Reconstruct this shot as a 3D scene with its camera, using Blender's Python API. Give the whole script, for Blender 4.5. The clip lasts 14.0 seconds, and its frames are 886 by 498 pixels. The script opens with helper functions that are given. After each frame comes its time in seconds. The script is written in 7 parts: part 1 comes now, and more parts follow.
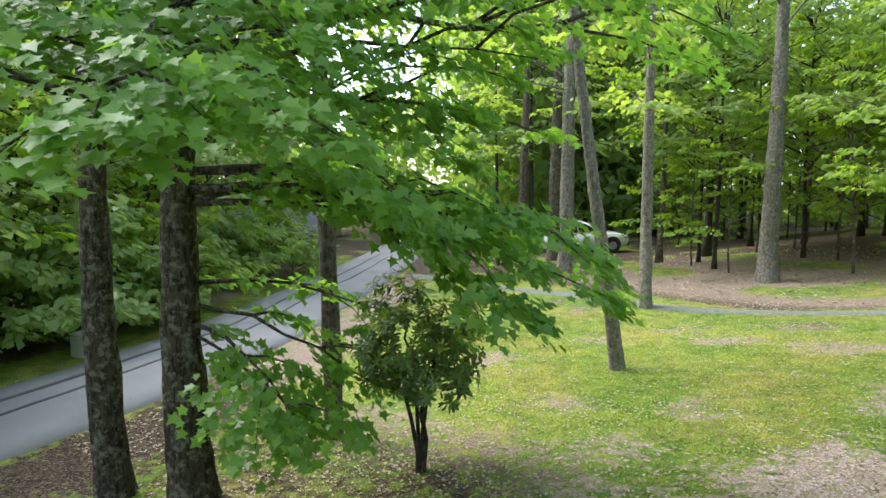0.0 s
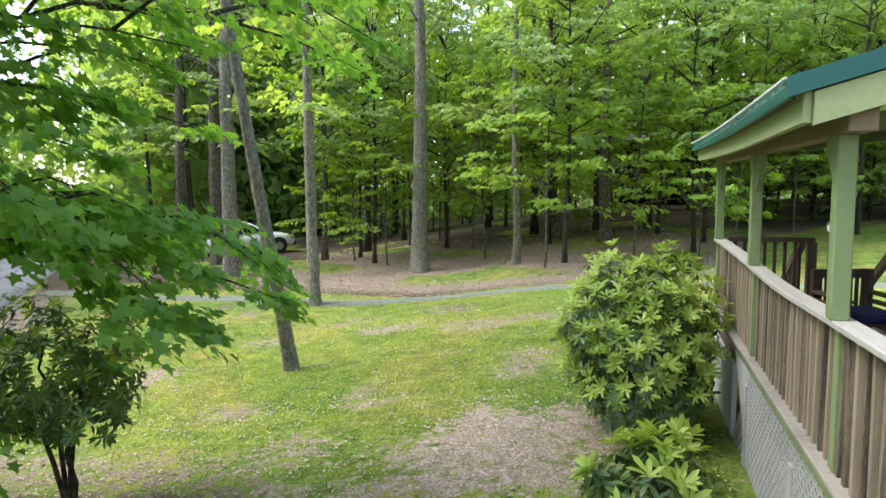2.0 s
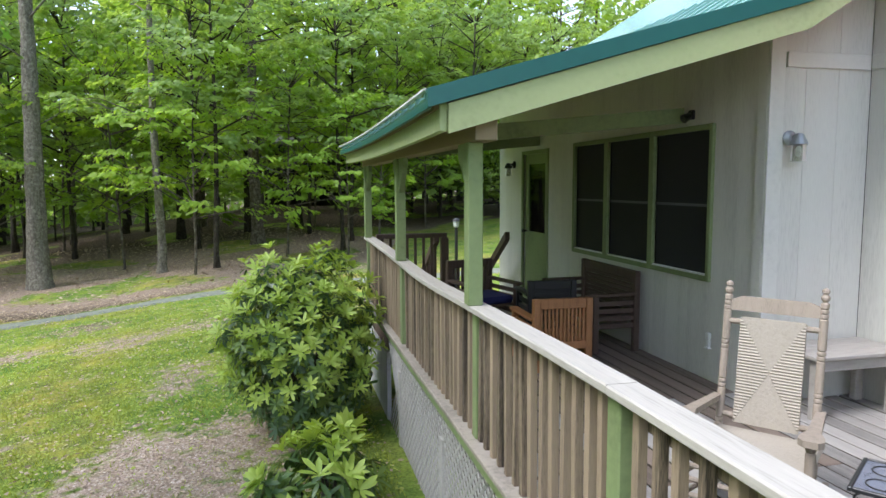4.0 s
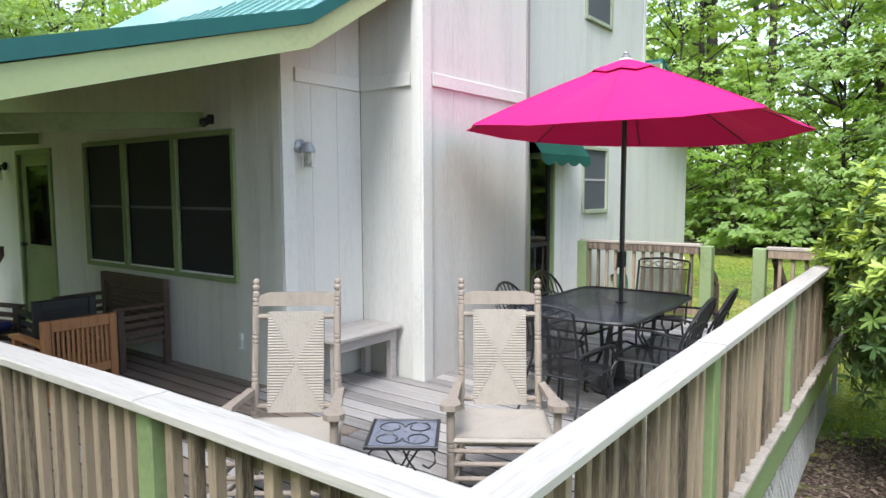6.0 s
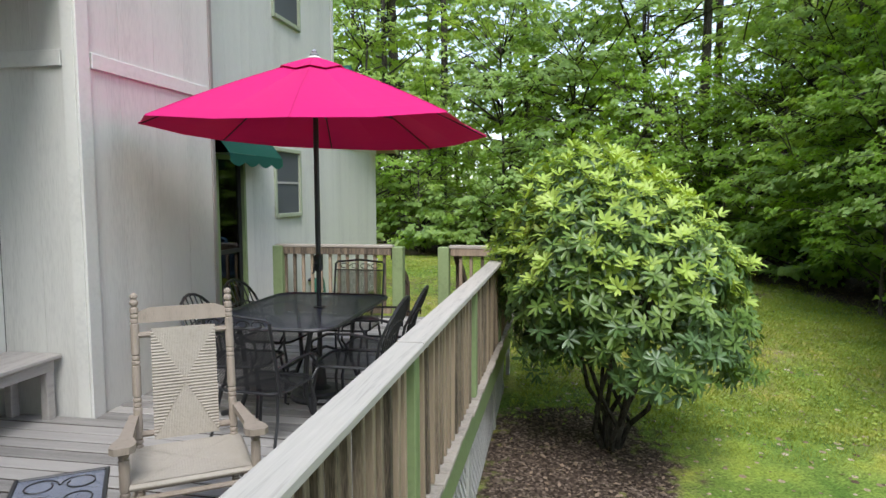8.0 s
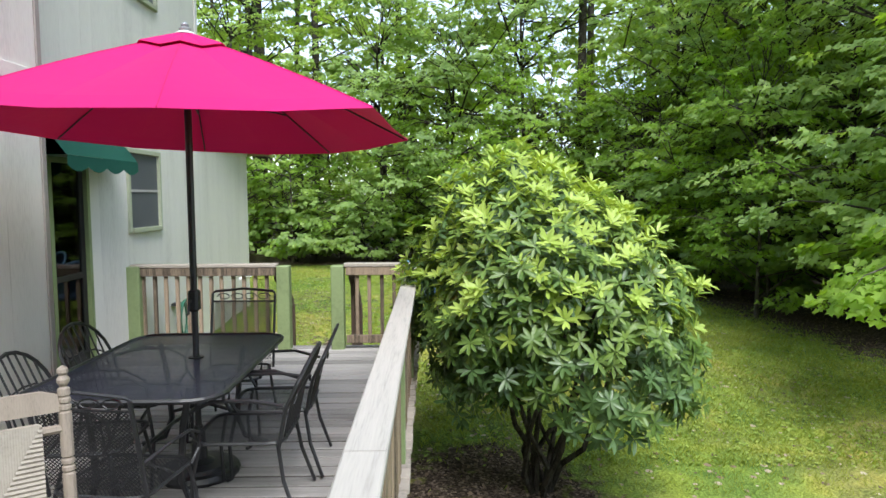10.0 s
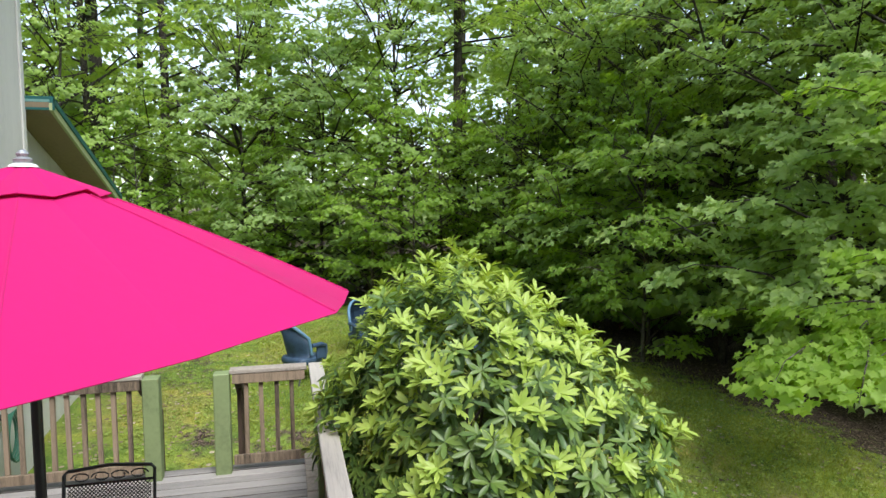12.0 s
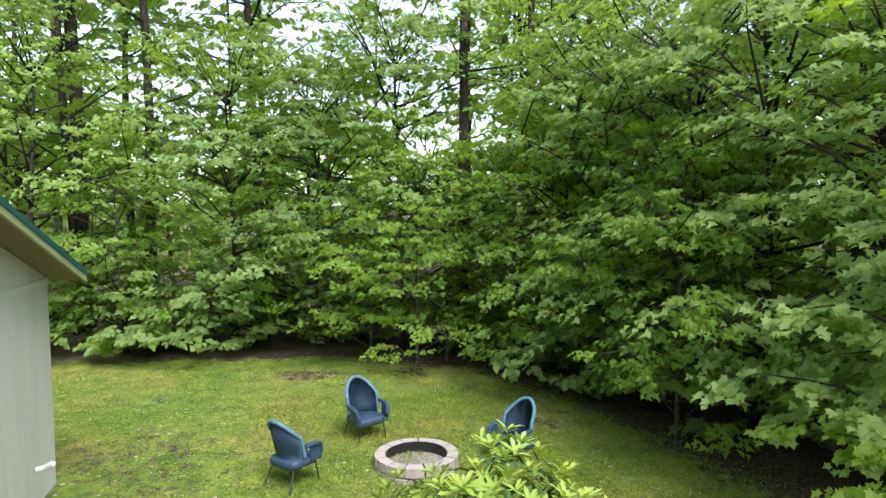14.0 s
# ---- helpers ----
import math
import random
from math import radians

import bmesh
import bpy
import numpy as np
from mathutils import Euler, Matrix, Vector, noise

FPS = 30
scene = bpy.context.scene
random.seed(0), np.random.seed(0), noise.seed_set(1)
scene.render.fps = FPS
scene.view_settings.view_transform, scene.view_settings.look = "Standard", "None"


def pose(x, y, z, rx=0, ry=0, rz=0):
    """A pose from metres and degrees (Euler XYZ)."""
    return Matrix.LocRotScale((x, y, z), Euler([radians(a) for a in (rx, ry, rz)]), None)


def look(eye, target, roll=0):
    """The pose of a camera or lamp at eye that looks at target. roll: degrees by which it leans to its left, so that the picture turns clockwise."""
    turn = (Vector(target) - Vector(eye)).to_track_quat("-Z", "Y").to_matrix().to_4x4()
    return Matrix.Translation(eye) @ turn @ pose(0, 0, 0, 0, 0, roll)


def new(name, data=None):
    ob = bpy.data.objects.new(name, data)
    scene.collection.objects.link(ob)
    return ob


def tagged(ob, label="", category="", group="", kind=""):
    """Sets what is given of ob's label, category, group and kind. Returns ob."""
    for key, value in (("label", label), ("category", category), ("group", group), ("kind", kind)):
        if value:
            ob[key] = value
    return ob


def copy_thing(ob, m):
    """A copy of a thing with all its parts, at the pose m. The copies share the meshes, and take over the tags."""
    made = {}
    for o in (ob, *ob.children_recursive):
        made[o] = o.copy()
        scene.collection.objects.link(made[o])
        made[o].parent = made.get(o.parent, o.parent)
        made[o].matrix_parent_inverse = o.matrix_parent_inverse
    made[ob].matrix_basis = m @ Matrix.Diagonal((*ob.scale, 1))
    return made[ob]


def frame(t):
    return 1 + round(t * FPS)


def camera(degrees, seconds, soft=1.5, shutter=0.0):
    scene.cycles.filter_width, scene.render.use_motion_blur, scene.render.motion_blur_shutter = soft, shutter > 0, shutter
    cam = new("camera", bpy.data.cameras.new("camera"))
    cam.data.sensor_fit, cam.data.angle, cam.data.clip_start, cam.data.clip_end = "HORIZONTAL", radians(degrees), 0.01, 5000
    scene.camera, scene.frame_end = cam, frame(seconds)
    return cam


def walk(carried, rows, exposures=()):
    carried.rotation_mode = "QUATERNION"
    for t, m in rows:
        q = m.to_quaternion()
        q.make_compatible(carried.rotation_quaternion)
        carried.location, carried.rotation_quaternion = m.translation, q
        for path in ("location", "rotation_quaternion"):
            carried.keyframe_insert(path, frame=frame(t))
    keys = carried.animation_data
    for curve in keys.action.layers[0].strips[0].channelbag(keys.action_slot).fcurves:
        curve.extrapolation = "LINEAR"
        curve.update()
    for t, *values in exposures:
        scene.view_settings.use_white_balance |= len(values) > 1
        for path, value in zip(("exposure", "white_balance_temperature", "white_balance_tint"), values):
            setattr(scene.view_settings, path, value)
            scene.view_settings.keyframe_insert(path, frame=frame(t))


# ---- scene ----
# camera and its way
cam = camera(68.1, 14.0)
METRES, EYE, TURN = 4.85, 1.665, 44.8
ROWS = [
    (0.0, 0.0, 0.0, 0.0, -0.0, -5.5, 0.01),
    (0.5, -0.0005, 0.006, -0.0001, -5.41, -5.44, 0.13),
    (1.0, 0.0, 0.0149, -0.0017, -13.46, -5.49, 0.24),
    (1.5, 0.0019, 0.0223, -0.0027, -21.11, -5.51, 0.35),
    (2.0, 0.0031, 0.0267, -0.0024, -28.71, -5.56, 0.38),
    (2.2, 0.0035, 0.0285, -0.0024, -32.16, -5.57, 0.38),
    (4.3, 0.0118, 0.0515, -0.0021, -64.0, -5.58, 0.27),
    (4.5, 0.0121, 0.0521, -0.0021, -68.09, -5.57, 0.25),
    (5.0, 0.0117, 0.0519, -0.0042, -77.93, -5.43, 0.14),
    (5.5, 0.0156, 0.0502, -0.0071, -88.1, -5.25, 0.13),
    (6.0, 0.0179, 0.0462, -0.0089, -98.09, -5.11, 0.24),
    (6.5, 0.0204, 0.0417, -0.0098, -108.11, -5.03, 0.28),
    (7.0, 0.0246, 0.0374, -0.0111, -117.66, -4.96, 0.33),
    (7.2, 0.0265, 0.0362, -0.0112, -121.45, -4.93, 0.31),
    (9.3, 0.184, -0.0077, -0.0225, -127.1, -4.53, 0.11),
    (9.5, 0.2042, -0.0149, -0.0215, -129.31, -4.52, 0.12),
    (10.0, 0.2634, -0.0365, 0.0027, -135.82, -4.54, 0.24),
    (10.5, 0.3244, -0.0565, 0.0758, -141.29, -4.49, 0.34),
    (11.0, 0.3785, -0.074, 0.1243, -145.75, -4.44, 0.46),
    (11.5, 0.4294, -0.0915, 0.1373, -148.28, -4.37, 0.47),
    (12.0, 0.4807, -0.1244, 0.171, -148.33, -4.37, 0.38),
    (12.5, 0.5289, -0.1614, 0.231, -148.39, -4.3, 0.37),
    (13.0, 0.5752, -0.2081, 0.2623, -148.5, -4.2, 0.32),
    (13.5, 0.6273, -0.2703, 0.3093, -148.61, -4.07, 0.31),
    (14.0, 0.675, -0.3453, 0.3817, -148.75, -3.95, 0.26),
]
walk(cam, [(t, pose(0.63, 1.615, EYE, 0, 0, TURN) @ pose(METRES * x, METRES * y, METRES * z, 90 + pitch, roll, yaw)) for t, x, y, z, yaw, pitch, roll in ROWS],
     exposures=[(0.0, 1.82, 6500, 10), (2.2, 1.85, 6450, 11), (4.5, 1.7, 6150, 13), (5.0, 1.72, 6100, 13), (5.5, 1.82, 6100, 13), (6.0, 1.82, 6150, 12), (6.5, 1.45, 6200, 12), (7.2, 1.2, 6250, 11), (9.5, 1.33, 6300, 9), (10.0, 1.45, 6300, 9), (10.5, 1.53, 6350, 10), (11.5, 1.35, 6450, 10), (12.5, 1.15, 6450, 10), (13.2, 1.25, 6450, 10), (14.0, 1.4, 6400, 11)])

# ---- daylight: bright thin overcast ----
SUN_ELEV, SUN_AZ = 53.0, 256.0
world = bpy.data.worlds.new("sky")
scene.world = world
world.use_nodes = True
wn = world.node_tree
wn.nodes.clear()
w_out = wn.nodes.new("ShaderNodeOutputWorld")
w_bg = wn.nodes.new("ShaderNodeBackground")
w_sky = wn.nodes.new("ShaderNodeTexSky")
w_sky.sky_type = "NISHITA"
w_sky.sun_disc = False
w_sky.sun_elevation = radians(SUN_ELEV)
w_sky.sun_rotation = radians(SUN_AZ)
w_sky.air_density, w_sky.dust_density, w_sky.ozone_density = 1.0, 1.0, 2.0
w_hsv = wn.nodes.new("ShaderNodeHueSaturation")
w_hsv.inputs["Saturation"].default_value = 0.62
w_bg.inputs["Strength"].default_value = 0.15
wn.links.new(w_sky.outputs["Color"], w_hsv.inputs["Color"])
wn.links.new(w_hsv.outputs["Color"], w_bg.inputs["Color"])
wn.links.new(w_bg.outputs["Background"], w_out.inputs["Surface"])
sun_data = bpy.data.lights.new("sun", "SUN")
sun_data.energy, sun_data.angle, sun_data.color = 2.0, radians(32), (1.0, 0.985, 0.96)
sun = new("sun", sun_data)
az, el = radians(SUN_AZ), radians(SUN_ELEV)
sun.matrix_world = look((math.sin(az) * math.cos(el) * 60, math.cos(az) * math.cos(el) * 60, math.sin(el) * 60), (0, 0, 0))


# ---- materials ----
def mat(name, base, rough=0.7, metal=0.0, vary=0.15, scale=3.0, fine=40.0, bump=0.2, stretch=(1, 1, 1), dark=None, spec=0.5, per_object=0.0, bump_dist=0.01):
    """A surface with variation at two scales, fine relief, and if asked a shift from object to object."""
    m = bpy.data.materials.new(name)
    m.use_nodes = True
    nt = m.node_tree
    b = nt.nodes["Principled BSDF"]
    b.inputs["Roughness"].default_value = rough
    b.inputs["Metallic"].default_value = metal
    b.inputs["Specular IOR Level"].default_value = spec
    tc = nt.nodes.new("ShaderNodeTexCoord")
    mp = nt.nodes.new("ShaderNodeMapping")
    mp.inputs["Scale"].default_value = stretch
    nt.links.new(tc.outputs["Object"], mp.inputs["Vector"])
    info = nt.nodes.new("ShaderNodeObjectInfo")
    off = nt.nodes.new("ShaderNodeVectorMath")
    off.operation = "MULTIPLY_ADD"
    nt.links.new(info.outputs["Random"], off.inputs[0])
    off.inputs[1].default_value = (17.0, 31.0, 23.0)
    nt.links.new(mp.outputs["Vector"], off.inputs[2])
    n1 = nt.nodes.new("ShaderNodeTexNoise")
    n1.inputs["Scale"].default_value, n1.inputs["Detail"].default_value = scale, 5
    n2 = nt.nodes.new("ShaderNodeTexNoise")
    n2.inputs["Scale"].default_value, n2.inputs["Detail"].default_value = fine, 3
    for n in (n1, n2):
        nt.links.new(off.outputs[0], n.inputs["Vector"])
    add = nt.nodes.new("ShaderNodeMath")
    add.operation = "MULTIPLY_ADD"
    add.inputs[1].default_value = 0.45
    nt.links.new(n2.outputs["Fac"], add.inputs[0])
    half = nt.nodes.new("ShaderNodeMath")
    half.operation = "MULTIPLY"
    half.inputs[1].default_value = 0.55
    nt.links.new(n1.outputs["Fac"], half.inputs[0])
    nt.links.new(half.outputs[0], add.inputs[2])
    rnd = nt.nodes.new("ShaderNodeMath")
    rnd.operation = "MULTIPLY_ADD"
    rnd.inputs[1].default_value = per_object
    nt.links.new(info.outputs["Random"], rnd.inputs[0])
    nt.links.new(add.outputs[0], rnd.inputs[2])
    ramp = nt.nodes.new("ShaderNodeValToRGB")
    d = dark or tuple(c * (1 - 2.2 * vary) for c in base)
    lite = tuple(min(1.0, c * (1 + 0.9 * vary)) for c in base)
    e = ramp.color_ramp.elements
    e[0].position, e[0].color = 0.30 + per_object * 0.3, (*[max(0.0, c) for c in d], 1)
    e[1].position, e[1].color = 0.68 + per_object * 0.7, (*lite, 1)
    mid = e.new(0.47 + per_object * 0.5)
    mid.color = (*base, 1)
    nt.links.new(rnd.outputs[0], ramp.inputs["Fac"])
    nt.links.new(ramp.outputs["Color"], b.inputs["Base Color"])
    if bump:
        bp = nt.nodes.new("ShaderNodeBump")
        bp.inputs["Strength"].default_value, bp.inputs["Distance"].default_value = bump, bump_dist
        nt.links.new(add.outputs[0], bp.inputs["Height"])
        nt.links.new(bp.outputs["Normal"], b.inputs["Normal"])
    return m


def leaf_mat(name, c1, c2, trans=0.35, rough=0.5, spec=0.35):
    """Leaves: from leaf to leaf a colour between c1 and c2, some light shining through."""
    m = bpy.data.materials.new(name)
    m.use_nodes = True
    nt = m.node_tree
    b, out = nt.nodes["Principled BSDF"], nt.nodes["Material Output"]
    b.inputs["Roughness"].default_value = rough
    b.inputs["Specular IOR Level"].default_value = spec
    geo = nt.nodes.new("ShaderNodeNewGeometry")
    tc = nt.nodes.new("ShaderNodeTexCoord")
    big = nt.nodes.new("ShaderNodeTexNoise")
    big.inputs["Scale"].default_value = 0.9
    nt.links.new(tc.outputs["Object"], big.inputs["Vector"])
    info = nt.nodes.new("ShaderNodeObjectInfo")
    s1 = nt.nodes.new("ShaderNodeMath")
    s1.operation = "MULTIPLY_ADD"
    s1.inputs[1].default_value = 0.45
    nt.links.new(geo.outputs["Random Per Island"], s1.inputs[0])
    s2 = nt.nodes.new("ShaderNodeMath")
    s2.operation = "MULTIPLY_ADD"
    s2.inputs[1].default_value, s2.inputs[2].default_value = 1.0, -0.32
    nt.links.new(big.outputs["Fac"], s2.inputs[0])
    s3 = nt.nodes.new("ShaderNodeMath")
    s3.operation = "MULTIPLY_ADD"
    s3.inputs[1].default_value = 0.4
    nt.links.new(info.outputs["Random"], s3.inputs[0])
    nt.links.new(s2.outputs[0], s3.inputs[2])
    nt.links.new(s3.outputs[0], s1.inputs[2])
    mix = nt.nodes.new("ShaderNodeMix")
    mix.data_type = "RGBA"
    mix.inputs["A"].default_value, mix.inputs["B"].default_value = (*c1, 1), (*c2, 1)
    nt.links.new(s1.outputs[0], mix.inputs["Factor"])
    nt.links.new(mix.outputs["Result"], b.inputs["Base Color"])
    tr = nt.nodes.new("ShaderNodeBsdfTranslucent")
    warm = nt.nodes.new("ShaderNodeMix")
    warm.data_type, warm.blend_type = "RGBA", "MULTIPLY"
    warm.inputs["Factor"].default_value = 1.0
    warm.inputs["B"].default_value = (1.5, 1.45, 0.5, 1)
    nt.links.new(mix.outputs["Result"], warm.inputs["A"])
    nt.links.new(warm.outputs["Result"], tr.inputs["Color"])
    ms = nt.nodes.new("ShaderNodeMixShader")
    ms.inputs["Fac"].default_value = trans
    nt.links.new(b.outputs["BSDF"], ms.inputs[1])
    nt.links.new(tr.outputs["BSDF"], ms.inputs[2])
    nt.links.new(ms.outputs["Shader"], out.inputs["Surface"])
    return m


def bark_mat(name, dark, mid, pale, scale=7.0, patch=2.2):
    """Furrowed bark: dark cracks along the trunk, plates between them, pale patches of lichen."""
    m = bpy.data.materials.new(name)
    m.use_nodes = True
    nt = m.node_tree
    b = nt.nodes["Principled BSDF"]
    b.inputs["Roughness"].default_value = 0.95
    b.inputs["Specular IOR Level"].default_value = 0.2
    tc = nt.nodes.new("ShaderNodeTexCoord")
    mp = nt.nodes.new("ShaderNodeMapping")
    mp.inputs["Scale"].default_value = (1, 1, 0.3)
    nt.links.new(tc.outputs["Object"], mp.inputs["Vector"])
    crack = nt.nodes.new("ShaderNodeTexNoise")
    crack.inputs["Scale"].default_value, crack.inputs["Detail"].default_value, crack.inputs["Roughness"].default_value = scale * 3.2, 6, 0.75
    nt.links.new(mp.outputs["Vector"], crack.inputs["Vector"])
    spot = nt.nodes.new("ShaderNodeTexNoise")
    spot.inputs["Scale"].default_value, spot.inputs["Detail"].default_value, spot.inputs["Roughness"].default_value = patch * 4, 6, 0.7
    nt.links.new(tc.outputs["Object"], spot.inputs["Vector"])
    r1 = nt.nodes.new("ShaderNodeValToRGB")
    e = r1.color_ramp.elements
    e[0].position, e[0].color = 0.40, (*dark, 1)
    e[1].position, e[1].color = 0.56, (*mid, 1)
    nt.links.new(crack.outputs["Fac"], r1.inputs["Fac"])
    r2 = nt.nodes.new("ShaderNodeValToRGB")
    e = r2.color_ramp.elements
    e[0].position, e[0].color = 0.50, (0, 0, 0, 1)
    e[1].position, e[1].color = 0.60, (0.85, 0.85, 0.85, 1)
    nt.links.new(spot.outputs["Fac"], r2.inputs["Fac"])
    mx = nt.nodes.new("ShaderNodeMix")
    mx.data_type = "RGBA"
    mx.inputs["B"].default_value = (*pale, 1)
    nt.links.new(r2.outputs["Color"], mx.inputs["Factor"])
    nt.links.new(r1.outputs["Color"], mx.inputs["A"])
    nt.links.new(mx.outputs["Result"], b.inputs["Base Color"])
    bp = nt.nodes.new("ShaderNodeBump")
    bp.inputs["Strength"].default_value, bp.inputs["Distance"].default_value = 1.0, 0.05
    nt.links.new(crack.outputs["Fac"], bp.inputs["Height"])
    nt.links.new(bp.outputs["Normal"], b.inputs["Normal"])
    return m


BARK = bark_mat("bark_grey_brown", (0.05, 0.042, 0.034), (0.15, 0.125, 0.10), (0.22, 0.205, 0.175), 6)
BARK_PALE = bark_mat("bark_pale_grey", (0.11, 0.10, 0.085), (0.22, 0.20, 0.17), (0.33, 0.31, 0.27), 5, 3)
BARK_LICHEN = bark_mat("dark_bark_with_lichen", (0.022, 0.018, 0.014), (0.10, 0.085, 0.065), (0.24, 0.23, 0.19), 8, 2.6)
BARK_DARK = bark_mat("bark_dark", (0.02, 0.017, 0.014), (0.065, 0.055, 0.044), (0.09, 0.085, 0.07), 6)
LEAF = leaf_mat("maple_leaf", (0.105, 0.265, 0.07), (0.27, 0.46, 0.115), trans=0.6, rough=0.38, spec=0.6)
LEAF_WOOD = leaf_mat("layered_forest_leaf", (0.165, 0.28, 0.09), (0.37, 0.49, 0.155), trans=0.55, rough=0.5, spec=0.5)
LEAF_DARK = leaf_mat("forest_leaf", (0.145, 0.25, 0.095), (0.345, 0.465, 0.165), trans=0.58, rough=0.5, spec=0.5)
LEAF_LIME = leaf_mat("young_leaf", (0.14, 0.27, 0.042), (0.31, 0.45, 0.082), trans=0.6, rough=0.45, spec=0.4)
RHODO = leaf_mat("rhododendron_leaf", (0.055, 0.12, 0.025), (0.20, 0.285, 0.058), trans=0.2, rough=0.4, spec=0.42)
RHODO_DARK = leaf_mat("dark_rhododendron_leaf", (0.035, 0.08, 0.025), (0.085, 0.15, 0.045), trans=0.12, rough=0.38, spec=0.5)
RHODO_TIP = leaf_mat("fresh_rhododendron_leaf", (0.235, 0.37, 0.052), (0.43, 0.53, 0.12), trans=0.3, rough=0.42, spec=0.4)
SIDING = mat("cream_siding", (0.62, 0.606, 0.56), 0.75, vary=0.085, scale=1.0, fine=34, bump=0.2, stretch=(3.5, 3.5, 0.35), per_object=0.06)
TRIM = mat("cream_trim", (0.65, 0.637, 0.59), 0.7, vary=0.05, scale=1.5, fine=30, bump=0.1)
GREEN_PAINT = mat("sage_green_paint", (0.20, 0.255, 0.115), 0.6, vary=0.12, scale=2, fine=30, bump=0.12)
PALE_GREEN = mat("pale_green_fascia", (0.38, 0.43, 0.22), 0.65, vary=0.08, scale=1.5, fine=25, bump=0.1)
ROOF = mat("teal_metal_roof", (0.16, 0.33, 0.30), 0.22, spec=0.8, vary=0.06, scale=0.6, fine=8, bump=0.02)
ROOF_TRIM = mat("teal_metal_trim", (0.018, 0.115, 0.11), 0.4, vary=0.06, scale=0.8, fine=10, bump=0.02)
SOFFIT = mat("tan_soffit", (0.25, 0.19, 0.12), 0.8, vary=0.08, scale=1, fine=25, bump=0.1)
DECK_EDGE = mat("dark_board_edge", (0.06, 0.048, 0.038), 0.9, vary=0.3)
DECK = mat("weathered_deck_board", (0.305, 0.287, 0.27), 0.85, vary=0.2, scale=1.5, fine=30, bump=0.4, stretch=(14, 1, 14), per_object=0.5, bump_dist=0.004)
DECK_BROWN = mat("brown_sheltered_deck_board", (0.20, 0.155, 0.125), 0.8, vary=0.22, scale=1.5, fine=30, bump=0.35, stretch=(14, 1, 14), per_object=0.4, bump_dist=0.004)
LEDGE = mat("brown_grey_ledge_board", (0.33, 0.29, 0.245), 0.85, vary=0.2, scale=2.5, fine=35, bump=0.35, per_object=0.2, bump_dist=0.004)
CAP = mat("pale_weathered_cap", (0.42, 0.39, 0.35), 0.85, vary=0.12, scale=2.0, fine=9, bump=0.4, stretch=(0.9, 16, 16), bump_dist=0.004)
CAP_WEST = mat("pale_weathered_cap_board", (0.42, 0.39, 0.35), 0.85, vary=0.12, scale=2.0, fine=9, bump=0.4, stretch=(16, 0.9, 16), bump_dist=0.004)
BALUSTER = mat("weathered_brown_baluster", (0.26, 0.195, 0.135), 0.85, vary=0.38, scale=2, fine=20, bump=0.4, stretch=(16, 16, 1), per_object=0.4, bump_dist=0.004)
LATTICE = mat("grey_lattice", (0.40, 0.385, 0.365), 0.85, vary=0.12, scale=4, fine=30, bump=0.2)
PLY = mat("weathered_grey_board", (0.46, 0.45, 0.43), 0.85, vary=0.15, scale=2, fine=30, bump=0.3, stretch=(6, 6, 1))
BROWN_WOOD = mat("dark_brown_stain", (0.085, 0.055, 0.04), 0.7, vary=0.2, scale=3, fine=25, bump=0.3, stretch=(8, 8, 1))
TEAK = mat("orange_brown_teak", (0.33, 0.15, 0.062), 0.6, vary=0.2, scale=3, fine=25, bump=0.25, stretch=(10, 10, 1))
CHAIR_WOOD = mat("sun_bleached_chair_wood", (0.275, 0.225, 0.18), 0.7, vary=0.14, scale=4, fine=30, bump=0.25, stretch=(8, 8, 1.2))
RUSH = mat("woven_rush", (0.335, 0.295, 0.245), 0.85, vary=0.08, scale=6, fine=60, bump=0.5)
BENCH_WOOD = mat("grey_beige_bench_wood", (0.39, 0.36, 0.33), 0.8, vary=0.14, scale=3, fine=30, bump=0.3, stretch=(2, 10, 10))
PALE_MESH = mat("blue_grey_iron_mesh", (0.20, 0.215, 0.27), 0.45, 0.0, vary=0.15, scale=10, fine=80, bump=0.1)
IRON_MESH = mat("dark_iron_mesh", (0.035, 0.038, 0.065), 0.36, 0.4, vary=0.15, scale=10, fine=80, bump=0.1)
IRON = mat("black_wrought_iron", (0.018, 0.018, 0.02), 0.42, vary=0.15, scale=10, fine=80, bump=0.1, spec=0.6)
MAGENTA = leaf_mat("magenta_canvas", (0.66, 0.016, 0.185), (0.70, 0.020, 0.20), trans=0.3, rough=0.75, spec=0.15)
for n_ in MAGENTA.node_tree.nodes:
    if n_.type == "MIX" and n_.blend_type == "MULTIPLY":
        n_.inputs["B"].default_value = (1, 0.7, 0.7, 1)
MAGENTA.node_tree.nodes["Principled BSDF"].inputs["Sheen Weight"].default_value = 0.1
MAGENTA.node_tree.nodes["Principled BSDF"].inputs["Sheen Roughness"].default_value = 0.4
AWNING = mat("dark_green_canvas", (0.02, 0.14, 0.10), 0.75, vary=0.06, scale=2, fine=150, bump=0.15)
WICKER = mat("blue_wicker", (0.03, 0.062, 0.11), 0.55, vary=0.25, scale=12, fine=120, bump=0.5)
STONE = mat("pinkish_grey_stone", (0.40, 0.345, 0.32), 0.9, vary=0.15, scale=6, fine=50, bump=0.5, per_object=0.2)
ASH = mat("ash_and_gravel", (0.25, 0.22, 0.19), 0.95, vary=0.4, scale=14, fine=60, bump=0.8)
BLACK = mat("black_plastic", (0.015, 0.015, 0.017), 0.5, vary=0.1)
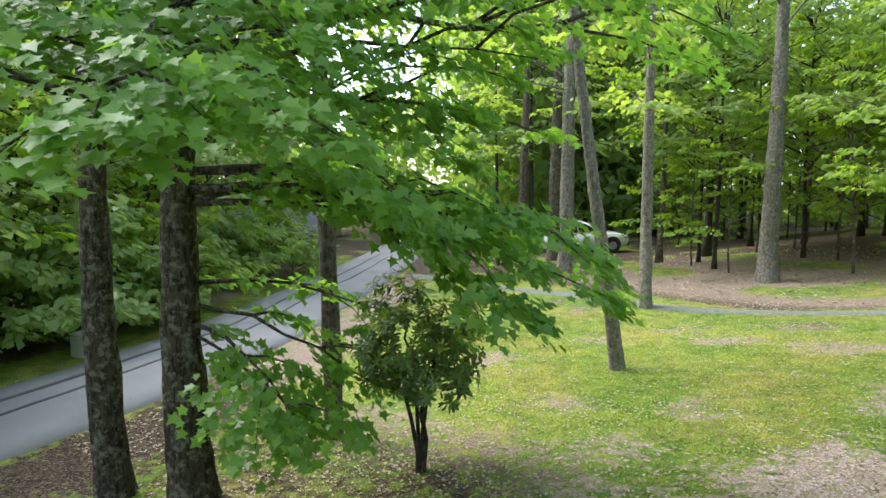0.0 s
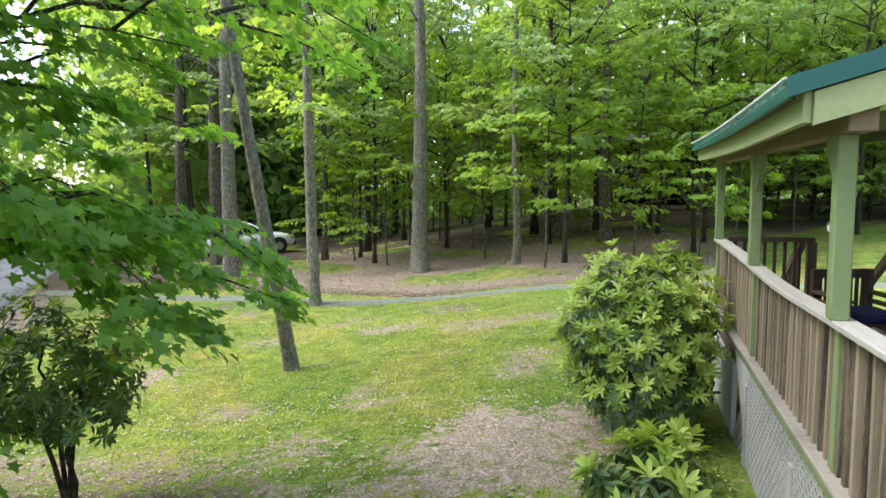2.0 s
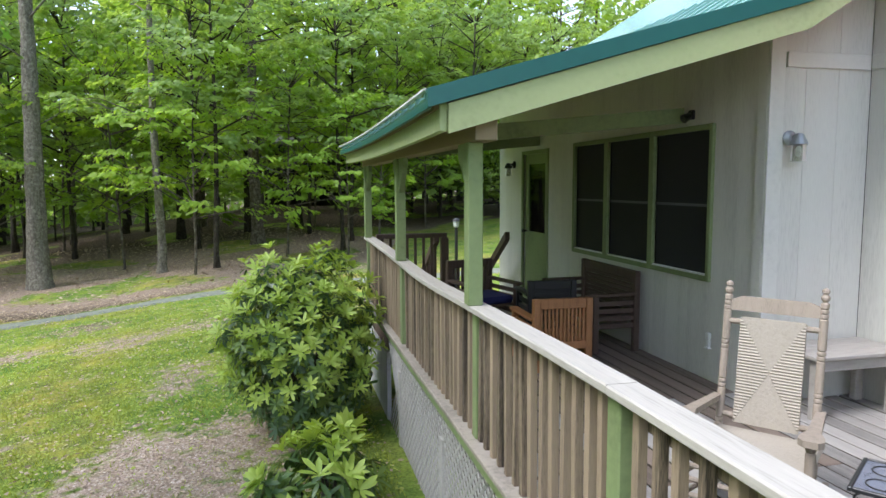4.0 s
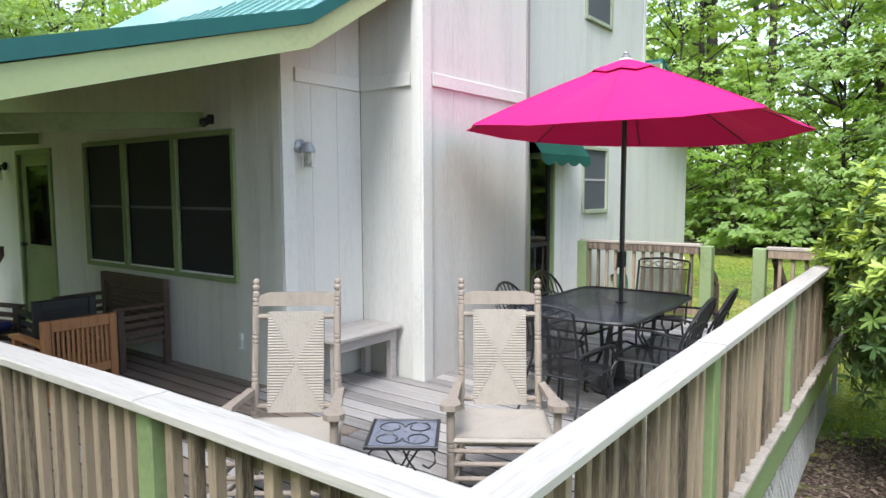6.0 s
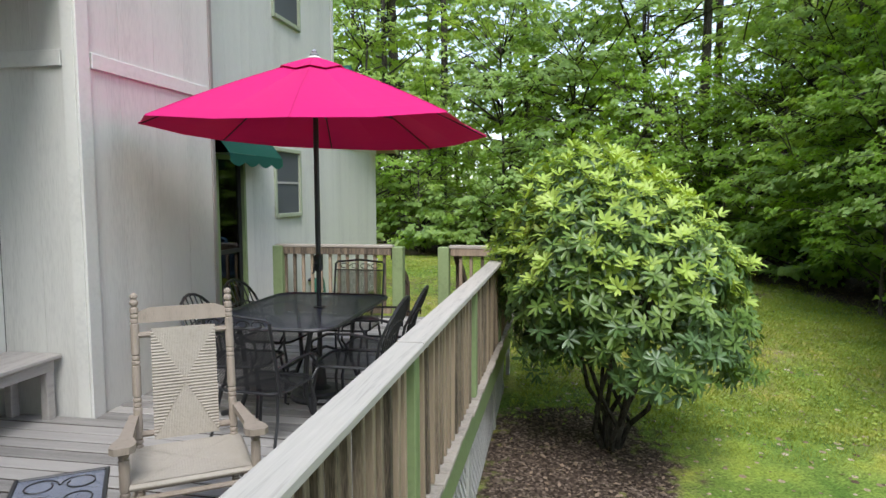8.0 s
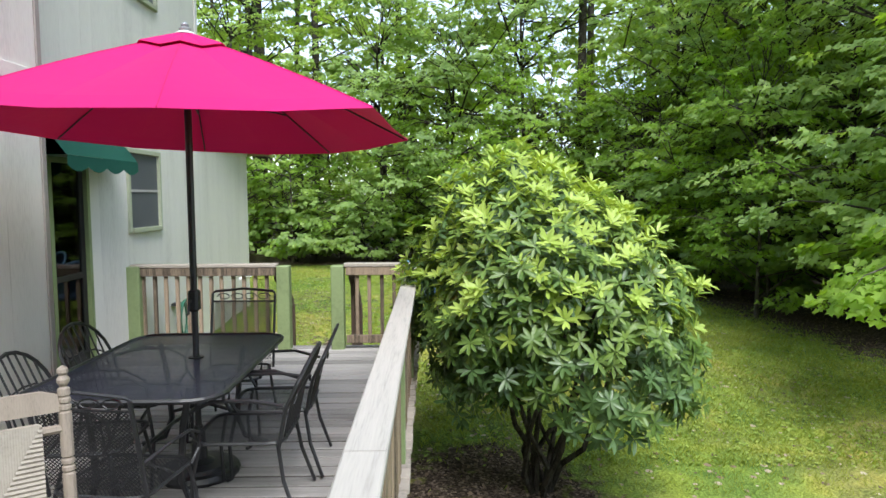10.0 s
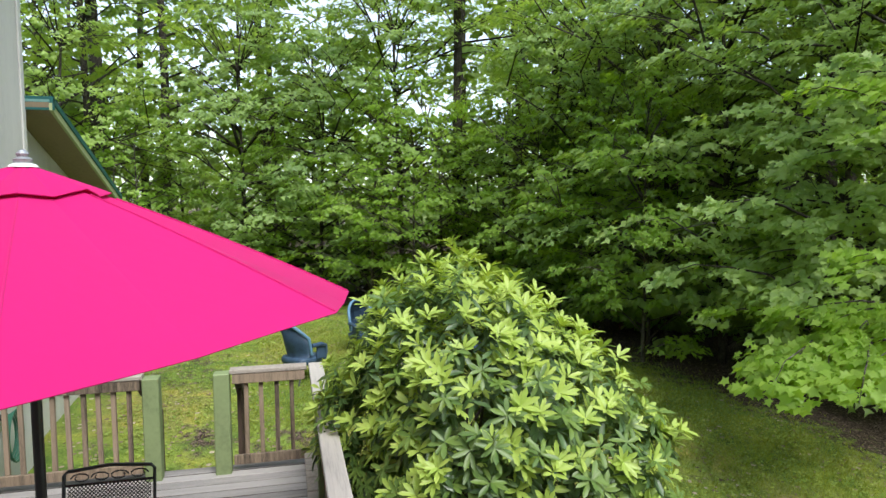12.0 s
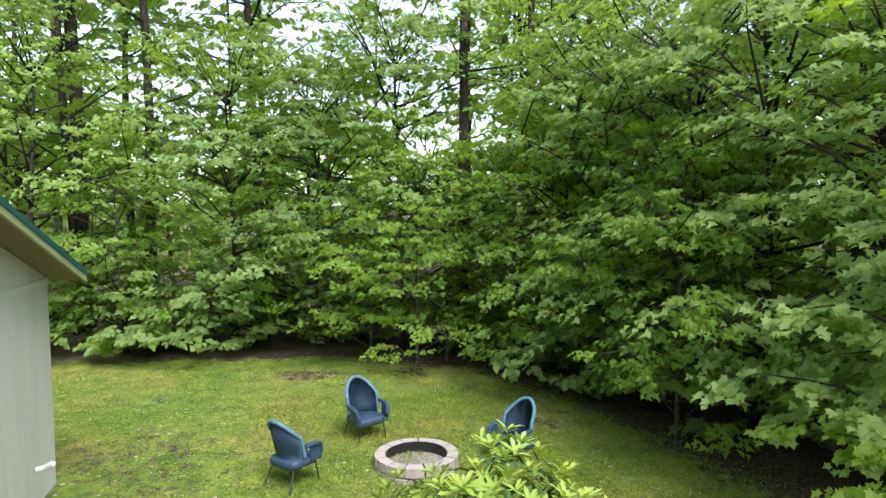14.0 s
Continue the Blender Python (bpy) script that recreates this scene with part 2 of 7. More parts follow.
ALU = mat("grey_painted_metal", (0.36, 0.38, 0.40), 0.45, 0.6, vary=0.08)
WHITE = mat("white_plastic", (0.74, 0.74, 0.72), 0.5, vary=0.04)
NAVY = mat("navy_cushion", (0.015, 0.02, 0.09), 0.85, vary=0.12, fine=120)
CAR_WHITE = mat("white_car_paint", (0.78, 0.79, 0.80), 0.2, vary=0.02, bump=0)
TYRE = mat("black_rubber", (0.02, 0.02, 0.02), 0.8, vary=0.15)
DARK_ROOM = mat("unlit_interior", (0.035, 0.033, 0.03), 0.9, vary=0.2)
HOSE = mat("green_hose", (0.03, 0.13, 0.08), 0.45, vary=0.1)
GREY_HOUSE = mat("pale_grey_siding", (0.55, 0.56, 0.57), 0.8, vary=0.08)


def glass(name, tint=(0.9, 0.95, 0.95), rough=0.02):
    m = bpy.data.materials.new(name)
    m.use_nodes = True
    nt = m.node_tree
    out = nt.nodes["Material Output"]
    nt.nodes.remove(nt.nodes["Principled BSDF"])
    tr = nt.nodes.new("ShaderNodeBsdfTransparent")
    tr.inputs["Color"].default_value = (*tint, 1)
    gl = nt.nodes.new("ShaderNodeBsdfGlossy")
    gl.inputs["Roughness"].default_value = rough
    fr = nt.nodes.new("ShaderNodeFresnel")
    fr.inputs["IOR"].default_value = 1.5
    ms = nt.nodes.new("ShaderNodeMixShader")
    nt.links.new(fr.outputs["Fac"], ms.inputs["Fac"])
    nt.links.new(tr.outputs["BSDF"], ms.inputs[1])
    nt.links.new(gl.outputs["BSDF"], ms.inputs[2])
    nt.links.new(ms.outputs["Shader"], out.inputs["Surface"])
    return m


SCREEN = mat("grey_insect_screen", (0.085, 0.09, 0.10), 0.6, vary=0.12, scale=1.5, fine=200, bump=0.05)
DARK_SHEET = mat("dark_window_sheet", (0.011, 0.012, 0.016), 0.75, vary=0.2, scale=1.5, fine=200, bump=0.05)
PALE_FRAME = mat("pale_sage_frame", (0.36, 0.39, 0.28), 0.65, vary=0.1, scale=2, fine=30, bump=0.1)
SEAM = mat("weathered_corner_trim", (0.26, 0.235, 0.215), 0.8, vary=0.12, scale=3, fine=30, bump=0.15)
GLASS = glass("window_glass", (0.35, 0.38, 0.40))
GLASS_CLEAR = glass("lamp_glass", (0.85, 0.86, 0.84), 0.55)


# ---- mesh tools ----
def mesh_from(name, bm, material):
    me = bpy.data.meshes.new(name)
    bm.normal_update()
    bm.to_mesh(me)
    bm.free()
    if material:
        me.materials.append(material)
    return me


def part(name, bm, material, parent, label="", at=None):
    """One mesh object from a bmesh, under a thing or a part."""
    ob = new(name, mesh_from(name, bm, material))
    ob.parent = parent
    if at is not None:
        ob.matrix_basis = at
    if label:
        ob["label"] = label
    return ob


def empty(name, m=None):
    ob = new(name)
    ob.empty_display_size = 0.1
    if m is not None:
        ob.matrix_basis = m
    return ob


def box(bm, x0, x1, y0, y1, z0, z1, bevel=0.0):
    geo = bmesh.ops.create_cube(bm, size=1.0)
    vs = geo["verts"]
    for v in vs:
        v.co = Vector((x0 + (v.co.x + 0.5) * (x1 - x0), y0 + (v.co.y + 0.5) * (y1 - y0), z0 + (v.co.z + 0.5) * (z1 - z0)))
    if bevel:
        es = list({e for v in vs for e in v.link_edges})
        bmesh.ops.bevel(bm, geom=es, offset=bevel, segments=1, affect="EDGES")
    return bm


def boxes(*dims, bevel=0.0):
    bm = bmesh.new()
    for d in dims:
        box(bm, *d, bevel=bevel)
    return bm


def ring_mesh(bm, rings, close_ends=True, loop=False):
    """Skin rings of points (all of one length) into a tube."""
    rows = [[bm.verts.new(p) for p in r] for r in rings]
    n = len(rows[0])
    pairs = list(zip(rows, rows[1:])) + ([(rows[-1], rows[0])] if loop else [])
    for a, b in pairs:
        for i in range(n):
            bm.faces.new((a[i], a[(i + 1) % n], b[(i + 1) % n], b[i]))
    if close_ends and not loop:
        bm.faces.new(list(reversed(rows[0])))
        bm.faces.new(rows[-1])
    return bm


def tube(bm, pts, r, sides=6, r_end=None):
    """A round bar along points; r may taper to r_end."""
    pts = [Vector(p) for p in pts]
    rings = []
    up = Vector((0.13, 0.21, 0.97)).normalized()
    for i, p in enumerate(pts):
        d = (pts[min(i + 1, len(pts) - 1)] - pts[max(i - 1, 0)])
        d = d.normalized() if d.length > 1e-6 else Vector((0, 0, 1))
        u = d.cross(up)
        if u.length < 0.05:
            u = d.cross(Vector((1, 0, 0)))
        u.normalize()
        v = d.cross(u)
        k = i / max(1, len(pts) - 1)
        rr = float(r if r_end is None else r + (r_end - r) * k)
        rings.append([p + rr * (math.cos(a) * u + math.sin(a) * v) for a in (2 * math.pi * j / sides for j in range(sides))])
    return ring_mesh(bm, rings)


def lathe(bm, profile, sides=12, centre=(0, 0, 0)):
    """A turned body from (radius, height) pairs."""
    c = Vector(centre)
    return ring_mesh(bm, [[c + Vector((r * math.cos(2 * math.pi * j / sides), r * math.sin(2 * math.pi * j / sides), z)) for j in range(sides)] for r, z in profile])


def smooth(ob):
    for p in ob.data.polygons:
        p.use_smooth = True
    return ob


def sstep(a, b, x):
    k = min(1.0, max(0.0, (x - a) / (b - a)))
    return k * k * (3 - 2 * k)


# ---- ground ----
ROAD_R = [(-5.5, -40.0), (-7.2, -3.0), (-8.4, 3.2), (-9.5, 5.8), (-10.6, 8.0), (-12.2, 10.4), (-18.0, 18.2), (-36.0, 40.0)]
ROAD_L = [(-8.6, -40.0), (-10.2, -3.0), (-11.5, 3.6), (-12.6, 5.8), (-13.9, 8.0), (-15.6, 10.4), (-21.6, 18.2), (-40.0, 40.0)]


def ground_z(x, y):
    """The lie of the land: a lawn that falls west to the road and rises east, a wooded bank north."""
    z = -1.0 + 0.62 * sstep(3.0, 15.0, x) - 0.62 * sstep(1.0, -7.0, x)
    z += 0.055 * max(0.0, y - 21.0) * sstep(-16.0, -4.0, x) * (1 - sstep(45, 60, y))
    z += 1.2 * sstep(60.0, 160.0, math.hypot(x, y))
    if y < 1:
        z -= 0.25 * sstep(1.0, -6.0, y) * sstep(1.0, 6.0, x)
    z -= 0.26 * math.exp(-((x + 18.9) ** 2 + (y - 32.0) ** 2) / 40.0)
    z -= 1.0 * sstep(5.0, 16.0, edge_at(ROAD_L, y) - x)
    return z + 0.05 * noise.noise((x * 0.35, y * 0.35, 0)) + 0.015 * noise.noise((x * 1.7, y * 1.7, 3))


def edge_at(pts, y):
    for (x0, y0), (x1, y1) in zip(pts, pts[1:]):
        if y0 <= y <= y1:
            return x0 + (x1 - x0) * (y - y0) / (y1 - y0)
    return pts[0][0] if y < pts[0][1] else pts[-1][0]




WOOD_EDGE = [(9.0, -6.5), (13.0, -4.6), (14.7, -4.4), (16.8, -4.1), (18.2, -3.0), (19.3, -1.2), (20.2, 1.4), (20.6, 2.8), (21.2, 4.1), (21.8, 6.2), (22.2, 8.0), (22.6, 12.0), (23.5, 20.0)]


def east_edge(y):
    """Where the lawn ends at the wood."""
    return edge_at(WOOD_EDGE, y) if y > -6.5 else 9.0 + 2.0 * (y + 6.5)


# small worn patches in the lawn: x, y, reach
LAWN_PATCHES = [(-2.8, 14.9, 0.8), (-5.6, 15.9, 1.0), (-1.2, 15.6, 0.7), (-1.2, 12.4, 0.4), (-4.5, 9.2, 0.6), (-3.0, 8.2, 0.6), (-2.5, 9.9, 0.5), (-4.7, 12.0, 0.4), (-0.7, 11.3, 0.7), (-2.4, 15.0, 0.8), (-0.2, 9.4, 0.9), (-6.6, 13.6, 0.7), (-3.6, 17.0, 0.8)]


def litter_at(x, y):
    """How much dead leaf lies on the ground here, 0 to 1."""
    n = noise.noise((x * 0.5, y * 0.5, 7)) * 0.5 + noise.noise((x * 1.4, y * 1.4, 2)) * 0.35
    k = sstep(18.9, 20.6, y + n - 0.25 * max(0.0, x + 5.0) - 8.0 * sstep(0.13, 0.19, (x - 0.5) / max(3.0, y - 1.8))) * sstep(-17, -11, x + 2 * n)
    k = max(k, 0.68 * sstep(2.0, 0.5, math.hypot((x + 0.7) * 0.9, (y - 8.1) * 0.85) + n * 2.4))
    k = max(k, 0.8 * sstep(1.35, 0.55, math.hypot((x - 6.6) * 0.62, y - 1.85) + n * 0.8))
    k = max(k, 0.95 * sstep(-0.5, 0.7, x - east_edge(y) + n * 1.6) * sstep(8.0, 12.0, x))
    k = max(k, 0.9 * sstep(19.0, 21.0, y + n) * sstep(-9.5, -12.0, x + n))
    k = max(k, 0.34 * sstep(2.6, 0.8, math.hypot(x - 14.8, y - 4.9) + 2.0 * n))
    k = max(k, 0.9 * sstep(-3.4, -5.6, y - 0.28 * (x - 10) + n * 1.5) * sstep(3.0, 8.0, x))
    k = max(k, 0.75 * sstep(1.3, 0.5, abs(x - (edge_at(ROAD_R, y) + 0.9)) + n * 0.5))
    k = max(k, 0.95 * sstep(0.8, 2.2, edge_at(ROAD_L, y) - x + n))
    k = max(k, 0.55 * sstep(1.1, 0.5, math.hypot(x + 4.5, y - 6.5) + n))
    k = max(k, 0.50 * sstep(4.6, 2.0, math.hypot(x + 5.2, y - 5.2) + 3.0 * n))
    k *= 1 - 0.75 * sstep(20.5, 22.5, y) * sstep(0.02, 0.22, noise.noise((x * 0.33, y * 0.33, 11)) + 0.4 * n)
    for px, py, pr in LAWN_PATCHES:
        k = max(k, 0.5 * sstep(1.0, 0.2, math.hypot((x - px) * 0.75, y - py) / pr + 1.8 * n))
    k = max(k, 0.58 * sstep(0.10, 0.40, n + 0.1 * noise.noise((x * 3, y * 3, 9))))
    return k


def dry_at(x, y):
    """Where the litter is old, pale and broken, on bare soil."""
    n = noise.noise((x * 0.8, y * 0.8, 4)) * 0.5
    return max(sstep(2.6, 1.4, math.hypot((x + 0.8) * 0.8, (y - 8.0) * 0.8) + n), 0.62 * sstep(19.5, 21.5, y) * sstep(34.0, 27.0, y) * sstep(-15.0, -10.0, x), 0.7 * sstep(19.0, 15.0, y) * sstep(6.0, 8.0, y))


def ground_mat():
    m = bpy.data.materials.new("lawn_and_leaf_litter")
    m.use_nodes = True
    nt = m.node_tree
    b = nt.nodes["Principled BSDF"]
    b.inputs["Roughness"].default_value = 0.95
    b.inputs["Specular IOR Level"].default_value = 0.15
    tc = nt.nodes.new("ShaderNodeTexCoord")

    def ns(scale, detail=4):
        n = nt.nodes.new("ShaderNodeTexNoise")
        n.inputs["Scale"].default_value, n.inputs["Detail"].default_value = scale, detail
        nt.links.new(tc.outputs["Object"], n.inputs["Vector"])
        return n

    def ramp(src, stops):
        r = nt.nodes.new("ShaderNodeValToRGB")
        e = r.color_ramp.elements
        e[0].position, e[0].color = stops[0][0], (*stops[0][1], 1)
        e[1].position, e[1].color = stops[-1][0], (*stops[-1][1], 1)
        for p, c in stops[1:-1]:
            e.new(p).color = (*c, 1)
        nt.links.new(src, r.inputs["Fac"])
        return r

    broad, fine, mid = ns(0.55), ns(38, 3), ns(6)
    g1 = ramp(broad.outputs["Fac"], [(0.35, (0.155, 0.25, 0.045)), (0.5, (0.215, 0.287, 0.055)), (0.65, (0.30, 0.293, 0.08))])
    g2 = ramp(fine.outputs["Fac"], [(0.3, (0.6, 0.6, 0.6)), (0.7, (1.2, 1.2, 1.2))])
    gm = nt.nodes.new("ShaderNodeMix")
    gm.data_type, gm.blend_type = "RGBA", "MULTIPLY"
    gm.inputs["Factor"].default_value = 1.0
    nt.links.new(g1.outputs["Color"], gm.inputs["A"])
    nt.links.new(g2.outputs["Color"], gm.inputs["B"])
    vor = nt.nodes.new("ShaderNodeTexVoronoi")
    vor.inputs["Scale"].default_value = 46
    nt.links.new(tc.outputs["Object"], vor.inputs["Vector"])
    sep = nt.nodes.new("ShaderNodeSeparateColor")
    nt.links.new(vor.outputs["Color"], sep.inputs["Color"])
    # litter browns darkened: part of the shade under trees and bush is in them
    lt = ramp(sep.outputs["Red"], [(0.0, (0.03, 0.021, 0.015)), (0.45, (0.066, 0.047, 0.036)), (0.8, (0.12, 0.088, 0.066)), (1.0, (0.22, 0.17, 0.135))])
    att = nt.nodes.new("ShaderNodeAttribute")
    att.attribute_name = "litter"
    edge = nt.nodes.new("ShaderNodeMath")
    edge.operation = "MULTIPLY_ADD"
    edge.inputs[1].default_value, edge.inputs[2].default_value = 1.3, -0.65
    nt.links.new(mid.outputs["Fac"], edge.inputs[0])
    s = nt.nodes.new("ShaderNodeMath")
    s.operation = "ADD"
    nt.links.new(att.outputs["Fac"], s.inputs[0])
    nt.links.new(edge.outputs[0], s.inputs[1])
    k = ramp(s.outputs[0], [(0.32, (0, 0, 0)), (0.62, (1, 1, 1))])
    soil = ramp(sep.outputs["Green"], [(0.0, (0.30, 0.215, 0.165)), (0.5, (0.43, 0.325, 0.26)), (0.85, (0.52, 0.41, 0.34)), (1.0, (0.64, 0.55, 0.48))])
    # single fallen leaves scattered on the grass
    fl = nt.nodes.new("ShaderNodeTexVoronoi")
    fl.inputs["Scale"].default_value = 9.0
    nt.links.new(tc.outputs["Object"], fl.inputs["Vector"])
    fs = nt.nodes.new("ShaderNodeSeparateColor")
    nt.links.new(fl.outputs["Color"], fs.inputs["Color"])
    fsize = nt.nodes.new("ShaderNodeMath")
    fsize.operation = "MULTIPLY"
    fsize.inputs[1].default_value = 0.34
    nt.links.new(fs.outputs["Red"], fsize.inputs[0])
    fk = nt.nodes.new("ShaderNodeMath")
    fk.operation = "LESS_THAN"
    nt.links.new(fl.outputs["Distance"], fk.inputs[0])
    nt.links.new(fsize.outputs[0], fk.inputs[1])
    fc = ramp(fs.outputs["Green"], [(0.0, (0.10, 0.07, 0.045)), (0.5, (0.30, 0.22, 0.15)), (1.0, (0.52, 0.44, 0.33))])
    tone = ramp(ns(2.6, 5).outputs["Fac"], [(0.36, (0.66, 0.74, 0.72)), (0.5, (1, 1, 1)), (0.64, (1.32, 1.18, 1.0))])
    gt = nt.nodes.new("ShaderNodeMix")
    gt.data_type, gt.blend_type = "RGBA", "MULTIPLY"
    gt.inputs["Factor"].default_value = 1.0
    nt.links.new(gm.outputs["Result"], gt.inputs["A"])
    nt.links.new(tone.outputs["Color"], gt.inputs["B"])
    gf_ = nt.nodes.new("ShaderNodeMix")
    gf_.data_type = "RGBA"
    nt.links.new(fk.outputs[0], gf_.inputs["Factor"])
    nt.links.new(gt.outputs["Result"], gf_.inputs["A"])
    nt.links.new(fc.outputs["Color"], gf_.inputs["B"])
    dry = nt.nodes.new("ShaderNodeAttribute")
    dry.attribute_name = "dry"
    dm = nt.nodes.new("ShaderNodeMix")
    dm.data_type = "RGBA"
    nt.links.new(dry.outputs["Fac"], dm.inputs["Factor"])
    nt.links.new(lt.outputs["Color"], dm.inputs["A"])
    nt.links.new(soil.outputs["Color"], dm.inputs["B"])
    mx = nt.nodes.new("ShaderNodeMix")
    mx.data_type = "RGBA"
    nt.links.new(k.outputs["Color"], mx.inputs["Factor"])
    nt.links.new(gf_.outputs["Result"], mx.inputs["A"])
    nt.links.new(dm.outputs["Result"], mx.inputs["B"])
    nt.links.new(mx.outputs["Result"], b.inputs["Base Color"])
    bp = nt.nodes.new("ShaderNodeBump")
    bp.inputs["Strength"].default_value, bp.inputs["Distance"].default_value = 0.9, 0.05
    nt.links.new(fine.outputs["Fac"], bp.inputs["Height"])
    nt.links.new(bp.outputs["Normal"], b.inputs["Normal"])
    return m


def axis(lo, hi, step, far):
    out = list(np.arange(lo, hi + step / 2, step))
    d = step
    while out[-1] < far:
        d *= 1.35
        out.append(out[-1] + d)
    d = step
    while out[0] > -far:
        d *= 1.35
        out.insert(0, out[0] - d)
    return out


gx, gy = axis(-24, 26, 0.4, 900), axis(-12, 34, 0.4, 900)
gv = [(x, y, ground_z(x, y)) for y in gy for x in gx]
nx = len(gx)
gf = [(j * nx + i, j * nx + i + 1, (j + 1) * nx + i + 1, (j + 1) * nx + i) for j in range(len(gy) - 1) for i in range(nx - 1)]
gm_ = bpy.data.meshes.new("ground")
gm_.from_pydata(gv, [], gf)
ga = gm_.attributes.new("litter", "FLOAT", "POINT")
ga.data.foreach_set("value", [litter_at(x, y) for x, y, _ in gv])
gd = gm_.attributes.new("dry", "FLOAT", "POINT")
gd.data.foreach_set("value", [dry_at(x, y) for x, y, _ in gv])
gm_.materials.append(ground_mat())
ground = new("ground", gm_)
smooth(ground)
tagged(ground, "mown lawn with dead leaves, rising to a wooded bank", "ground", kind="structure")

ASPHALT = mat("pale_worn_asphalt", (0.22, 0.218, 0.235), 0.85, vary=0.16, scale=0.7, fine=60, bump=0.4)
GRAVEL = mat("grey_gravel", (0.16, 0.175, 0.14), 0.95, vary=0.3, scale=8, fine=50, bump=0.7)


def strip(name, left, right, ys, lift, material, label):
    """A ribbon of paving that lies on the land, with its own thickness."""
    bm = bmesh.new()
    rows = []
    for y in ys:
        xl, xr = edge_at(left, y), edge_at(right, y)
        rows.append([(xl + (xr - xl) * k, y, ground_z(xl + (xr - xl) * k, y) + (lift + 0.05 * math.sin(math.pi * k) if 0 < k < 1 else -0.06)) for k in (0, 0.02, 0.2, 0.4, 0.6, 0.8, 0.98, 1)])
    vs = [[bm.verts.new(p) for p in r] for r in rows]
    for a, b in zip(vs, vs[1:]):
        for i in range(len(a) - 1):
            bm.faces.new((a[i], a[i + 1], b[i + 1], b[i]))
    ob = new(name, mesh_from(name, bm, material))
    smooth(ob)
    return tagged(ob, label, name, kind="structure")


strip("road", ROAD_L, ROAD_R, list(np.arange(-39, 40, 0.5)), 0.07, ASPHALT, "worn pale grey asphalt road")
road_ob = bpy.data.objects["road"]
TAR = mat("black_tar_seal", (0.045, 0.045, 0.052), 0.6, vary=0.3, scale=4, fine=40, bump=0.2)
for off, w in ((0.30, 0.07), (0.52, 0.05)):
    bm = bmesh.new()
    prev = None
    for k in range(60):
        y = -8.0 + 0.5 * k
        xl, xr = edge_at(ROAD_L, y), edge_at(ROAD_R, y)
        xc = xl + (xr - xl) * (off + 0.02 * math.sin(y * 0.9))
        row = [bm.verts.new((xc + d, y, ground_z(xc, y) + 0.073 + 0.05 * math.sin(math.pi * off) + h)) for d, h in ((-w, -0.01), (-0.6 * w, 0.008), (0.6 * w, 0.008), (w, -0.01))]
        if prev:
            for j in range(3):
                bm.faces.new((prev[j], prev[j + 1], row[j + 1], row[j]))
        prev = row
    part("tar_seam", bm, TAR, road_ob, "dark tar seam along the road")
path_bm = bmesh.new()
prev = None
for k in range(61):
    x = -17.0 + 0.55 * k
    yc = 18.2 + 0.30 * (x + 7.5) - 0.012 * max(0, x + 7.5) ** 2 if x > -7.5 else 18.2 + 0.05 * (x + 7.5)
    row = [path_bm.verts.new((x, yc + o, ground_z(x, yc + o) + h)) for o, h in ((-0.42, -0.05), (-0.32, 0.03), (0.0, 0.045), (0.32, 0.03), (0.42, -0.05))]
    if prev:
        for i in range(4):
            path_bm.faces.new((prev[i], row[i], row[i + 1], prev[i + 1]))
    prev = row
drive = new("gravel_path", mesh_from("gravel_path", path_bm, GRAVEL))
smooth(drive)
tagged(drive, "narrow grey gravel drive along the lawn", "path", kind="structure")

# ---- house ----
EAVE_X, EAVE_Z, BEND_X, BEND_Z, TOP_X = 1.28, 2.135, 3.66, 2.82, 4.83
TOP_Z = BEND_Z + 0.62 * (TOP_X - BEND_X)
ROOF_Y0, ROOF_Y1 = 5.30, 10.75


def roof_z(x):
    if x < BEND_X:
        return EAVE_Z + (x - EAVE_X) * (BEND_Z - EAVE_Z) / (BEND_X - EAVE_X)
    return BEND_Z + 0.62 * (x - BEND_X)


SHED_X0, SHED_Z0, SHED_X1, SHED_Z1, SHED_Y0 = 11.22, 3.67, 14.34, 2.56, 5.42


def shed_z(x):
    return SHED_Z0 + (x - SHED_X0) * (SHED_Z1 - SHED_Z0) / (SHED_X1 - SHED_X0)


def prism(bm, u0, u1, za, zb0, zb1, v0, v1, along):
    """A board from z za up to zb0 at u0 and zb1 at u1, v0..v1 thick; along 'x' or 'y'."""
    def p(u, v, z):
        return (u, v, z) if along == "x" else (v, u, z)
    a = [bm.verts.new(p(u, v, z)) for v in (v0, v1) for u, z in ((u0, za), (u1, za), (u1, zb1), (u0, zb0))]
    for f in ((0, 1, 2, 3), (7, 6, 5, 4), (0, 4, 5, 1), (1, 5, 6, 2), (2, 6, 7, 3), (3, 7, 4, 0)):
        bm.faces.new([a[i] for i in f])
    bmesh.ops.recalc_face_normals(bm, faces=bm.faces)


house = empty("house")
tagged(house, "cream board-sided house with green trim and teal metal roof", "house")


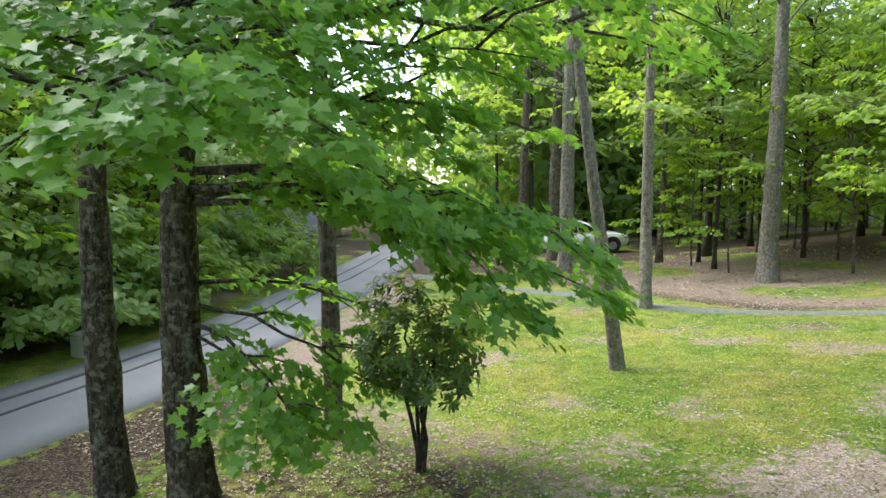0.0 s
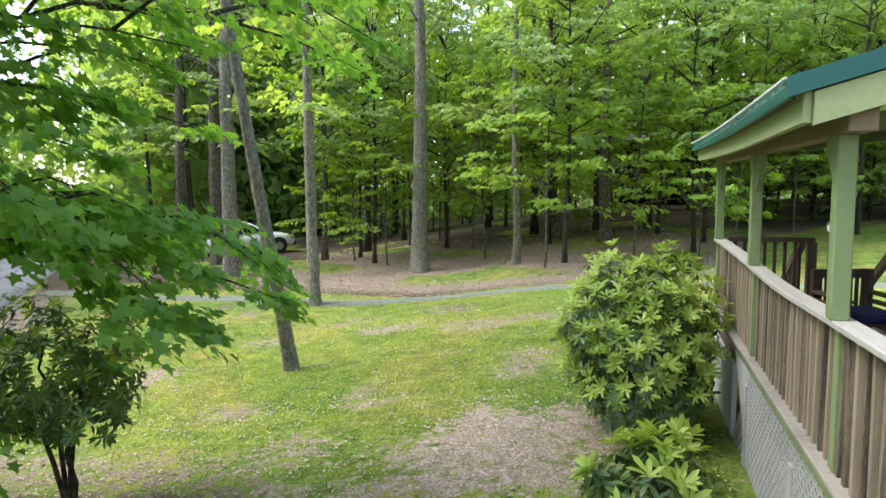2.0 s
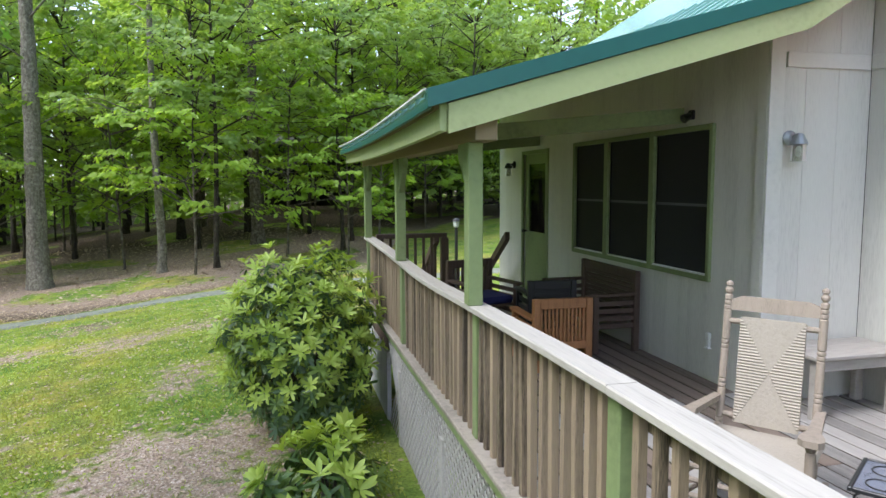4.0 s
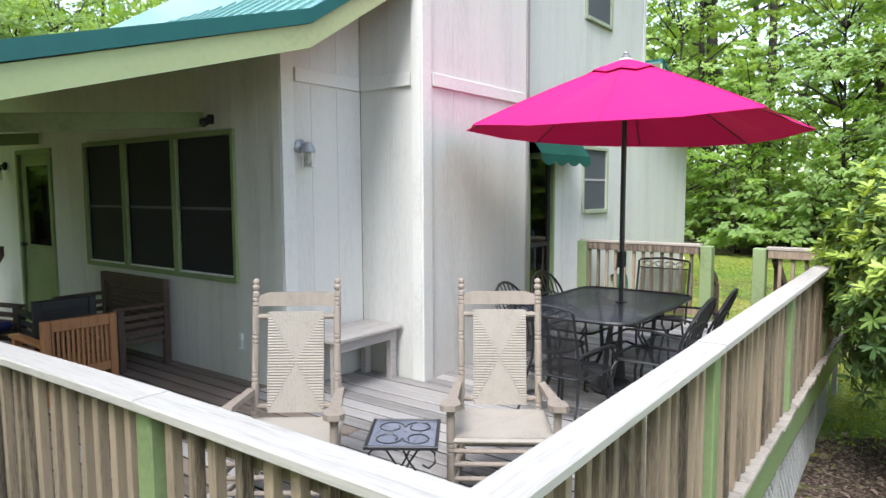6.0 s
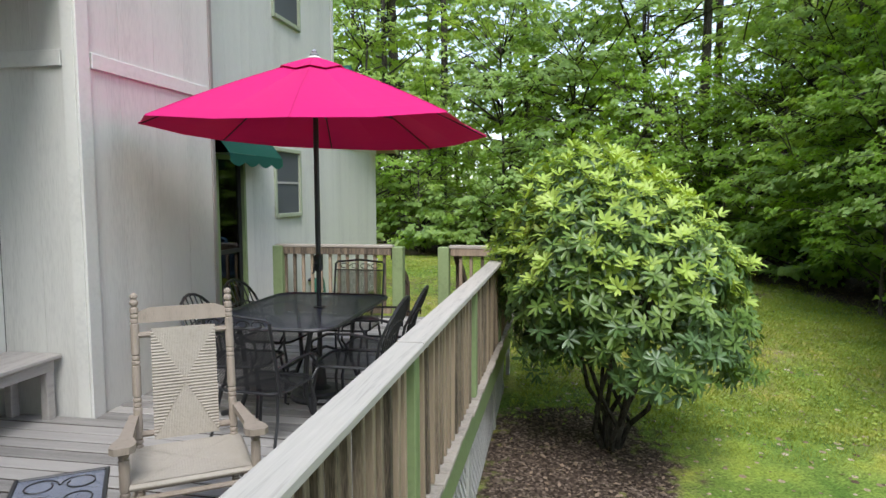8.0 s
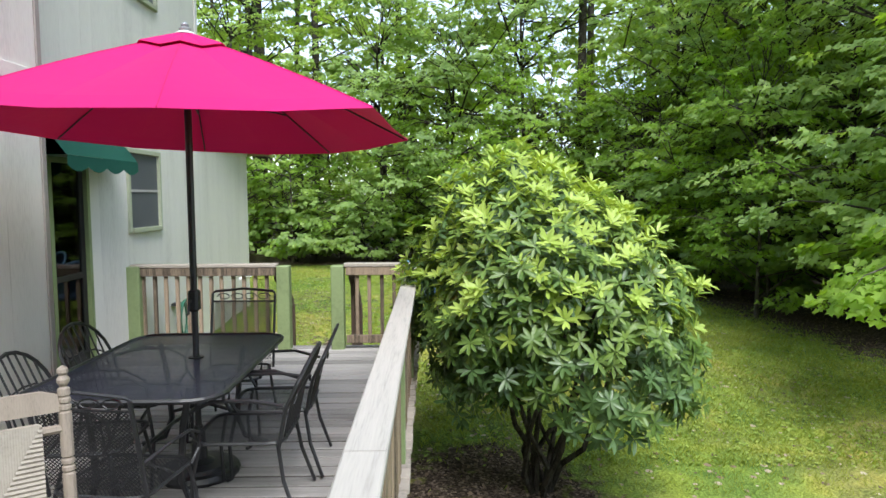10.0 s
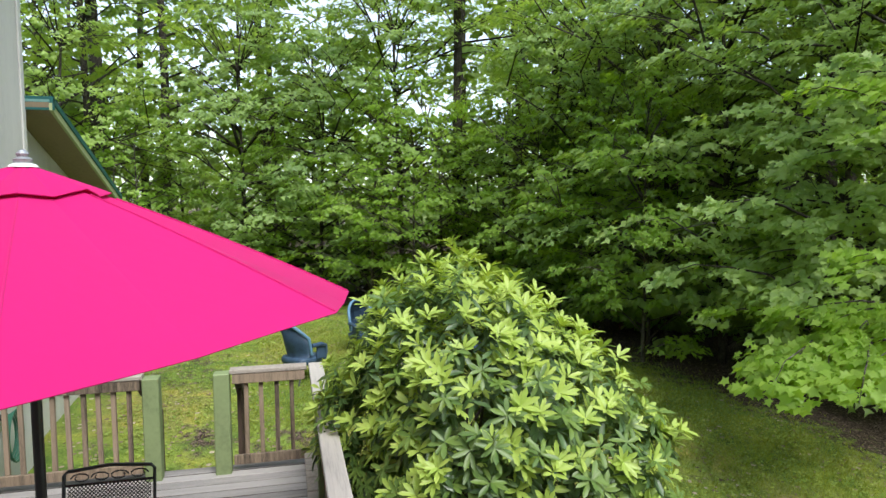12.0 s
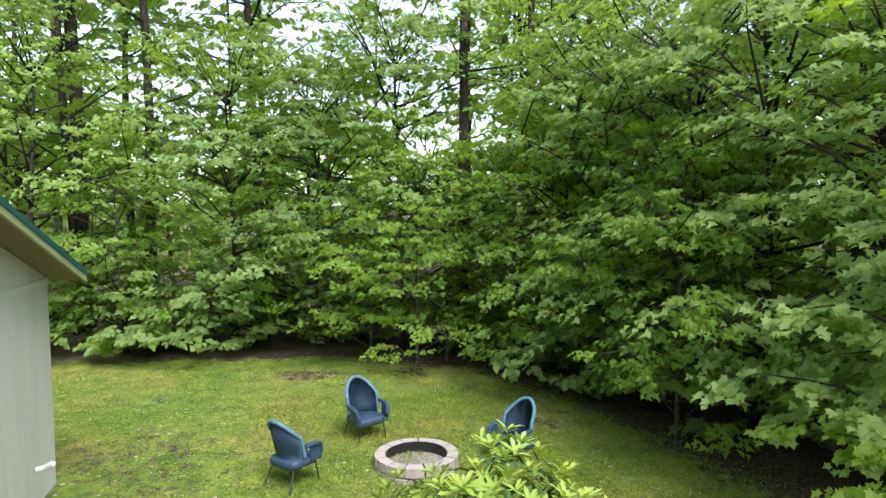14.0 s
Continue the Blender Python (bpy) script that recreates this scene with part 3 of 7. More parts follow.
def wall(name, along, plane, out, u0, u1, z0, top, openings=(), board=0.305, thick=0.14):
    """A wall with siding boards 14 mm proud of its core and openings through both. out: +1 or -1, the way it faces."""
    core = bmesh.new()
    cuts = sorted({u0, u1, *[o for op in openings for o in op[:2]], *([SHED_X0] if along == "x" and u0 < SHED_X0 < u1 else [])})
    back = plane - out * thick
    for a, b in zip(cuts, cuts[1:]):
        spans, lo = [], z0
        for op in sorted((op for op in openings if op[0] <= a + 1e-6 and op[1] >= b - 1e-6), key=lambda o: o[2]):
            spans.append((lo, op[2], op[2]))
            lo = op[3]
        spans.append((lo, top(a + 1e-4), top(b - 1e-4)))
        for za, zb, zc in spans:
            if max(zb, zc) - za > 0.01:
                prism(core, a, b, za, zb, zc, *sorted((back, plane - out * 0.005)), along)
    w = part(name, core, SIDING, house)
    n = max(1, round((u1 - u0) / board))
    marks = sorted({*[u0 + (u1 - u0) * i / n for i in range(n + 1)], *cuts})
    marks = [m for i, m in enumerate(marks) if i == 0 or m - marks[i - 1] > 0.02]
    for a, b in zip(marks, marks[1:]):
        spans, lo = [], z0
        for op in sorted((op for op in openings if op[0] <= a + 0.02 and op[1] >= b - 0.02), key=lambda o: o[2]):
            spans.append((lo, op[2], op[2]))
            lo = op[3]
        spans.append((lo, top(a + 0.0025), top(b - 0.0025)))
        for za, zb, zc in spans:
            if max(zb, zc) - za > 0.03:
                bm = bmesh.new()
                prism(bm, a + 0.0012, b - 0.0012, za + 0.001, zb - 0.001, zc - 0.001, *sorted((plane - out * 0.010, plane)), along)
                part("siding_board", bm, SIDING, w)
    return w


WINS = [(6.60, 7.43, 0.88, 2.10), (7.51, 8.34, 0.88, 2.10), (8.42, 9.17, 0.88, 2.10)]
DOOR_W = (10.06, 10.93, 0.0, 2.08)
wall("wall_west", "y", 3.95, -1, 5.962, 12.038, -1.1, lambda u: roof_z(3.95) - 0.10, [*WINS, DOOR_W])
wall("wall_lamp", "x", 5.95, -1, 3.962, 4.828, -1.1, lambda u: roof_z(u) - 0.10)
wall("wall_bump_side", "y", 4.83, -1, 5.262, 5.948, -1.1, lambda u: 6.0)
wall("wall_bump_front", "x", 5.25, -1, 4.842, 6.568, -1.1, lambda u: 6.0, board=0.40)
wall("wall_bump_east", "y", 6.58, 1, 5.262, 5.718, -1.1, lambda u: 6.0)
WIN2, WIN3, DOOR_S = (8.97, 9.74, 1.345, 2.18), (9.01, 9.82, 3.97, 5.0), (7.42, 8.10, 0.0, 2.05)
wall("wall_south", "x", 5.72, -1, 6.582, 11.208, -1.1, lambda u: 6.0, [DOOR_S, WIN2, WIN3], board=0.61)
wall("wall_shed_south", "x", 5.87, -1, 11.232, 14.178, -1.1, lambda u: shed_z(u) - 0.10, board=0.61)
wall("wall_tall_east", "y", 11.22, 1, 5.732, 12.05, -1.1, lambda u: 6.0, board=0.61)
wall("wall_east", "y", 14.19, 1, 5.882, 12.038, -1.1, lambda u: shed_z(14.19) - 0.10, board=0.61)
wall("wall_north", "x", 12.05, 1, 3.962, 14.178, -1.1, lambda u: (roof_z(u) - 0.1) if u < 8.0 else (5.2 if u < SHED_X0 else shed_z(u) - 0.10), board=0.61)
# room surfaces near-black: the gloom behind the glass is in their colour
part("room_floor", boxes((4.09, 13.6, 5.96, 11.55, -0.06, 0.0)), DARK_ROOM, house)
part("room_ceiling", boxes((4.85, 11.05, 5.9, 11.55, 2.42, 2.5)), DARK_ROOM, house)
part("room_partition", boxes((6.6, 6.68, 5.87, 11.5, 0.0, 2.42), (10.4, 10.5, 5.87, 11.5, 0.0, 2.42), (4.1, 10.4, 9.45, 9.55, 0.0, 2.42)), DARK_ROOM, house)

# roofs
def eave_sag(x, y):
    """The old porch eave hangs a little between its ends."""
    k = (y - ROOF_Y0) / (ROOF_Y1 - ROOF_Y0)
    return 0.032 * math.sin(math.pi * k) * sstep(BEND_X, EAVE_X, x) if 0 < k < 1 else 0.0


def sagging(bm, cuts=10):
    """Cut a long porch member along y and let it follow the eave."""
    ys = [v.co.y for v in bm.verts]
    for i in range(1, cuts):
        y = min(ys) + (max(ys) - min(ys)) * i / cuts
        bmesh.ops.bisect_plane(bm, geom=bm.verts[:] + bm.edges[:] + bm.faces[:], plane_co=(0, y, 0), plane_no=(0, 1, 0))
    for v in bm.verts:
        v.co.z -= eave_sag(v.co.x, v.co.y)
    return bm


def slab(bm, pts, y0, y1, t):
    """A bent roof sheet through (x, z) points, t thick."""
    a = [[bm.verts.new((x, y, z - d)) for x, z in pts] for y, d in ((y0, 0), (y1, 0), (y1, t), (y0, t))]
    n = len(pts)
    for r, s in ((a[0], a[1]), (a[1], a[2]), (a[2], a[3]), (a[3], a[0])):
        for i in range(n - 1):
            bm.faces.new((r[i], r[i + 1], s[i + 1], s[i]))
    for i in (0, n - 1):
        bm.faces.new([a[j][i] for j in range(4)])
    bmesh.ops.recalc_face_normals(bm, faces=bm.faces)
    return bm


WEST = [(EAVE_X, EAVE_Z), (BEND_X, BEND_Z), (TOP_X - 0.004, TOP_Z)]
roof = part("porch_roof", sagging(slab(bmesh.new(), WEST, ROOF_Y0 + 0.02, ROOF_Y1, 0.025)), ROOF, house)
part("roof_deck", sagging(slab(bmesh.new(), [(x + (0.03 if i == 0 else 0), z - 0.028) for i, (x, z) in enumerate(WEST)], ROOF_Y0 + 0.05, ROOF_Y1 - 0.02, 0.05)), SOFFIT, house, "tan boarded porch ceiling")
for i in range(23):
    y = ROOF_Y0 + 0.10 + i * 0.23
    bm = bmesh.new()
    slab(bm, [(EAVE_X - 0.015, EAVE_Z + 0.018), (BEND_X, BEND_Z + 0.02), (TOP_X - 0.006, TOP_Z + 0.02)], y - 0.018, y + 0.018, 0.03)
    sagging(bm, 1)
    part("roof_rib", bm, ROOF, roof)
part("rake_trim", slab(bmesh.new(), [(EAVE_X - 0.02, EAVE_Z + 0.03), (BEND_X, BEND_Z + 0.035), (TOP_X - 0.004, TOP_Z + 0.035)], ROOF_Y0 - 0.03, ROOF_Y0 + 0.018, 0.10), ROOF_TRIM, roof, "dark teal metal edge trim")
part("rake_fascia", slab(bmesh.new(), [(EAVE_X + 0.10, EAVE_Z - 0.045), (BEND_X, BEND_Z - 0.067), (TOP_X - 0.004, TOP_Z - 0.067)], ROOF_Y0 - 0.012, ROOF_Y0 + 0.03, 0.16), PALE_GREEN, roof, "pale green fascia board")
part("eave_fascia", sagging(boxes((EAVE_X + 0.06, EAVE_X + 0.10, ROOF_Y0 + 0.032, ROOF_Y1 - 0.02, EAVE_Z - 0.19, EAVE_Z - 0.035), bevel=0.004)), PALE_GREEN, roof, "pale green fascia board")
part("drip_edge", sagging(boxes((EAVE_X - 0.03, EAVE_X + 0.0, ROOF_Y0 + 0.03, ROOF_Y1, EAVE_Z + 0.024, EAVE_Z + 0.036))), WHITE, roof, "pale metal drip edge")
part("eave_trim", sagging(boxes((EAVE_X - 0.012, EAVE_X + 0.012, ROOF_Y0 + 0.02, ROOF_Y1, EAVE_Z - 0.07, EAVE_Z - 0.027))), ROOF_TRIM, roof)
SHED = [(SHED_X0 + 0.002, SHED_Z0), (SHED_X1, SHED_Z1)]
shed = part("shed_roof", slab(bmesh.new(), SHED, SHED_Y0 + 0.02, 11.9, 0.03), ROOF, house)
part("shed_deck", slab(bmesh.new(), [(x, z - 0.033) for x, z in SHED], SHED_Y0 + 0.03, 11.85, 0.06), SOFFIT, shed)
part("shed_rake_trim", slab(bmesh.new(), [(x, z + 0.03) for x, z in SHED], SHED_Y0 - 0.02, SHED_Y0 + 0.018, 0.07), ROOF_TRIM, shed)
part("shed_fascia", slab(bmesh.new(), [(x, z - 0.042) for x, z in SHED], SHED_Y0 - 0.005, SHED_Y0 + 0.028, 0.085), PALE_GREEN, shed)
part("upper_roof", slab(bmesh.new(), [(TOP_X - 0.003, TOP_Z), (8.0, roof_z(8.0)), (11.3, 5.0)], 5.88, 12.25, 0.05), ROOF, house)
# house roof, with an added unseen overhang that shades the wall beside the door
part("rear_roof", slab(bmesh.new(), [(2.1, roof_z(2.1)), (BEND_X, BEND_Z), (TOP_X - 0.004, TOP_Z)], ROOF_Y1 + 0.004, 12.25, 0.05), ROOF, house)
part("main_roof", slab(bmesh.new(), [(4.7, 6.02), (8.0, 7.6), (11.4, 6.02)], 5.05, 8.0, 0.1), ROOF, house)
part("shed_top_trim", boxes((SHED_X0 + 0.003, SHED_X0 + 0.05, SHED_Y0 - 0.02, 5.70, SHED_Z0 - 0.12, SHED_Z0 + 0.035)), ROOF_TRIM, shed)


def frame_y(name, x, op, w, depth, material, parent, out=-1):
    """A window or door surround on a wall that faces along x."""
    y0, y1, z0, z1 = op
    xa, xb = sorted((x + out * depth, x - out * 0.02))
    return part(name, boxes((xa, xb, y0 - w, y0, z0 - w, z1 + w), (xa, xb, y1, y1 + w, z0 - w, z1 + w), (xa, xb, y0, y1, z1, z1 + w), (xa, xb, y0, y1, z0 - w, z0), bevel=0.004), material, parent)


def window_west(op):
    y0, y1, z0, z1 = op
    w = empty("window")
    w.parent = house
    frame_y("window_frame", 3.95, op, 0.045, 0.03, GREEN_PAINT, w)
    zm = (z0 + z1) / 2 - 0.02
    part("sill", boxes((3.935, 3.968, y0 + 0.002, y1 - 0.002, z0, z0 + 0.014)), WHITE, w, "thin white sill strip")
    part("sash", boxes((3.971, 3.99, y0, y1, zm - 0.018, zm + 0.018), (3.971, 3.99, y0, y0 + 0.03, z0, z1), (3.971, 3.99, y1 - 0.03, y1, z0, z1), (3.971, 3.99, y0 + 0.03, y1 - 0.03, z0, z0 + 0.03), (3.971, 3.99, y0 + 0.03, y1 - 0.03, z1 - 0.03, z1)), BLACK, w)
    for a, b in ((z0 + 0.03, zm - 0.018), (zm + 0.018, z1 - 0.03)):
        part("pane", boxes((3.978, 3.984, y0 + 0.03, y1 - 0.03, a, b)), GLASS, w)
    # added near-black sheet: dims the panes and hides their reflections
    part("screen", boxes((3.962, 3.966, y0, y1, z0, z1)), DARK_SHEET, w, "opaque dark sheet over the panes")
    part("meeting_rail", boxes((3.952, 3.960, y0, y1, zm - 0.012, zm + 0.012)), SCREEN, w)


for op in WINS:
    window_west(op)


def window_south(op):
    x0, x1, z0, z1 = op
    w = empty("window")
    w.parent = house
    f = 0.05
    part("window_frame", boxes((x0 - f, x0, 5.69, 5.74, z0 - f, z1 + f), (x1, x1 + f, 5.69, 5.74, z0 - f, z1 + f), (x0, x1, 5.69, 5.74, z1, z1 + f), (x0 - 0.0, x1 + 0.0, 5.67, 5.74, z0 - f, z0), bevel=0.004), PALE_FRAME, w)
    zm = (z0 + z1) / 2
    part("sash", boxes((x0, x1, 5.735, 5.765, zm - 0.015, zm + 0.015), (x0, x0 + 0.025, 5.735, 5.765, z0, z1), (x1 - 0.025, x1, 5.735, 5.765, z0, z1)), LATTICE, w)
    for a, b in ((z0, zm - 0.015), (zm + 0.015, z1)):
        part("pane", boxes((x0 + 0.025, x1 - 0.025, 5.747, 5.753, a, b)), GLASS, w)
    part("screen", boxes((x0, x1, 5.724, 5.728, z0, z1)), SCREEN, w, "grey insect screen")
    part("meeting_rail", boxes((x0, x1, 5.714, 5.722, zm - 0.014, zm + 0.014)), LATTICE, w)


window_south(WIN2)
window_south(WIN3)

# porch door, half glazed
door = empty("door")
door.parent = house
y0, y1, z0, z1 = DOOR_W
frame_y("door_frame", 3.95, (y0, y1, 0.05, z1), 0.05, 0.025, GREEN_PAINT, door)
part("door_leaf", boxes((3.97, 4.01, y0, y1, 0.02, 0.98), (3.97, 4.01, y0, y0 + 0.13, 0.98, z1), (3.97, 4.01, y1 - 0.13, y1, 0.98, z1), (3.97, 4.01, y0 + 0.13, y1 - 0.13, z1 - 0.14, z1), bevel=0.003), GREEN_PAINT, door, "sage green half-glazed door leaf")
part("door_pane", boxes((3.985, 3.992, y0 + 0.13, y1 - 0.13, 0.98, z1 - 0.14)), GLASS, door)
bm = lathe(bmesh.new(), [(0.012, 0), (0.014, 0.03), (0.03, 0.045), (0.03, 0.065), (0.012, 0.08)], 10)
bmesh.ops.rotate(bm, verts=bm.verts, matrix=Matrix.Rotation(radians(-90), 3, "Y"))
bmesh.ops.translate(bm, verts=bm.verts, vec=(3.97, y1 - 0.07, 0.98))
part("door_knob", bm, BLACK, door)

# dark glazed door under the awning
sdoor = empty("glass_door")
sdoor.parent = house
x0, x1, z0, z1 = DOOR_S
part("door_frame", boxes((x0, x0 + 0.05, 5.70, 5.78, 0, z1), (x1 - 0.05, x1, 5.70, 5.78, 0, z1), (x0 + 0.05, x1 - 0.05, 5.70, 5.78, z1 - 0.05, z1)), GREEN_PAINT, sdoor)
part("door_stile", boxes((x0 + 0.05, x0 + 0.12, 5.74, 5.77, 0.0, z1 - 0.05), (x1 - 0.12, x1 - 0.05, 5.74, 5.77, 0.0, z1 - 0.05), (x0 + 0.12, x1 - 0.12, 5.74, 5.77, 0.0, 0.2), (x0 + 0.12, x1 - 0.12, 5.74, 5.77, 0.92, 0.97)), BLACK, sdoor)
part("door_pane", boxes((x0 + 0.12, x1 - 0.12, 5.752, 5.758, 0.2, z1 - 0.05)), GLASS, sdoor)

# trim boards
for n, dims in (("belt_trim", (4.07, 4.80, 5.925, 5.949, 2.49, 2.60)), ("belt_trim", (4.805, 4.829, 5.36, 5.93, 2.49, 2.60)), ("belt_trim", (4.95, 6.50, 5.225, 5.249, 2.49, 2.60)),
                ("belt_trim", (11.26, 14.16, 5.845, 5.869, 2.44, 2.53)),
                ("corner_board", (3.925, 3.949, 5.95, 6.05, -0.2, 2.68)), ("corner_board", (3.925, 4.05, 5.925, 5.948, -0.2, 2.72)),
                ("corner_board", (4.805, 4.828, 5.25, 5.35, -0.2, 6.0)), ("corner_board", (4.806, 4.93, 5.225, 5.248, -0.2, 6.0)),
                ("end_trim", (6.545, 6.60, 5.232, 5.248, -0.2, 6.0)), ("corner_board", (11.15, 11.24, 5.696, 5.718, 2.6, 6.0))):
    part(n, boxes(dims, bevel=0.004), SEAM if n == "end_trim" else TRIM, house)

# awning over the glazed door
awn = empty("awning")
tagged(awn, "dark green canvas awning with a scalloped hem over the door", "awning")
bm = bmesh.new()
AX0, AX1 = 7.12, 8.42
prof = [(5.715, 2.36), (5.62, 2.31), (5.50, 2.21), (5.37, 2.04)]
a = [[bm.verts.new((x, y, z)) for y, z in prof] for x in (AX0, AX1)]
for i in range(3):
    bm.faces.new((a[0][i], a[1][i], a[1][i + 1], a[0][i + 1]))
for s in (0, 1):
    w0 = bm.verts.new((AX0 if s == 0 else AX1, 5.715, 2.04))
    bm.faces.new([*a[s], w0])
bmesh.ops.solidify(bm, geom=bm.faces, thickness=0.006)
part("canopy", bm, AWNING, awn)
bm = bmesh.new()
n = 36
top = [bm.verts.new((AX0 + (AX1 - AX0) * i / n, 5.368, 2.038)) for i in range(n + 1)]
low = [bm.verts.new((AX0 + (AX1 - AX0) * i / n, 5.362, 1.95 - 0.045 * abs(math.sin(math.pi * i / 9)))) for i in range(n + 1)]
for i in range(n):
    bm.faces.new((top[i], top[i + 1], low[i + 1], low[i]))
bmesh.ops.solidify(bm, geom=bm.faces, thickness=0.005)
part("scalloped_hem", bm, AWNING, awn)

# ---- deck ----
deck = empty("deck")
tagged(deck, "weathered grey wooden deck wrapped round the house", "deck")
X0, Y0, XE, YN = 1.58, 2.565, 9.10, 10.72
board_cache = {}


def deck_board(x, ya, yb):
    key = (round(yb - ya, 2), ya > 4.8)
    if key not in board_cache:
        bm = boxes((-0.0615, 0.0615, 0, key[0], -0.038, 0), bevel=0.007)
        me = mesh_from("board", bm, DECK_BROWN if key[1] else DECK)
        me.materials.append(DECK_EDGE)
        # side and under faces darker in colour, so the board gaps look dark
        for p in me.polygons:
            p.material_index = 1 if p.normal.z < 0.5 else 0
        board_cache[key] = me
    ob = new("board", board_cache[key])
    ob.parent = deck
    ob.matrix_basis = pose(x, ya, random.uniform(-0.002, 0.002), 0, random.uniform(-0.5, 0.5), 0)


x = X0 + 0.0675
while x < XE - 0.06:
    yb = YN if x < 3.95 else (5.95 if x < 4.83 else (5.25 if x < 6.58 else 5.72))
    cut = Y0
    stops = [yb] if yb - Y0 < 3.9 else ([6.2, yb] if int(x * 10) % 2 else [4.9, 8.1, yb])
    for s in stops:
        deck_board(x, cut + 0.003, s - 0.003)
        cut = s
    x += 0.141
# added dark sheet under the boards, for the darkness seen through their gaps
part("joist", boxes((X0 + 0.05, 3.9, Y0 + 0.05, YN - 0.05, -0.34, -0.24), (3.9, XE - 0.08, Y0 + 0.05, 5.2, -0.34, -0.24)), BROWN_WOOD, deck)
part("rim_board", boxes((X0 - 0.0, X0 + 0.038, Y0 + 0.04, YN, -0.03, 0.075), bevel=0.004), GREEN_PAINT, deck, "sage green rim board")
part("rim_board", boxes((X0 + 0.0, XE, Y0, Y0 + 0.038, -0.21, 0.075), bevel=0.004), GREEN_PAINT, deck, "sage green rim board")
part("rim_board", boxes((XE - 0.04, XE, Y0 + 0.04, 5.70, -0.21, -0.04), bevel=0.004), BALUSTER, deck)

RAIL_Z = 0.95
bal_mesh = mesh_from("baluster", boxes((-0.019, 0.019, -0.019, 0.019, 0, RAIL_Z - 0.04 - 0.11), bevel=0.003), BALUSTER)


def railing(along, at, u0, u1, posts, label, inward, step=0.118, lo=0.11, ledge=True, bottom=False, cap=None, sag=lambda u: 0.0):
    """A rail with its cap, ledge, posts and balusters. at: the centre line."""
    r = empty("railing")
    tagged(r, label, "railing", group="deck railings")

    def dims(a, b, v0, v1, z0, z1):
        lo_v, hi_v = sorted((at + inward * v0, at + inward * v1))
        return (a, b, lo_v, hi_v, z0, z1) if along == "x" else (lo_v, hi_v, a, b, z0, z1)
    def plank(a, b, v0, v1, z0, z1, c):
        """A board along the rail with eased edges that follows its sag."""
        prof = [(v0 + c, z0), (v1 - c, z0), (v1, z0 + c), (v1, z1 - c), (v1 - c, z1), (v0 + c, z1), (v0, z1 - c), (v0, z0 + c)]
        n = max(1, round((b - a) / 0.4))
        rings = []
        for k in range(n + 1):
            u = a + (b - a) * k / n
            ring = [(u, at + inward * v, z + sag(u)) for v, z in prof]
            rings.append([(p[0], p[1], p[2]) if along == "x" else (p[1], p[0], p[2]) for p in ring])
        bm = ring_mesh(bmesh.new(), rings)
        bmesh.ops.recalc_face_normals(bm, faces=bm.faces)
        return bm

    cuts = [u0, *[p for p in posts if u0 + 1.0 < p < u1 - 1.0], u1]
    for a, b in zip(cuts, cuts[1:]):
        part("cap", plank(a + 0.001, b - 0.001, -0.068, 0.062, RAIL_Z - 0.038, RAIL_Z + random.uniform(-0.002, 0.002), 0.006), cap or (CAP if along == "x" else CAP_WEST), r, "brown weathered cap rail" if cap else "pale weathered cap rail")
    part("top_rail", plank(u0 + 0.02, u1 - 0.02, 0.022, 0.055, RAIL_Z - 0.13, RAIL_Z - 0.04, 0.004), BALUSTER, r)
    if ledge and along == "x":
        u = u0
        while u < u1 - 0.1:
            part("ledge_board", boxes(dims(u, min(u + 0.128, u1), -0.06 - random.uniform(0, 0.012), 0.12, 0.077, 0.11 + random.uniform(-0.002, 0.002)), bevel=0.005), LEDGE, r, "weathered ledge board")
            u += 0.141
    elif ledge:
        part("ledge", boxes(dims(u0, u1, -0.085, 0.12, 0.077, 0.11), bevel=0.005), LEDGE, r, "weathered ledge board")
    if bottom:
        part("bottom_rail", boxes(dims(u0 + 0.02, u1 - 0.02, 0.022, 0.055, 0.06, 0.15), bevel=0.004), BALUSTER, r)
    for p in posts:
        part("post", boxes(dims(p - 0.045, p + 0.045, 0.023 - 0.06, 0.06, lo + 0.001, RAIL_Z - 0.04 + sag(p)), bevel=0.005), GREEN_PAINT, r, "sage green post")
    n = int((u1 - u0) / step)
    for i in range(1, n):
        u = u0 + (u1 - u0) * i / n
        if any(abs(u - p) < 0.07 for p in posts):
            continue
        b = new("baluster", bal_mesh)
        b.parent = r
        w = random.uniform(-0.004, 0.004)
        b.matrix_basis = pose(*((u, at + w, lo + 0.001) if along == "x" else (at + w, u, lo + 0.001)), random.uniform(-0.5, 0.5), random.uniform(-0.5, 0.5), random.uniform(-4, 4)) @ Matrix.Diagonal((1, 1, 1 + sag(u) / 0.80, 1))
    return r


def west_sag(u):
    return 0.02 * sstep(5.4, 3.6, u) - 0.045 * math.exp(-((u - 7.0) / 1.3) ** 2) + 0.012 * sstep(8.6, 10.4, u)


railing("y", 1.625, 2.52, 10.70, [3.82, 8.04, 10.62], "weathered brown deck railing with pale cap", 1, sag=west_sag)
railing("x", 2.588, 1.70, 8.98, [3.50, 5.45, 7.3], "weathered brown deck railing with pale cap", 1)
railing("y", 8.925, 4.10, 5.70, [], "brown deck railing beside the steps", -1, bottom=True, ledge=False, cap=LEDGE)
railing("y", 8.925, 2.67, 3.36, [], "short brown deck railing beside the steps", -1, bottom=True, ledge=False, cap=LEDGE)
newel_mesh = mesh_from("newel_post", boxes((-0.07, 0.07, -0.07, 0.07, -0.2, 0.93), bevel=0.008), GREEN_PAINT)
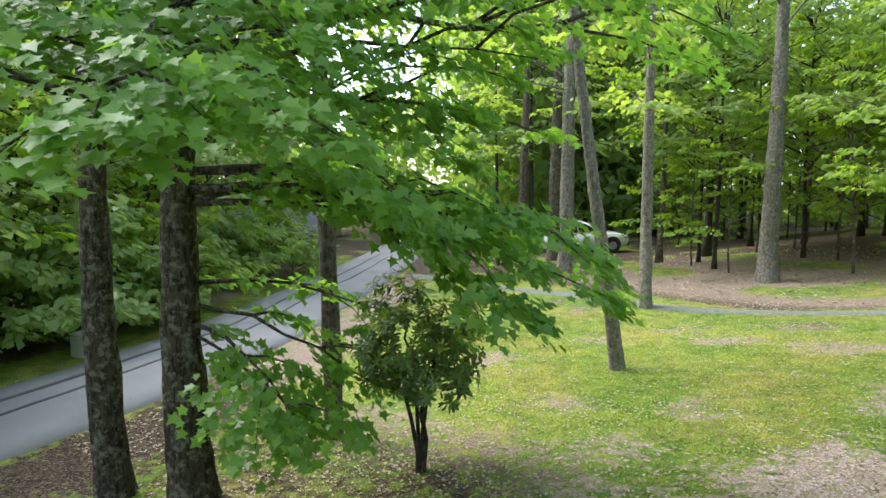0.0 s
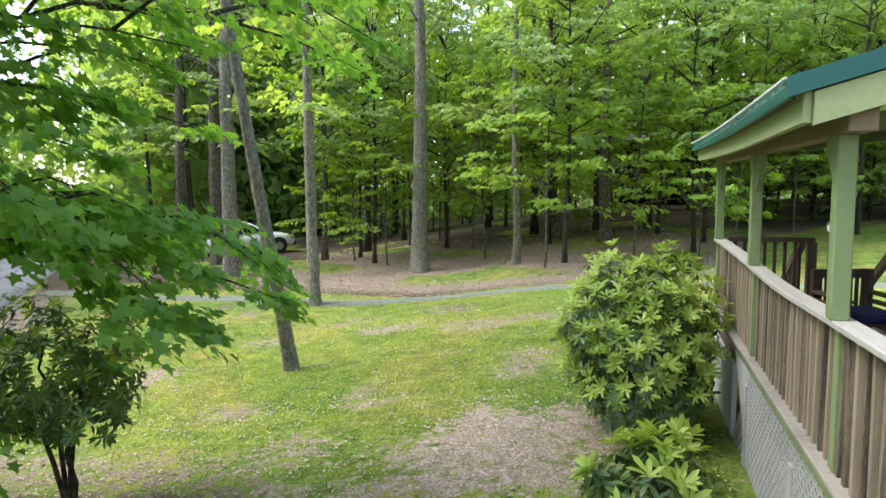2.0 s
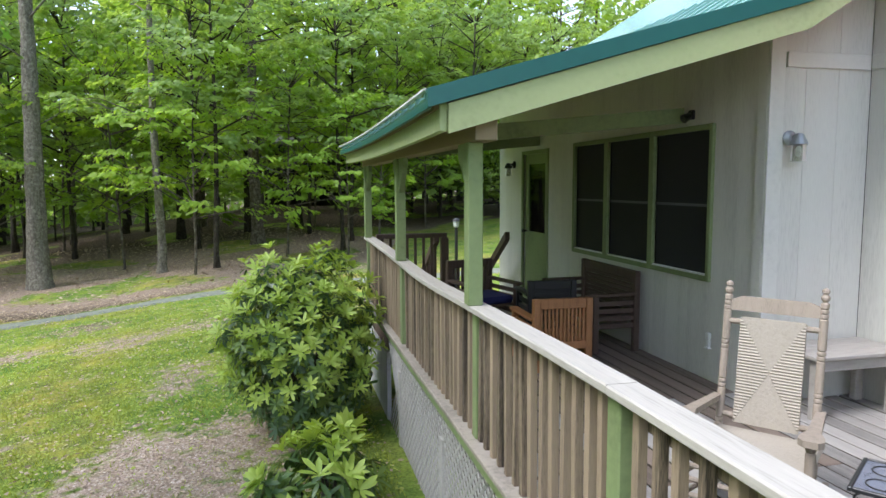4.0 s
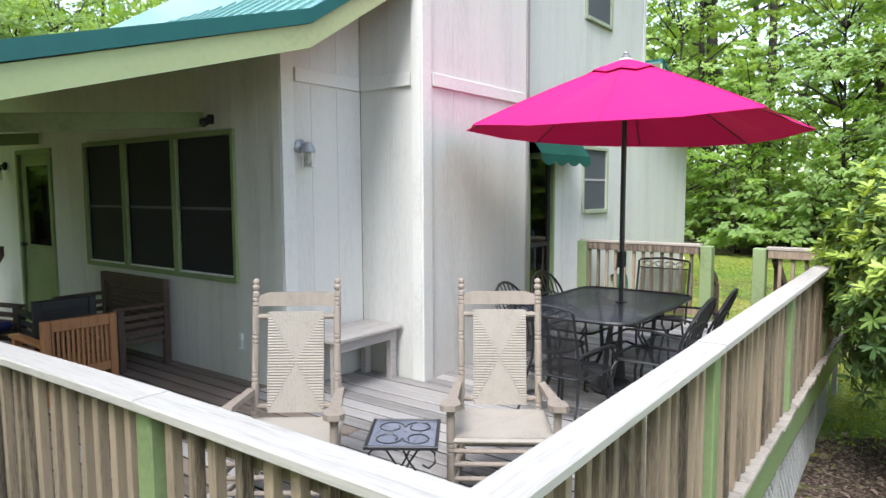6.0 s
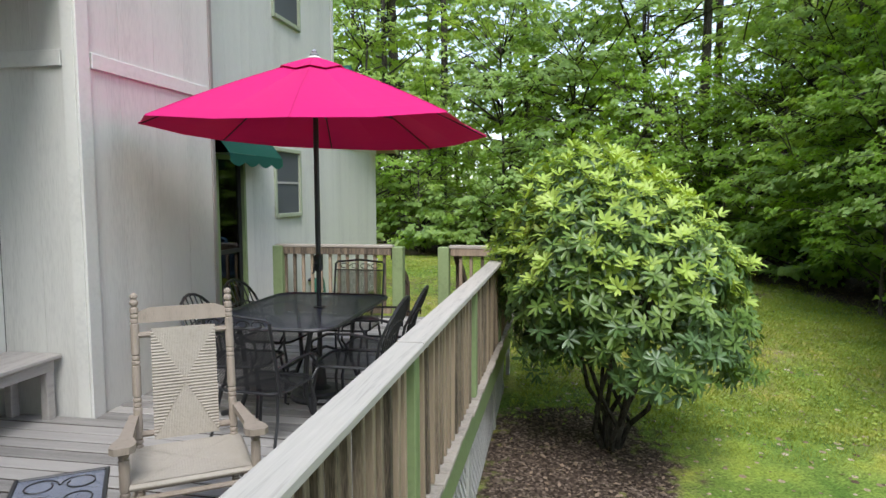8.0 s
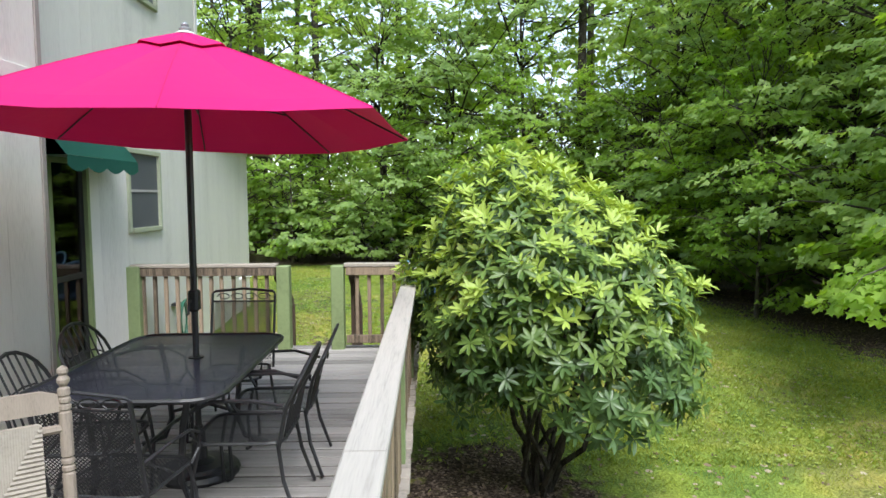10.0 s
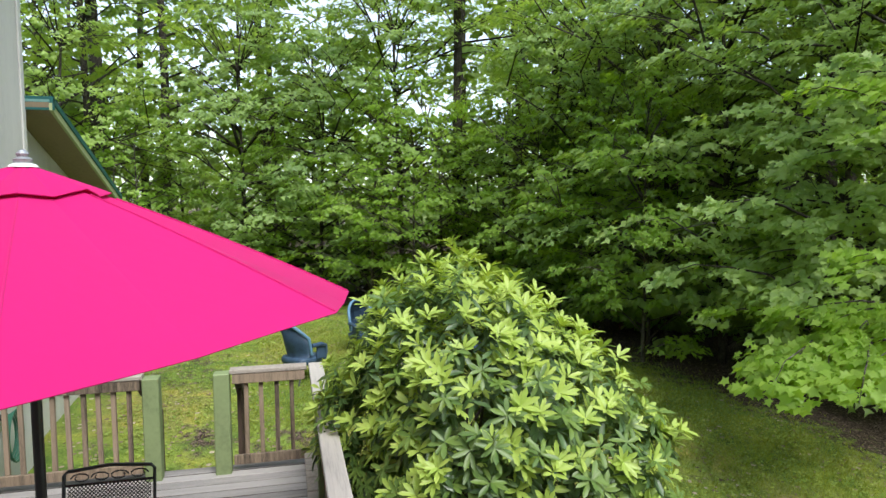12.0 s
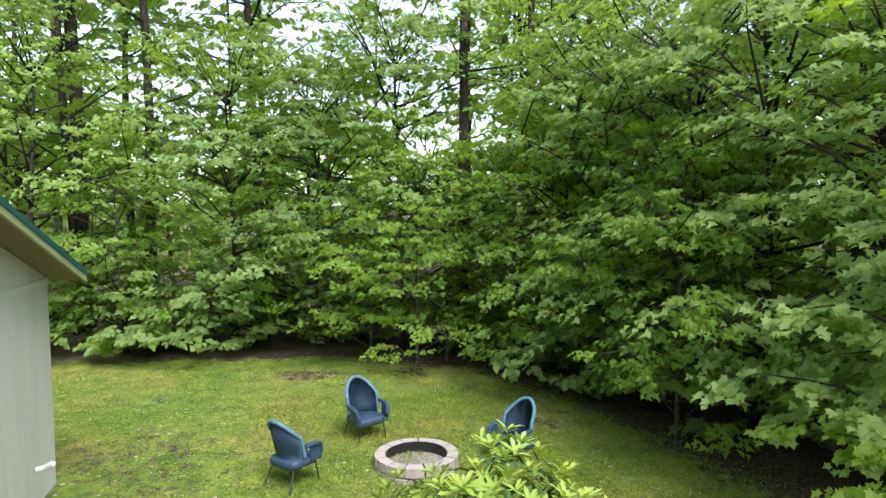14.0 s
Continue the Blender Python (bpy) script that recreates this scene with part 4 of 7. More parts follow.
for (px, py) in ((8.895, 4.025), (8.895, 3.43), (8.895, 5.66)):
    p = new("newel_post", newel_mesh)
    p.matrix_basis = pose(px, py, 0)
    tagged(p, "square sage green post at the deck steps", "post", group="newel posts")

# steps down from the deck, east
steps = empty("steps")
tagged(steps, "grey wooden steps with sloping handrails", "steps")
for i in range(2):
    part("tread", boxes((XE + 0.02 + 0.28 * i, XE + 0.30 + 0.28 * i, 3.35, 4.12, -0.20 - 0.19 * i, -0.162 - 0.19 * i), bevel=0.005), DECK, steps)
for y in (3.30, 4.14):
    bm = bmesh.new()
    prism(bm, XE + 0.01, XE + 0.65, -0.70, -0.10, -0.50, y - 0.02, y + 0.02, "x")
    part("stringer", bm, BALUSTER, steps)
    bm = bmesh.new()
    prism(bm, 9.05, 9.80, 0.30, 0.90, 0.42, y - 0.03, y + 0.03, "x")
    for v in bm.verts:
        if v.co.z < 0.35:
            v.co.z = 0.76 if v.co.x < 9.4 else 0.28
    part("handrail", bm, BROWN_WOOD, steps)
    for i in range(5):
        xx = 9.16 + i * 0.13
        zt = 0.77 - (xx - 9.05) * 0.64
        part("baluster", boxes((xx - 0.02, xx + 0.02, y - 0.02, y + 0.02, -0.14 - (xx - 9.18) * 0.62, zt), bevel=0.003), BROWN_WOOD, steps)
    part("post", boxes((9.74, 9.82, y - 0.04, y + 0.04, -0.75, 0.36), bevel=0.005), BROWN_WOOD, steps)

# porch posts, beams, brackets
porch = empty("porch")
tagged(porch, "sage green porch posts and beams", "porch")
for y in (5.55, 8.04, 10.50):
    part("post", boxes((1.548, 1.64, y - 0.046, y + 0.046, RAIL_Z + west_sag(y) + 0.001, 1.90), bevel=0.006), GREEN_PAINT, porch)
    if y < 6:
        part("post", boxes((1.596, 1.655, y - 0.035, y + 0.035, 0.112, RAIL_Z - 0.045), bevel=0.006), GREEN_PAINT, porch)
    for s in (-1, 1):
        if (s < 0 and y < 6) or (s > 0 and y > 9):
            continue
        bm = bmesh.new()
        prism(bm, min(y + s * 0.047, y + s * 0.28), max(y + s * 0.047, y + s * 0.28), 1.6, 1.90, 1.90, 1.575, 1.62, "y")
        for v in bm.verts:
            if v.co.z < 1.7:
                v.co.z = 1.58 if abs(v.co.y - y) < 0.15 else 1.82
        part("bracket", bm, GREEN_PAINT, porch)
part("beam", boxes((1.55, 1.68, 5.36, 10.68, 1.90, 2.06), bevel=0.005), SOFFIT, porch)
for y in (7.0, 10.3):
    bm = bmesh.new()
    prism(bm, 1.72, 3.92, 1.95, 2.10, 2.31, y - 0.045, y + 0.045, "x")
    for v in bm.verts:
        if abs(v.co.z - 1.95) < 1e-4:
            v.co.z = 1.97 if v.co.x < 2.5 else 2.18
    part("cross_beam", bm, GREEN_PAINT, porch)
fl = empty("flood_light", pose(3.93, 6.86, 2.24))
tagged(fl, "small dark flood light on the porch wall", "lamp")
part("mount", boxes((-0.02, 0.015, -0.03, 0.03, -0.04, 0.04), bevel=0.006), BLACK, fl)
bm = lathe(bmesh.new(), [(0.02, 0.0), (0.032, 0.03), (0.04, 0.09), (0.034, 0.092)], 12)
bmesh.ops.rotate(bm, verts=bm.verts, matrix=Matrix.Rotation(radians(-115), 3, "Y"))
part("lamp_head", bm, BLACK, fl)

# lattice skirt
skirt = empty("lattice_skirt")
tagged(skirt, "pale grey wooden lattice under the deck", "lattice")
H = 1.03
bm = bmesh.new()
prism(bm, 0, H, 0, 0.036, 0.036, 0.0, 0.008, "x")
for v in bm.verts:
    if v.co.x > 0.1:
        v.co.z += H
slat = mesh_from("slat", bm, LATTICE)
for k, dy in ((0, 0), (1, 0)):
    for i in range(54):
        s = new("slat", slat)
        s.parent = skirt
        u = 2.66 + 0.1 * i
        if k == 0:
            s.matrix_basis = pose(1.612, u, -1.07, 0, 0, 90)
        else:
            s.matrix_basis = pose(1.604, u + H, -1.07, 0, 0, -90)
    for i in range(62):
        s = new("slat", slat)
        s.parent = skirt
        u = 1.66 + 0.1 * i
        s.matrix_basis = pose(u, 2.622, -1.07) if k == 0 else pose(u + H, 2.630, -1.07, 0, 0, 180)
part("skirt_board", boxes((1.592, 1.617, 9.0, 10.70, -1.1, -0.215), bevel=0.003), PLY, skirt, "weathered grey plywood panel")
for y in (2.7, 4.6, 6.4, 8.2, 9.02):
    part("skirt_post", boxes((1.586, 1.636, y - 0.045, y + 0.045, -1.15, -0.215), bevel=0.004), LATTICE, skirt)
for x in (3.5, 5.45, 7.3, 9.0):
    part("skirt_post", boxes((x - 0.045, x + 0.045, 2.602, 2.65, -1.15, -0.215), bevel=0.004), LATTICE, skirt)


# ---- plants ----
rng = np.random.default_rng(5)
LEAF_FOLD = (np.array([(0, 0, 0), (0.5, 0.32, 0.06), (1.0, 0, -0.08), (0.5, -0.32, 0.06)]), [(0, 1, 2), (0, 2, 3)])
LEAF_LONG = (np.array([(0, 0, 0), (0.35, 0.125, 0.03), (0.75, 0.13, 0.0), (1.0, 0, -0.08), (0.75, -0.13, 0.0), (0.35, -0.125, 0.03), (0.5, 0, -0.01)]),
             [(0, 1, 6), (1, 2, 6), (2, 3, 6), (3, 4, 6), (4, 5, 6), (5, 0, 6)])
_m = [(0.0, 0.0), (-0.06, 0.42), (0.24, 0.30), (0.44, 0.62), (0.56, 0.24), (1.0, 0.0)]
_m = _m + [(x, -y) for x, y in reversed(_m[1:-1])]
LEAF_MAPLE = (np.array([(x, y, 0.10 * abs(y) - 0.10 * x * x) for x, y in _m] + [(0.4, 0, -0.03)]), [(i, (i + 1) % len(_m), len(_m)) for i in range(len(_m))])


LEAF_TRI = (np.array([(0, 0, 0), (0.22, 0.46, 0.05), (0.46, 0.17, 0.03), (1.0, 0, -0.10), (0.46, -0.17, 0.03), (0.22, -0.46, 0.05)]), [(0, 1, 2), (0, 2, 3), (0, 3, 4), (0, 4, 5)])


def leaves(name, place, way, normal, size, shape, material):
    """Many leaves as one mesh: each at its place, its tip along way, its face towards normal."""
    place, way, normal, size = (np.asarray(a, float) for a in (place, way, normal, size))
    w = way / (np.linalg.norm(way, axis=1, keepdims=True) + 1e-9)
    n = normal - (normal * w).sum(1, keepdims=True) * w
    n /= np.linalg.norm(n, axis=1, keepdims=True) + 1e-9
    s = np.cross(n, w)
    tv, tf = shape
    v = place[:, None, :] + size[:, None, None] * (tv[None, :, 0:1] * w[:, None, :] + tv[None, :, 1:2] * s[:, None, :] + tv[None, :, 2:3] * n[:, None, :])
    k, c = len(tv), len(place)
    f = (np.array(tf)[None] + (np.arange(c) * k)[:, None, None]).reshape(-1, 3)
    me = bpy.data.meshes.new(name)
    me.vertices.add(c * k)
    me.vertices.foreach_set("co", v.reshape(-1))
    me.loops.add(f.size)
    me.loops.foreach_set("vertex_index", f.reshape(-1).astype(np.int32))
    me.polygons.add(len(f))
    me.polygons.foreach_set("loop_start", np.arange(0, f.size, 3, dtype=np.int32))
    me.update(calc_edges=True)
    me.materials.append(material)
    return me


def bend(p0, p1, sag, n=7, wob=0.06):
    """Points from p0 to p1 that bow up by sag, with a little wander."""
    p0, p1 = np.array(p0, float), np.array(p1, float)
    L = np.linalg.norm(p1 - p0)
    t = np.linspace(0, 1, n)[:, None]
    pts = p0 + (p1 - p0) * t + np.array([0, 0, 1.0]) * sag * np.sin(math.pi * t)
    j = rng.normal(0, wob * L / n, pts.shape)
    j[0] = 0
    return pts + j


def spray(pts, start, twig, count, per, droop, flat=0.34):
    """Leaf places, ways and normals on flat drooping twigs to both sides of a branch."""
    d_all = np.diff(pts, axis=0)
    L = len(pts) - 1
    sv = start + (1 - start) * rng.random(count) ** 0.85
    sv[: max(1, count // 8)] = rng.uniform(0.9, 1.0, max(1, count // 8))
    i = np.minimum(L - 1, (sv * L).astype(int))
    p = pts[i] + d_all[i] * (sv * L - i)[:, None]
    d = d_all[i] / (np.linalg.norm(d_all[i], axis=1, keepdims=True) + 1e-9)
    side = np.cross(d, (0, 0, 1.0))
    side /= np.linalg.norm(side, axis=1, keepdims=True) + 1e-9
    t = d * rng.uniform(0.1, 0.9, (count, 1)) + side * (rng.choice((-1, 1), (count, 1)) * rng.uniform(0.2, 1.0, (count, 1)))
    t[:, 2] += rng.normal(0.0, 0.09, count)
    t /= np.linalg.norm(t, axis=1, keepdims=True)
    ln = twig * rng.uniform(0.45, 1.15, count) * (1.2 - 0.5 * sv)
    n = count * per
    T, LN, P = (np.repeat(v, per, axis=0) for v in (t, ln, p))
    q = rng.uniform(0.1, 1.0, n)
    S = np.cross(T, (0, 0, 1.0))
    pos = P + T * (LN * q)[:, None] + S * (rng.normal(0, 0.16, n) * LN * (0.4 + q))[:, None]
    pos[:, 2] -= droop * (q * LN) ** 2
    pos += rng.normal(0, 0.03, (n, 3))
    a = rng.uniform(-1.3, 1.3, n)[:, None]
    W = T * np.cos(a) + S * np.sin(a)
    W[:, 2] = -rng.uniform(0.0, 1.7 * flat, n)
    N = np.stack([rng.normal(0, flat, n), rng.normal(0, flat, n), np.ones(n)], 1)
    return pos, W, N


def trunk_mesh(h, r, lean, sides=6, segs=8, flare=1.6, taper=0.35, wob=0.05, rough=0.0):
    """A tapered trunk with a flared foot; rough gives it knots and furrows."""
    bm = bmesh.new()
    rings = []
    ph = rng.uniform(0, 6)
    for i in range(segs + 1):
        k = (i / segs) ** 1.25
        z = h * k
        rr = r * (1 - (1 - taper) * k) * (1 + (flare - 1) * math.exp(-z / (1.6 * r + 0.05)))
        cx = lean[0] * z + wob * math.sin(ph + z * 0.6) * min(1, z)
        cy = lean[1] * z + wob * math.cos(ph * 1.7 + z * 0.5) * min(1, z)
        ring = []
        for j in range(sides):
            a = 2 * math.pi * j / sides
            q = 1 + 0.08 * math.sin(3 * a + ph + z) + rough * (noise.noise((3 * math.cos(a), 3 * math.sin(a), z * 1.6 + ph)) + 0.7 * noise.noise((7 * math.cos(a), 7 * math.sin(a), z * 4 + ph)))
            ring.append((cx + rr * q * math.cos(a), cy + rr * q * math.sin(a), z - 0.25))
        rings.append(ring)
    ring_mesh(bm, rings)
    return bm


def tree(h, r, lean, crown, leaf, shape, bark, leafmat, label, branches=None, twig=0.8, count=9, per=9, droop=0.25, trunk_taper=0.35, fine=0, flat=0.34):
    """A tree: tapered trunk, limbs, and a crown of single leaves on flat sprays.
    crown: (lowest branch, highest, reach at the bottom, reach at the top, number of branches)."""
    t = empty("tree")
    tagged(t, label, "tree")
    tr = part("trunk", trunk_mesh(0.84 * h, r, lean, (6, 9, 18)[fine], (8, 14, 60)[fine], taper=trunk_taper, rough=(0, 0.12, 0.16)[fine]), bark, t)
    smooth(tr)
    limbs = bmesh.new()
    P, W, N = [], [], []
    todo = list(branches or [])
    if crown:
        z0, z1, r0, r1, nb = crown
        turn = rng.uniform(0, 6)
        for i in range(nb):
            k = i / max(1, nb - 1)
            z = z0 + (z1 - z0) * min(1.0, max(0.0, k + rng.normal(0, 0.08)))
            turn += 2.4 + rng.uniform(-0.9, 0.9)
            ln = (r0 + (r1 - r0) * k) * (0.8 + 0.55 * math.sin(math.pi * min(1, k * 1.1))) * rng.uniform(0.5, 1.3)
            rise = rng.uniform(-0.10, 0.45 + 0.5 * k) * ln
            zb = min(z, 0.80 * h)
            b = (lean[0] * zb, lean[1] * zb, zb - 0.25)
            rise += 0.8 * (z - zb)
            todo.append((b, (b[0] + math.cos(turn) * ln, b[1] + math.sin(turn) * ln, b[2] + rise), 0.10 * ln, None))
    for p0, p1, sag, n in todo:
        pts = bend(p0, p1, sag)
        L = np.linalg.norm(np.array(p1) - np.array(p0))
        tube(limbs, [tuple(map(float, p)) for p in (pts if fine > 1 else pts[::3])], 0.010 + 0.009 * L, 5 if fine > 1 else 3, 0.004)
        m = n or max(4, int(count * L / 2.0))
        twigs = [(pts, 0.14 if n else 0.35, twig * 0.8, max(3, m // 2))]
        nsub = 3 if L > 1.2 else 2
        for j in range(nsub):
            f = rng.uniform(0.35, 0.95)
            q = pts[min(len(pts) - 1, int(f * (len(pts) - 1)))]
            d = (pts[-1] - pts[0]) / (L + 1e-9)
            a = rng.choice((-1, 1)) * rng.uniform(0.5, 1.1)
            d = np.array([d[0] * math.cos(a) - d[1] * math.sin(a), d[0] * math.sin(a) + d[1] * math.cos(a), d[2] + rng.uniform(-0.14, 0.16)])
            e = q + d * L * rng.uniform(0.3, 0.55)
            sub = bend(q, e, 0.06 * L, 5)
            if fine:
                tube(limbs, [tuple(map(float, p)) for p in (sub if fine > 1 else sub[::2])], 0.006 + 0.004 * L, 4 if fine > 1 else 3, 0.003)
            twigs.append((sub, 0.1, twig * 0.8, max(2, int(m / 2 / nsub) + 1)))
        for tp, st, tw, k in twigs:
            a = spray(tp, st, tw, k, per, droop, flat)
            P.append(a[0])
            W.append(a[1])
            N.append(a[2])
    tb = tr.data
    limbs.from_mesh(tb)
    limbs.to_mesh(tb)
    limbs.free()
    smooth(tr)
    if P:
        P, W, N = np.concatenate(P), np.concatenate(W), np.concatenate(N)
        out = np.stack([P[:, 0] - lean[0] * P[:, 2], P[:, 1] - lean[1] * P[:, 2], np.zeros(len(P))], 1)
        out /= np.linalg.norm(out, axis=1, keepdims=True) + 1e-6
        N += out * rng.uniform(0.2, 1.5, (len(P), 1))
        W += out * 0.5 - np.array([0, 0, 0.35])
        sz = rng.uniform(0.75, 1.2, len(P)) * leaf
        cr = new("crown", leaves("crown", P, W, N, sz, shape, leafmat))
        cr.parent = t
    return t


def plant(proto, x, y, turn=None, s=1.0, dz=0.0):
    a = random.uniform(0, 360) if turn is None else turn
    m = Matrix.Translation((x, y, ground_z(x, y) + dz)) @ Euler((random.uniform(-0.03, 0.03), random.uniform(-0.03, 0.03), radians(a))).to_matrix().to_4x4()
    ob = copy_thing(proto, m)
    ob.scale = (s * random.uniform(0.92, 1.08), s * random.uniform(0.92, 1.08), s)
    return ob


def first(proto, x, y, turn=0.0, s=1.0):
    proto.matrix_basis = Matrix.Translation((x, y, ground_z(x, y))) @ Matrix.Rotation(radians(turn), 4, "Z") @ Matrix.Scale(s, 4)
    return proto


# forest kinds: tiered undergrowth trees for the wood's edge, lighter ones behind, tall trees
UNDER = [
    tree(8.5, 0.07, (0.02, 0.01), (0.8, 8.3, 2.9, 1.7, 46), 0.165, LEAF_TRI, BARK_DARK, LEAF_DARK, "young broad-leaved tree with tiered dark green foliage", twig=1.15, count=8, per=14, droop=0.22, fine=1, flat=0.36),
    tree(9.8, 0.09, (-0.03, 0.02), (1.0, 9.6, 3.1, 1.9, 48), 0.17, LEAF_TRI, BARK_DARK, LEAF_WOOD, "broad-leaved forest tree with layered green foliage", twig=1.2, count=8, per=14, droop=0.22, fine=1, flat=0.36),
    tree(6.2, 0.05, (0.04, -0.03), (0.5, 6.0, 2.2, 1.2, 32), 0.14, LEAF_TRI, BARK, LEAF_LIME, "slender sapling with bright green leaves", twig=1.0, count=9, per=12, droop=0.22, fine=1, flat=0.36),
]
BACK = [
    tree(8.5, 0.08, (0.02, 0.01), (0.8, 8.2, 2.8, 1.8, 26), 0.28, LEAF_FOLD, BARK_DARK, LEAF_DARK, "broad-leaved tree deep in the wood", twig=1.25, count=5, per=10),
    tree(7.0, 0.06, (-0.02, 0.02), (1.2, 6.8, 2.5, 1.5, 22), 0.25, LEAF_FOLD, BARK_DARK, LEAF_LIME, "light green young tree deep in the wood", twig=1.2, count=5, per=10),
]
TALL = [
    tree(19, 0.19, (0.01, 0.005), (6.0, 18.5, 3.6, 2.6, 28), 0.31, LEAF_FOLD, BARK_DARK, LEAF_DARK, "tall forest tree with a high green crown", twig=1.5, count=5, per=9),
    tree(20, 0.16, (-0.015, 0.01), (5.0, 19.5, 3.3, 2.5, 28), 0.31, LEAF_FOLD, BARK_DARK, LEAF_WOOD, "tall dark-trunked forest tree", twig=1.5, count=5, per=9),
    tree(18, 0.14, (0.02, -0.01), (4.5, 17.5, 3.3, 2.5, 28), 0.31, LEAF_FOLD, BARK, LEAF_LIME, "tall grey-barked tree with a light green crown", twig=1.4, count=5, per=9),
]
random.seed(3)
MID = tree(11, 0.09, (0.01, 0.01), (3.6, 10.8, 3.2, 1.8, 32), 0.20, LEAF_FOLD, BARK_DARK, LEAF_DARK, "young tree with layered green foliage on the bank", twig=1.0, count=9, per=11)
first(MID, -1.6, 24.0)
first(UNDER[0], 22.8, 4.0)
first(UNDER[1], 21.9, -0.5)
first(UNDER[2], 17.2, -6.0)
first(BACK[0], 27.0, 1.0)
first(BACK[1], -3.0, 31.0)
first(TALL[0], 25.5, 6.5)
first(TALL[1], 23.8, -3.0)
first(TALL[2], -12.5, 28.0)
# low growth that hides the foot of the wood
SCRUB = tree(1.7, 0.02, (0.05, 0.03), (0.25, 1.6, 1.2, 0.6, 16), 0.17, LEAF_FOLD, BARK_DARK, LEAF_DARK, "low leafy scrub at the edge of the wood", twig=0.7, count=8, per=9)
SCRUB.name = "scrub_bush"
tagged(SCRUB, category="scrub")
first(SCRUB, 23.4, 5.4)
for i in range(34):
    k = i / 33
    x, y = (25.5 - 3.0 * k / 0.55, 15.0 - 17.0 * k / 0.55) if k < 0.55 else (22.5 - 14.5 * (k - 0.55) / 0.45, -2.0 - 6.4 * (k - 0.55) / 0.45)
    plant(SCRUB, x - (1.5 if k < 0.42 else 0.3) + random.uniform(-0.3, 1.2), y + random.uniform(-0.9, 0.6), s=random.uniform(0.7, 1.35))
for i in range(34):
    y = -5.0 + 0.62 * i
    plant(SCRUB, edge_at(ROAD_L, y) - random.uniform(1.0, 4.5), y, s=random.uniform(0.8, 1.7))
# edge of the wood, east and south-east
EDGE = [(24.6, 14.5), (23.3, 11.6), (22.9, 9.0), (22.5, 6.8), (22.2, 1.8), (21.0, -2.6), (19.6, -4.4), (18.0, -5.6), (16.4, -6.0), (14.8, -6.4), (13.4, -5.2), (12.0, -7.0), (10.2, -7.8), (8.0, -8.8), (5.0, -9.5), (25.4, 17.5), (11.6, -6.2), (20.6, 0.6), (15.2, -5.2)]
for k, x, y in ((2, 20.0, -1.3), (2, 19.0, -2.7), (2, 18.4, -3.4), (1, 17.4, -4.4), (2, 16.2, -4.6)):
    plant(UNDER[k], x, y, s=0.92)
for x, y in ((13.7, -3.7), (14.9, -4.5), (19.4, -0.4), (23.0, 3.0), (24.2, 8.0)):
    plant(UNDER[2], x, y, s=random.uniform(0.75, 0.95))
for i, (x, y) in enumerate(EDGE):
    plant(UNDER[(i * 2 + i // 4) % 3 if i % 3 else 1 + i % 2], x, y, s=random.uniform(0.82, 1.05))


def wood(protos, n, xs, ys, ok, lo, hi, gaps=()):
    """n trees at random places; those whose bearing from the deck falls in a gap are left out."""
    done = 0
    while done < n:
        x, y = random.uniform(*xs), random.uniform(*ys)
        if ok(x, y):
            bearing = math.degrees(math.atan2(y - 2.6, x - 3.0))
            if any(a < bearing < b for a, b in gaps):
                for _ in range(6):
                    random.random()
                done += 1
                continue
            plant(protos[done % len(protos)], x, y, s=random.uniform(lo, hi))
            done += 1


def east_wood(x, y):
    return math.hypot(x - 3.5, (y - 2.5) * 1.15) < 46 and (x > 24.5 + 0.1 * y if y > -3 else x + 1.3 * (-y) > 28) and abs(math.degrees(math.atan2(y - 2.5, x - 3.0)) + 14) < 54


GAPS = ((20, 22.5), (-6, -1), (-17, -13))
wood(BACK, 34, (8, 36), (-26, 22), east_wood, 0.85, 1.2, GAPS)
wood([TALL[1], TALL[0]], 9, (9, 23), (-17, -8.5), lambda x, y: y < -0.35 * (x - 6) * 0.2 - 8.5, 0.8, 1.0)
wood([TALL[0], TALL[1], TALL[0], TALL[2]], 34, (10, 46), (-34, 30), east_wood, 0.8, 1.1, GAPS)


def north_wood(x, y):
    return y > 25.5 and y - 25 > (-x - 19) * 1.0 and not (abs(x + 19.0) < 4.5 and y < 37) and math.degrees(math.atan2(x, y)) < 33


wood([TALL[0], TALL[2], TALL[1]], 22, (-36, 20), (30, 62), north_wood, 0.75, 1.05)
wood([BACK[0], BACK[1], BACK[1]], 22, (-34, 18), (37, 58), north_wood, 0.8, 1.2)
wood(TALL, 10, (-14, 22), (30, 48), lambda x, y: -16 < math.degrees(math.atan2(x, y)) < 36, 0.8, 1.1)
wood(BACK, 16, (-12, 16), (36, 50), lambda x, y: -12 < math.degrees(math.atan2(x, y)) < 33, 0.9, 1.3)
SAPLING = tree(7.5, 0.045, (0.03, 0.02), (2.0, 7.3, 2.6, 1.3, 24), 0.19, LEAF_FOLD, BARK, LEAF_LIME, "slender sapling with light green layered leaves under the tall trees", twig=0.95, count=10, per=11, fine=1)
first(SAPLING, -2.2, 23.2)
for x, y, k in ((0.6, 25.0, 1.0), (2.6, 24.2, 0.8), (-4.9, 26.4, 1.1), (-8.6, 25.6, 0.8), (4.2, 27.5, 1.0), (-0.8, 30.6, 1.15), (-6.2, 30.0, 1.2), (-10.6, 27.0, 0.9), (1.9, 33.0, 1.2), (-3.2, 34.0, 1.25), (6.8, 31.0, 1.1), (-9.0, 34.0, 1.2)):
    plant(SAPLING, x, y, s=k)
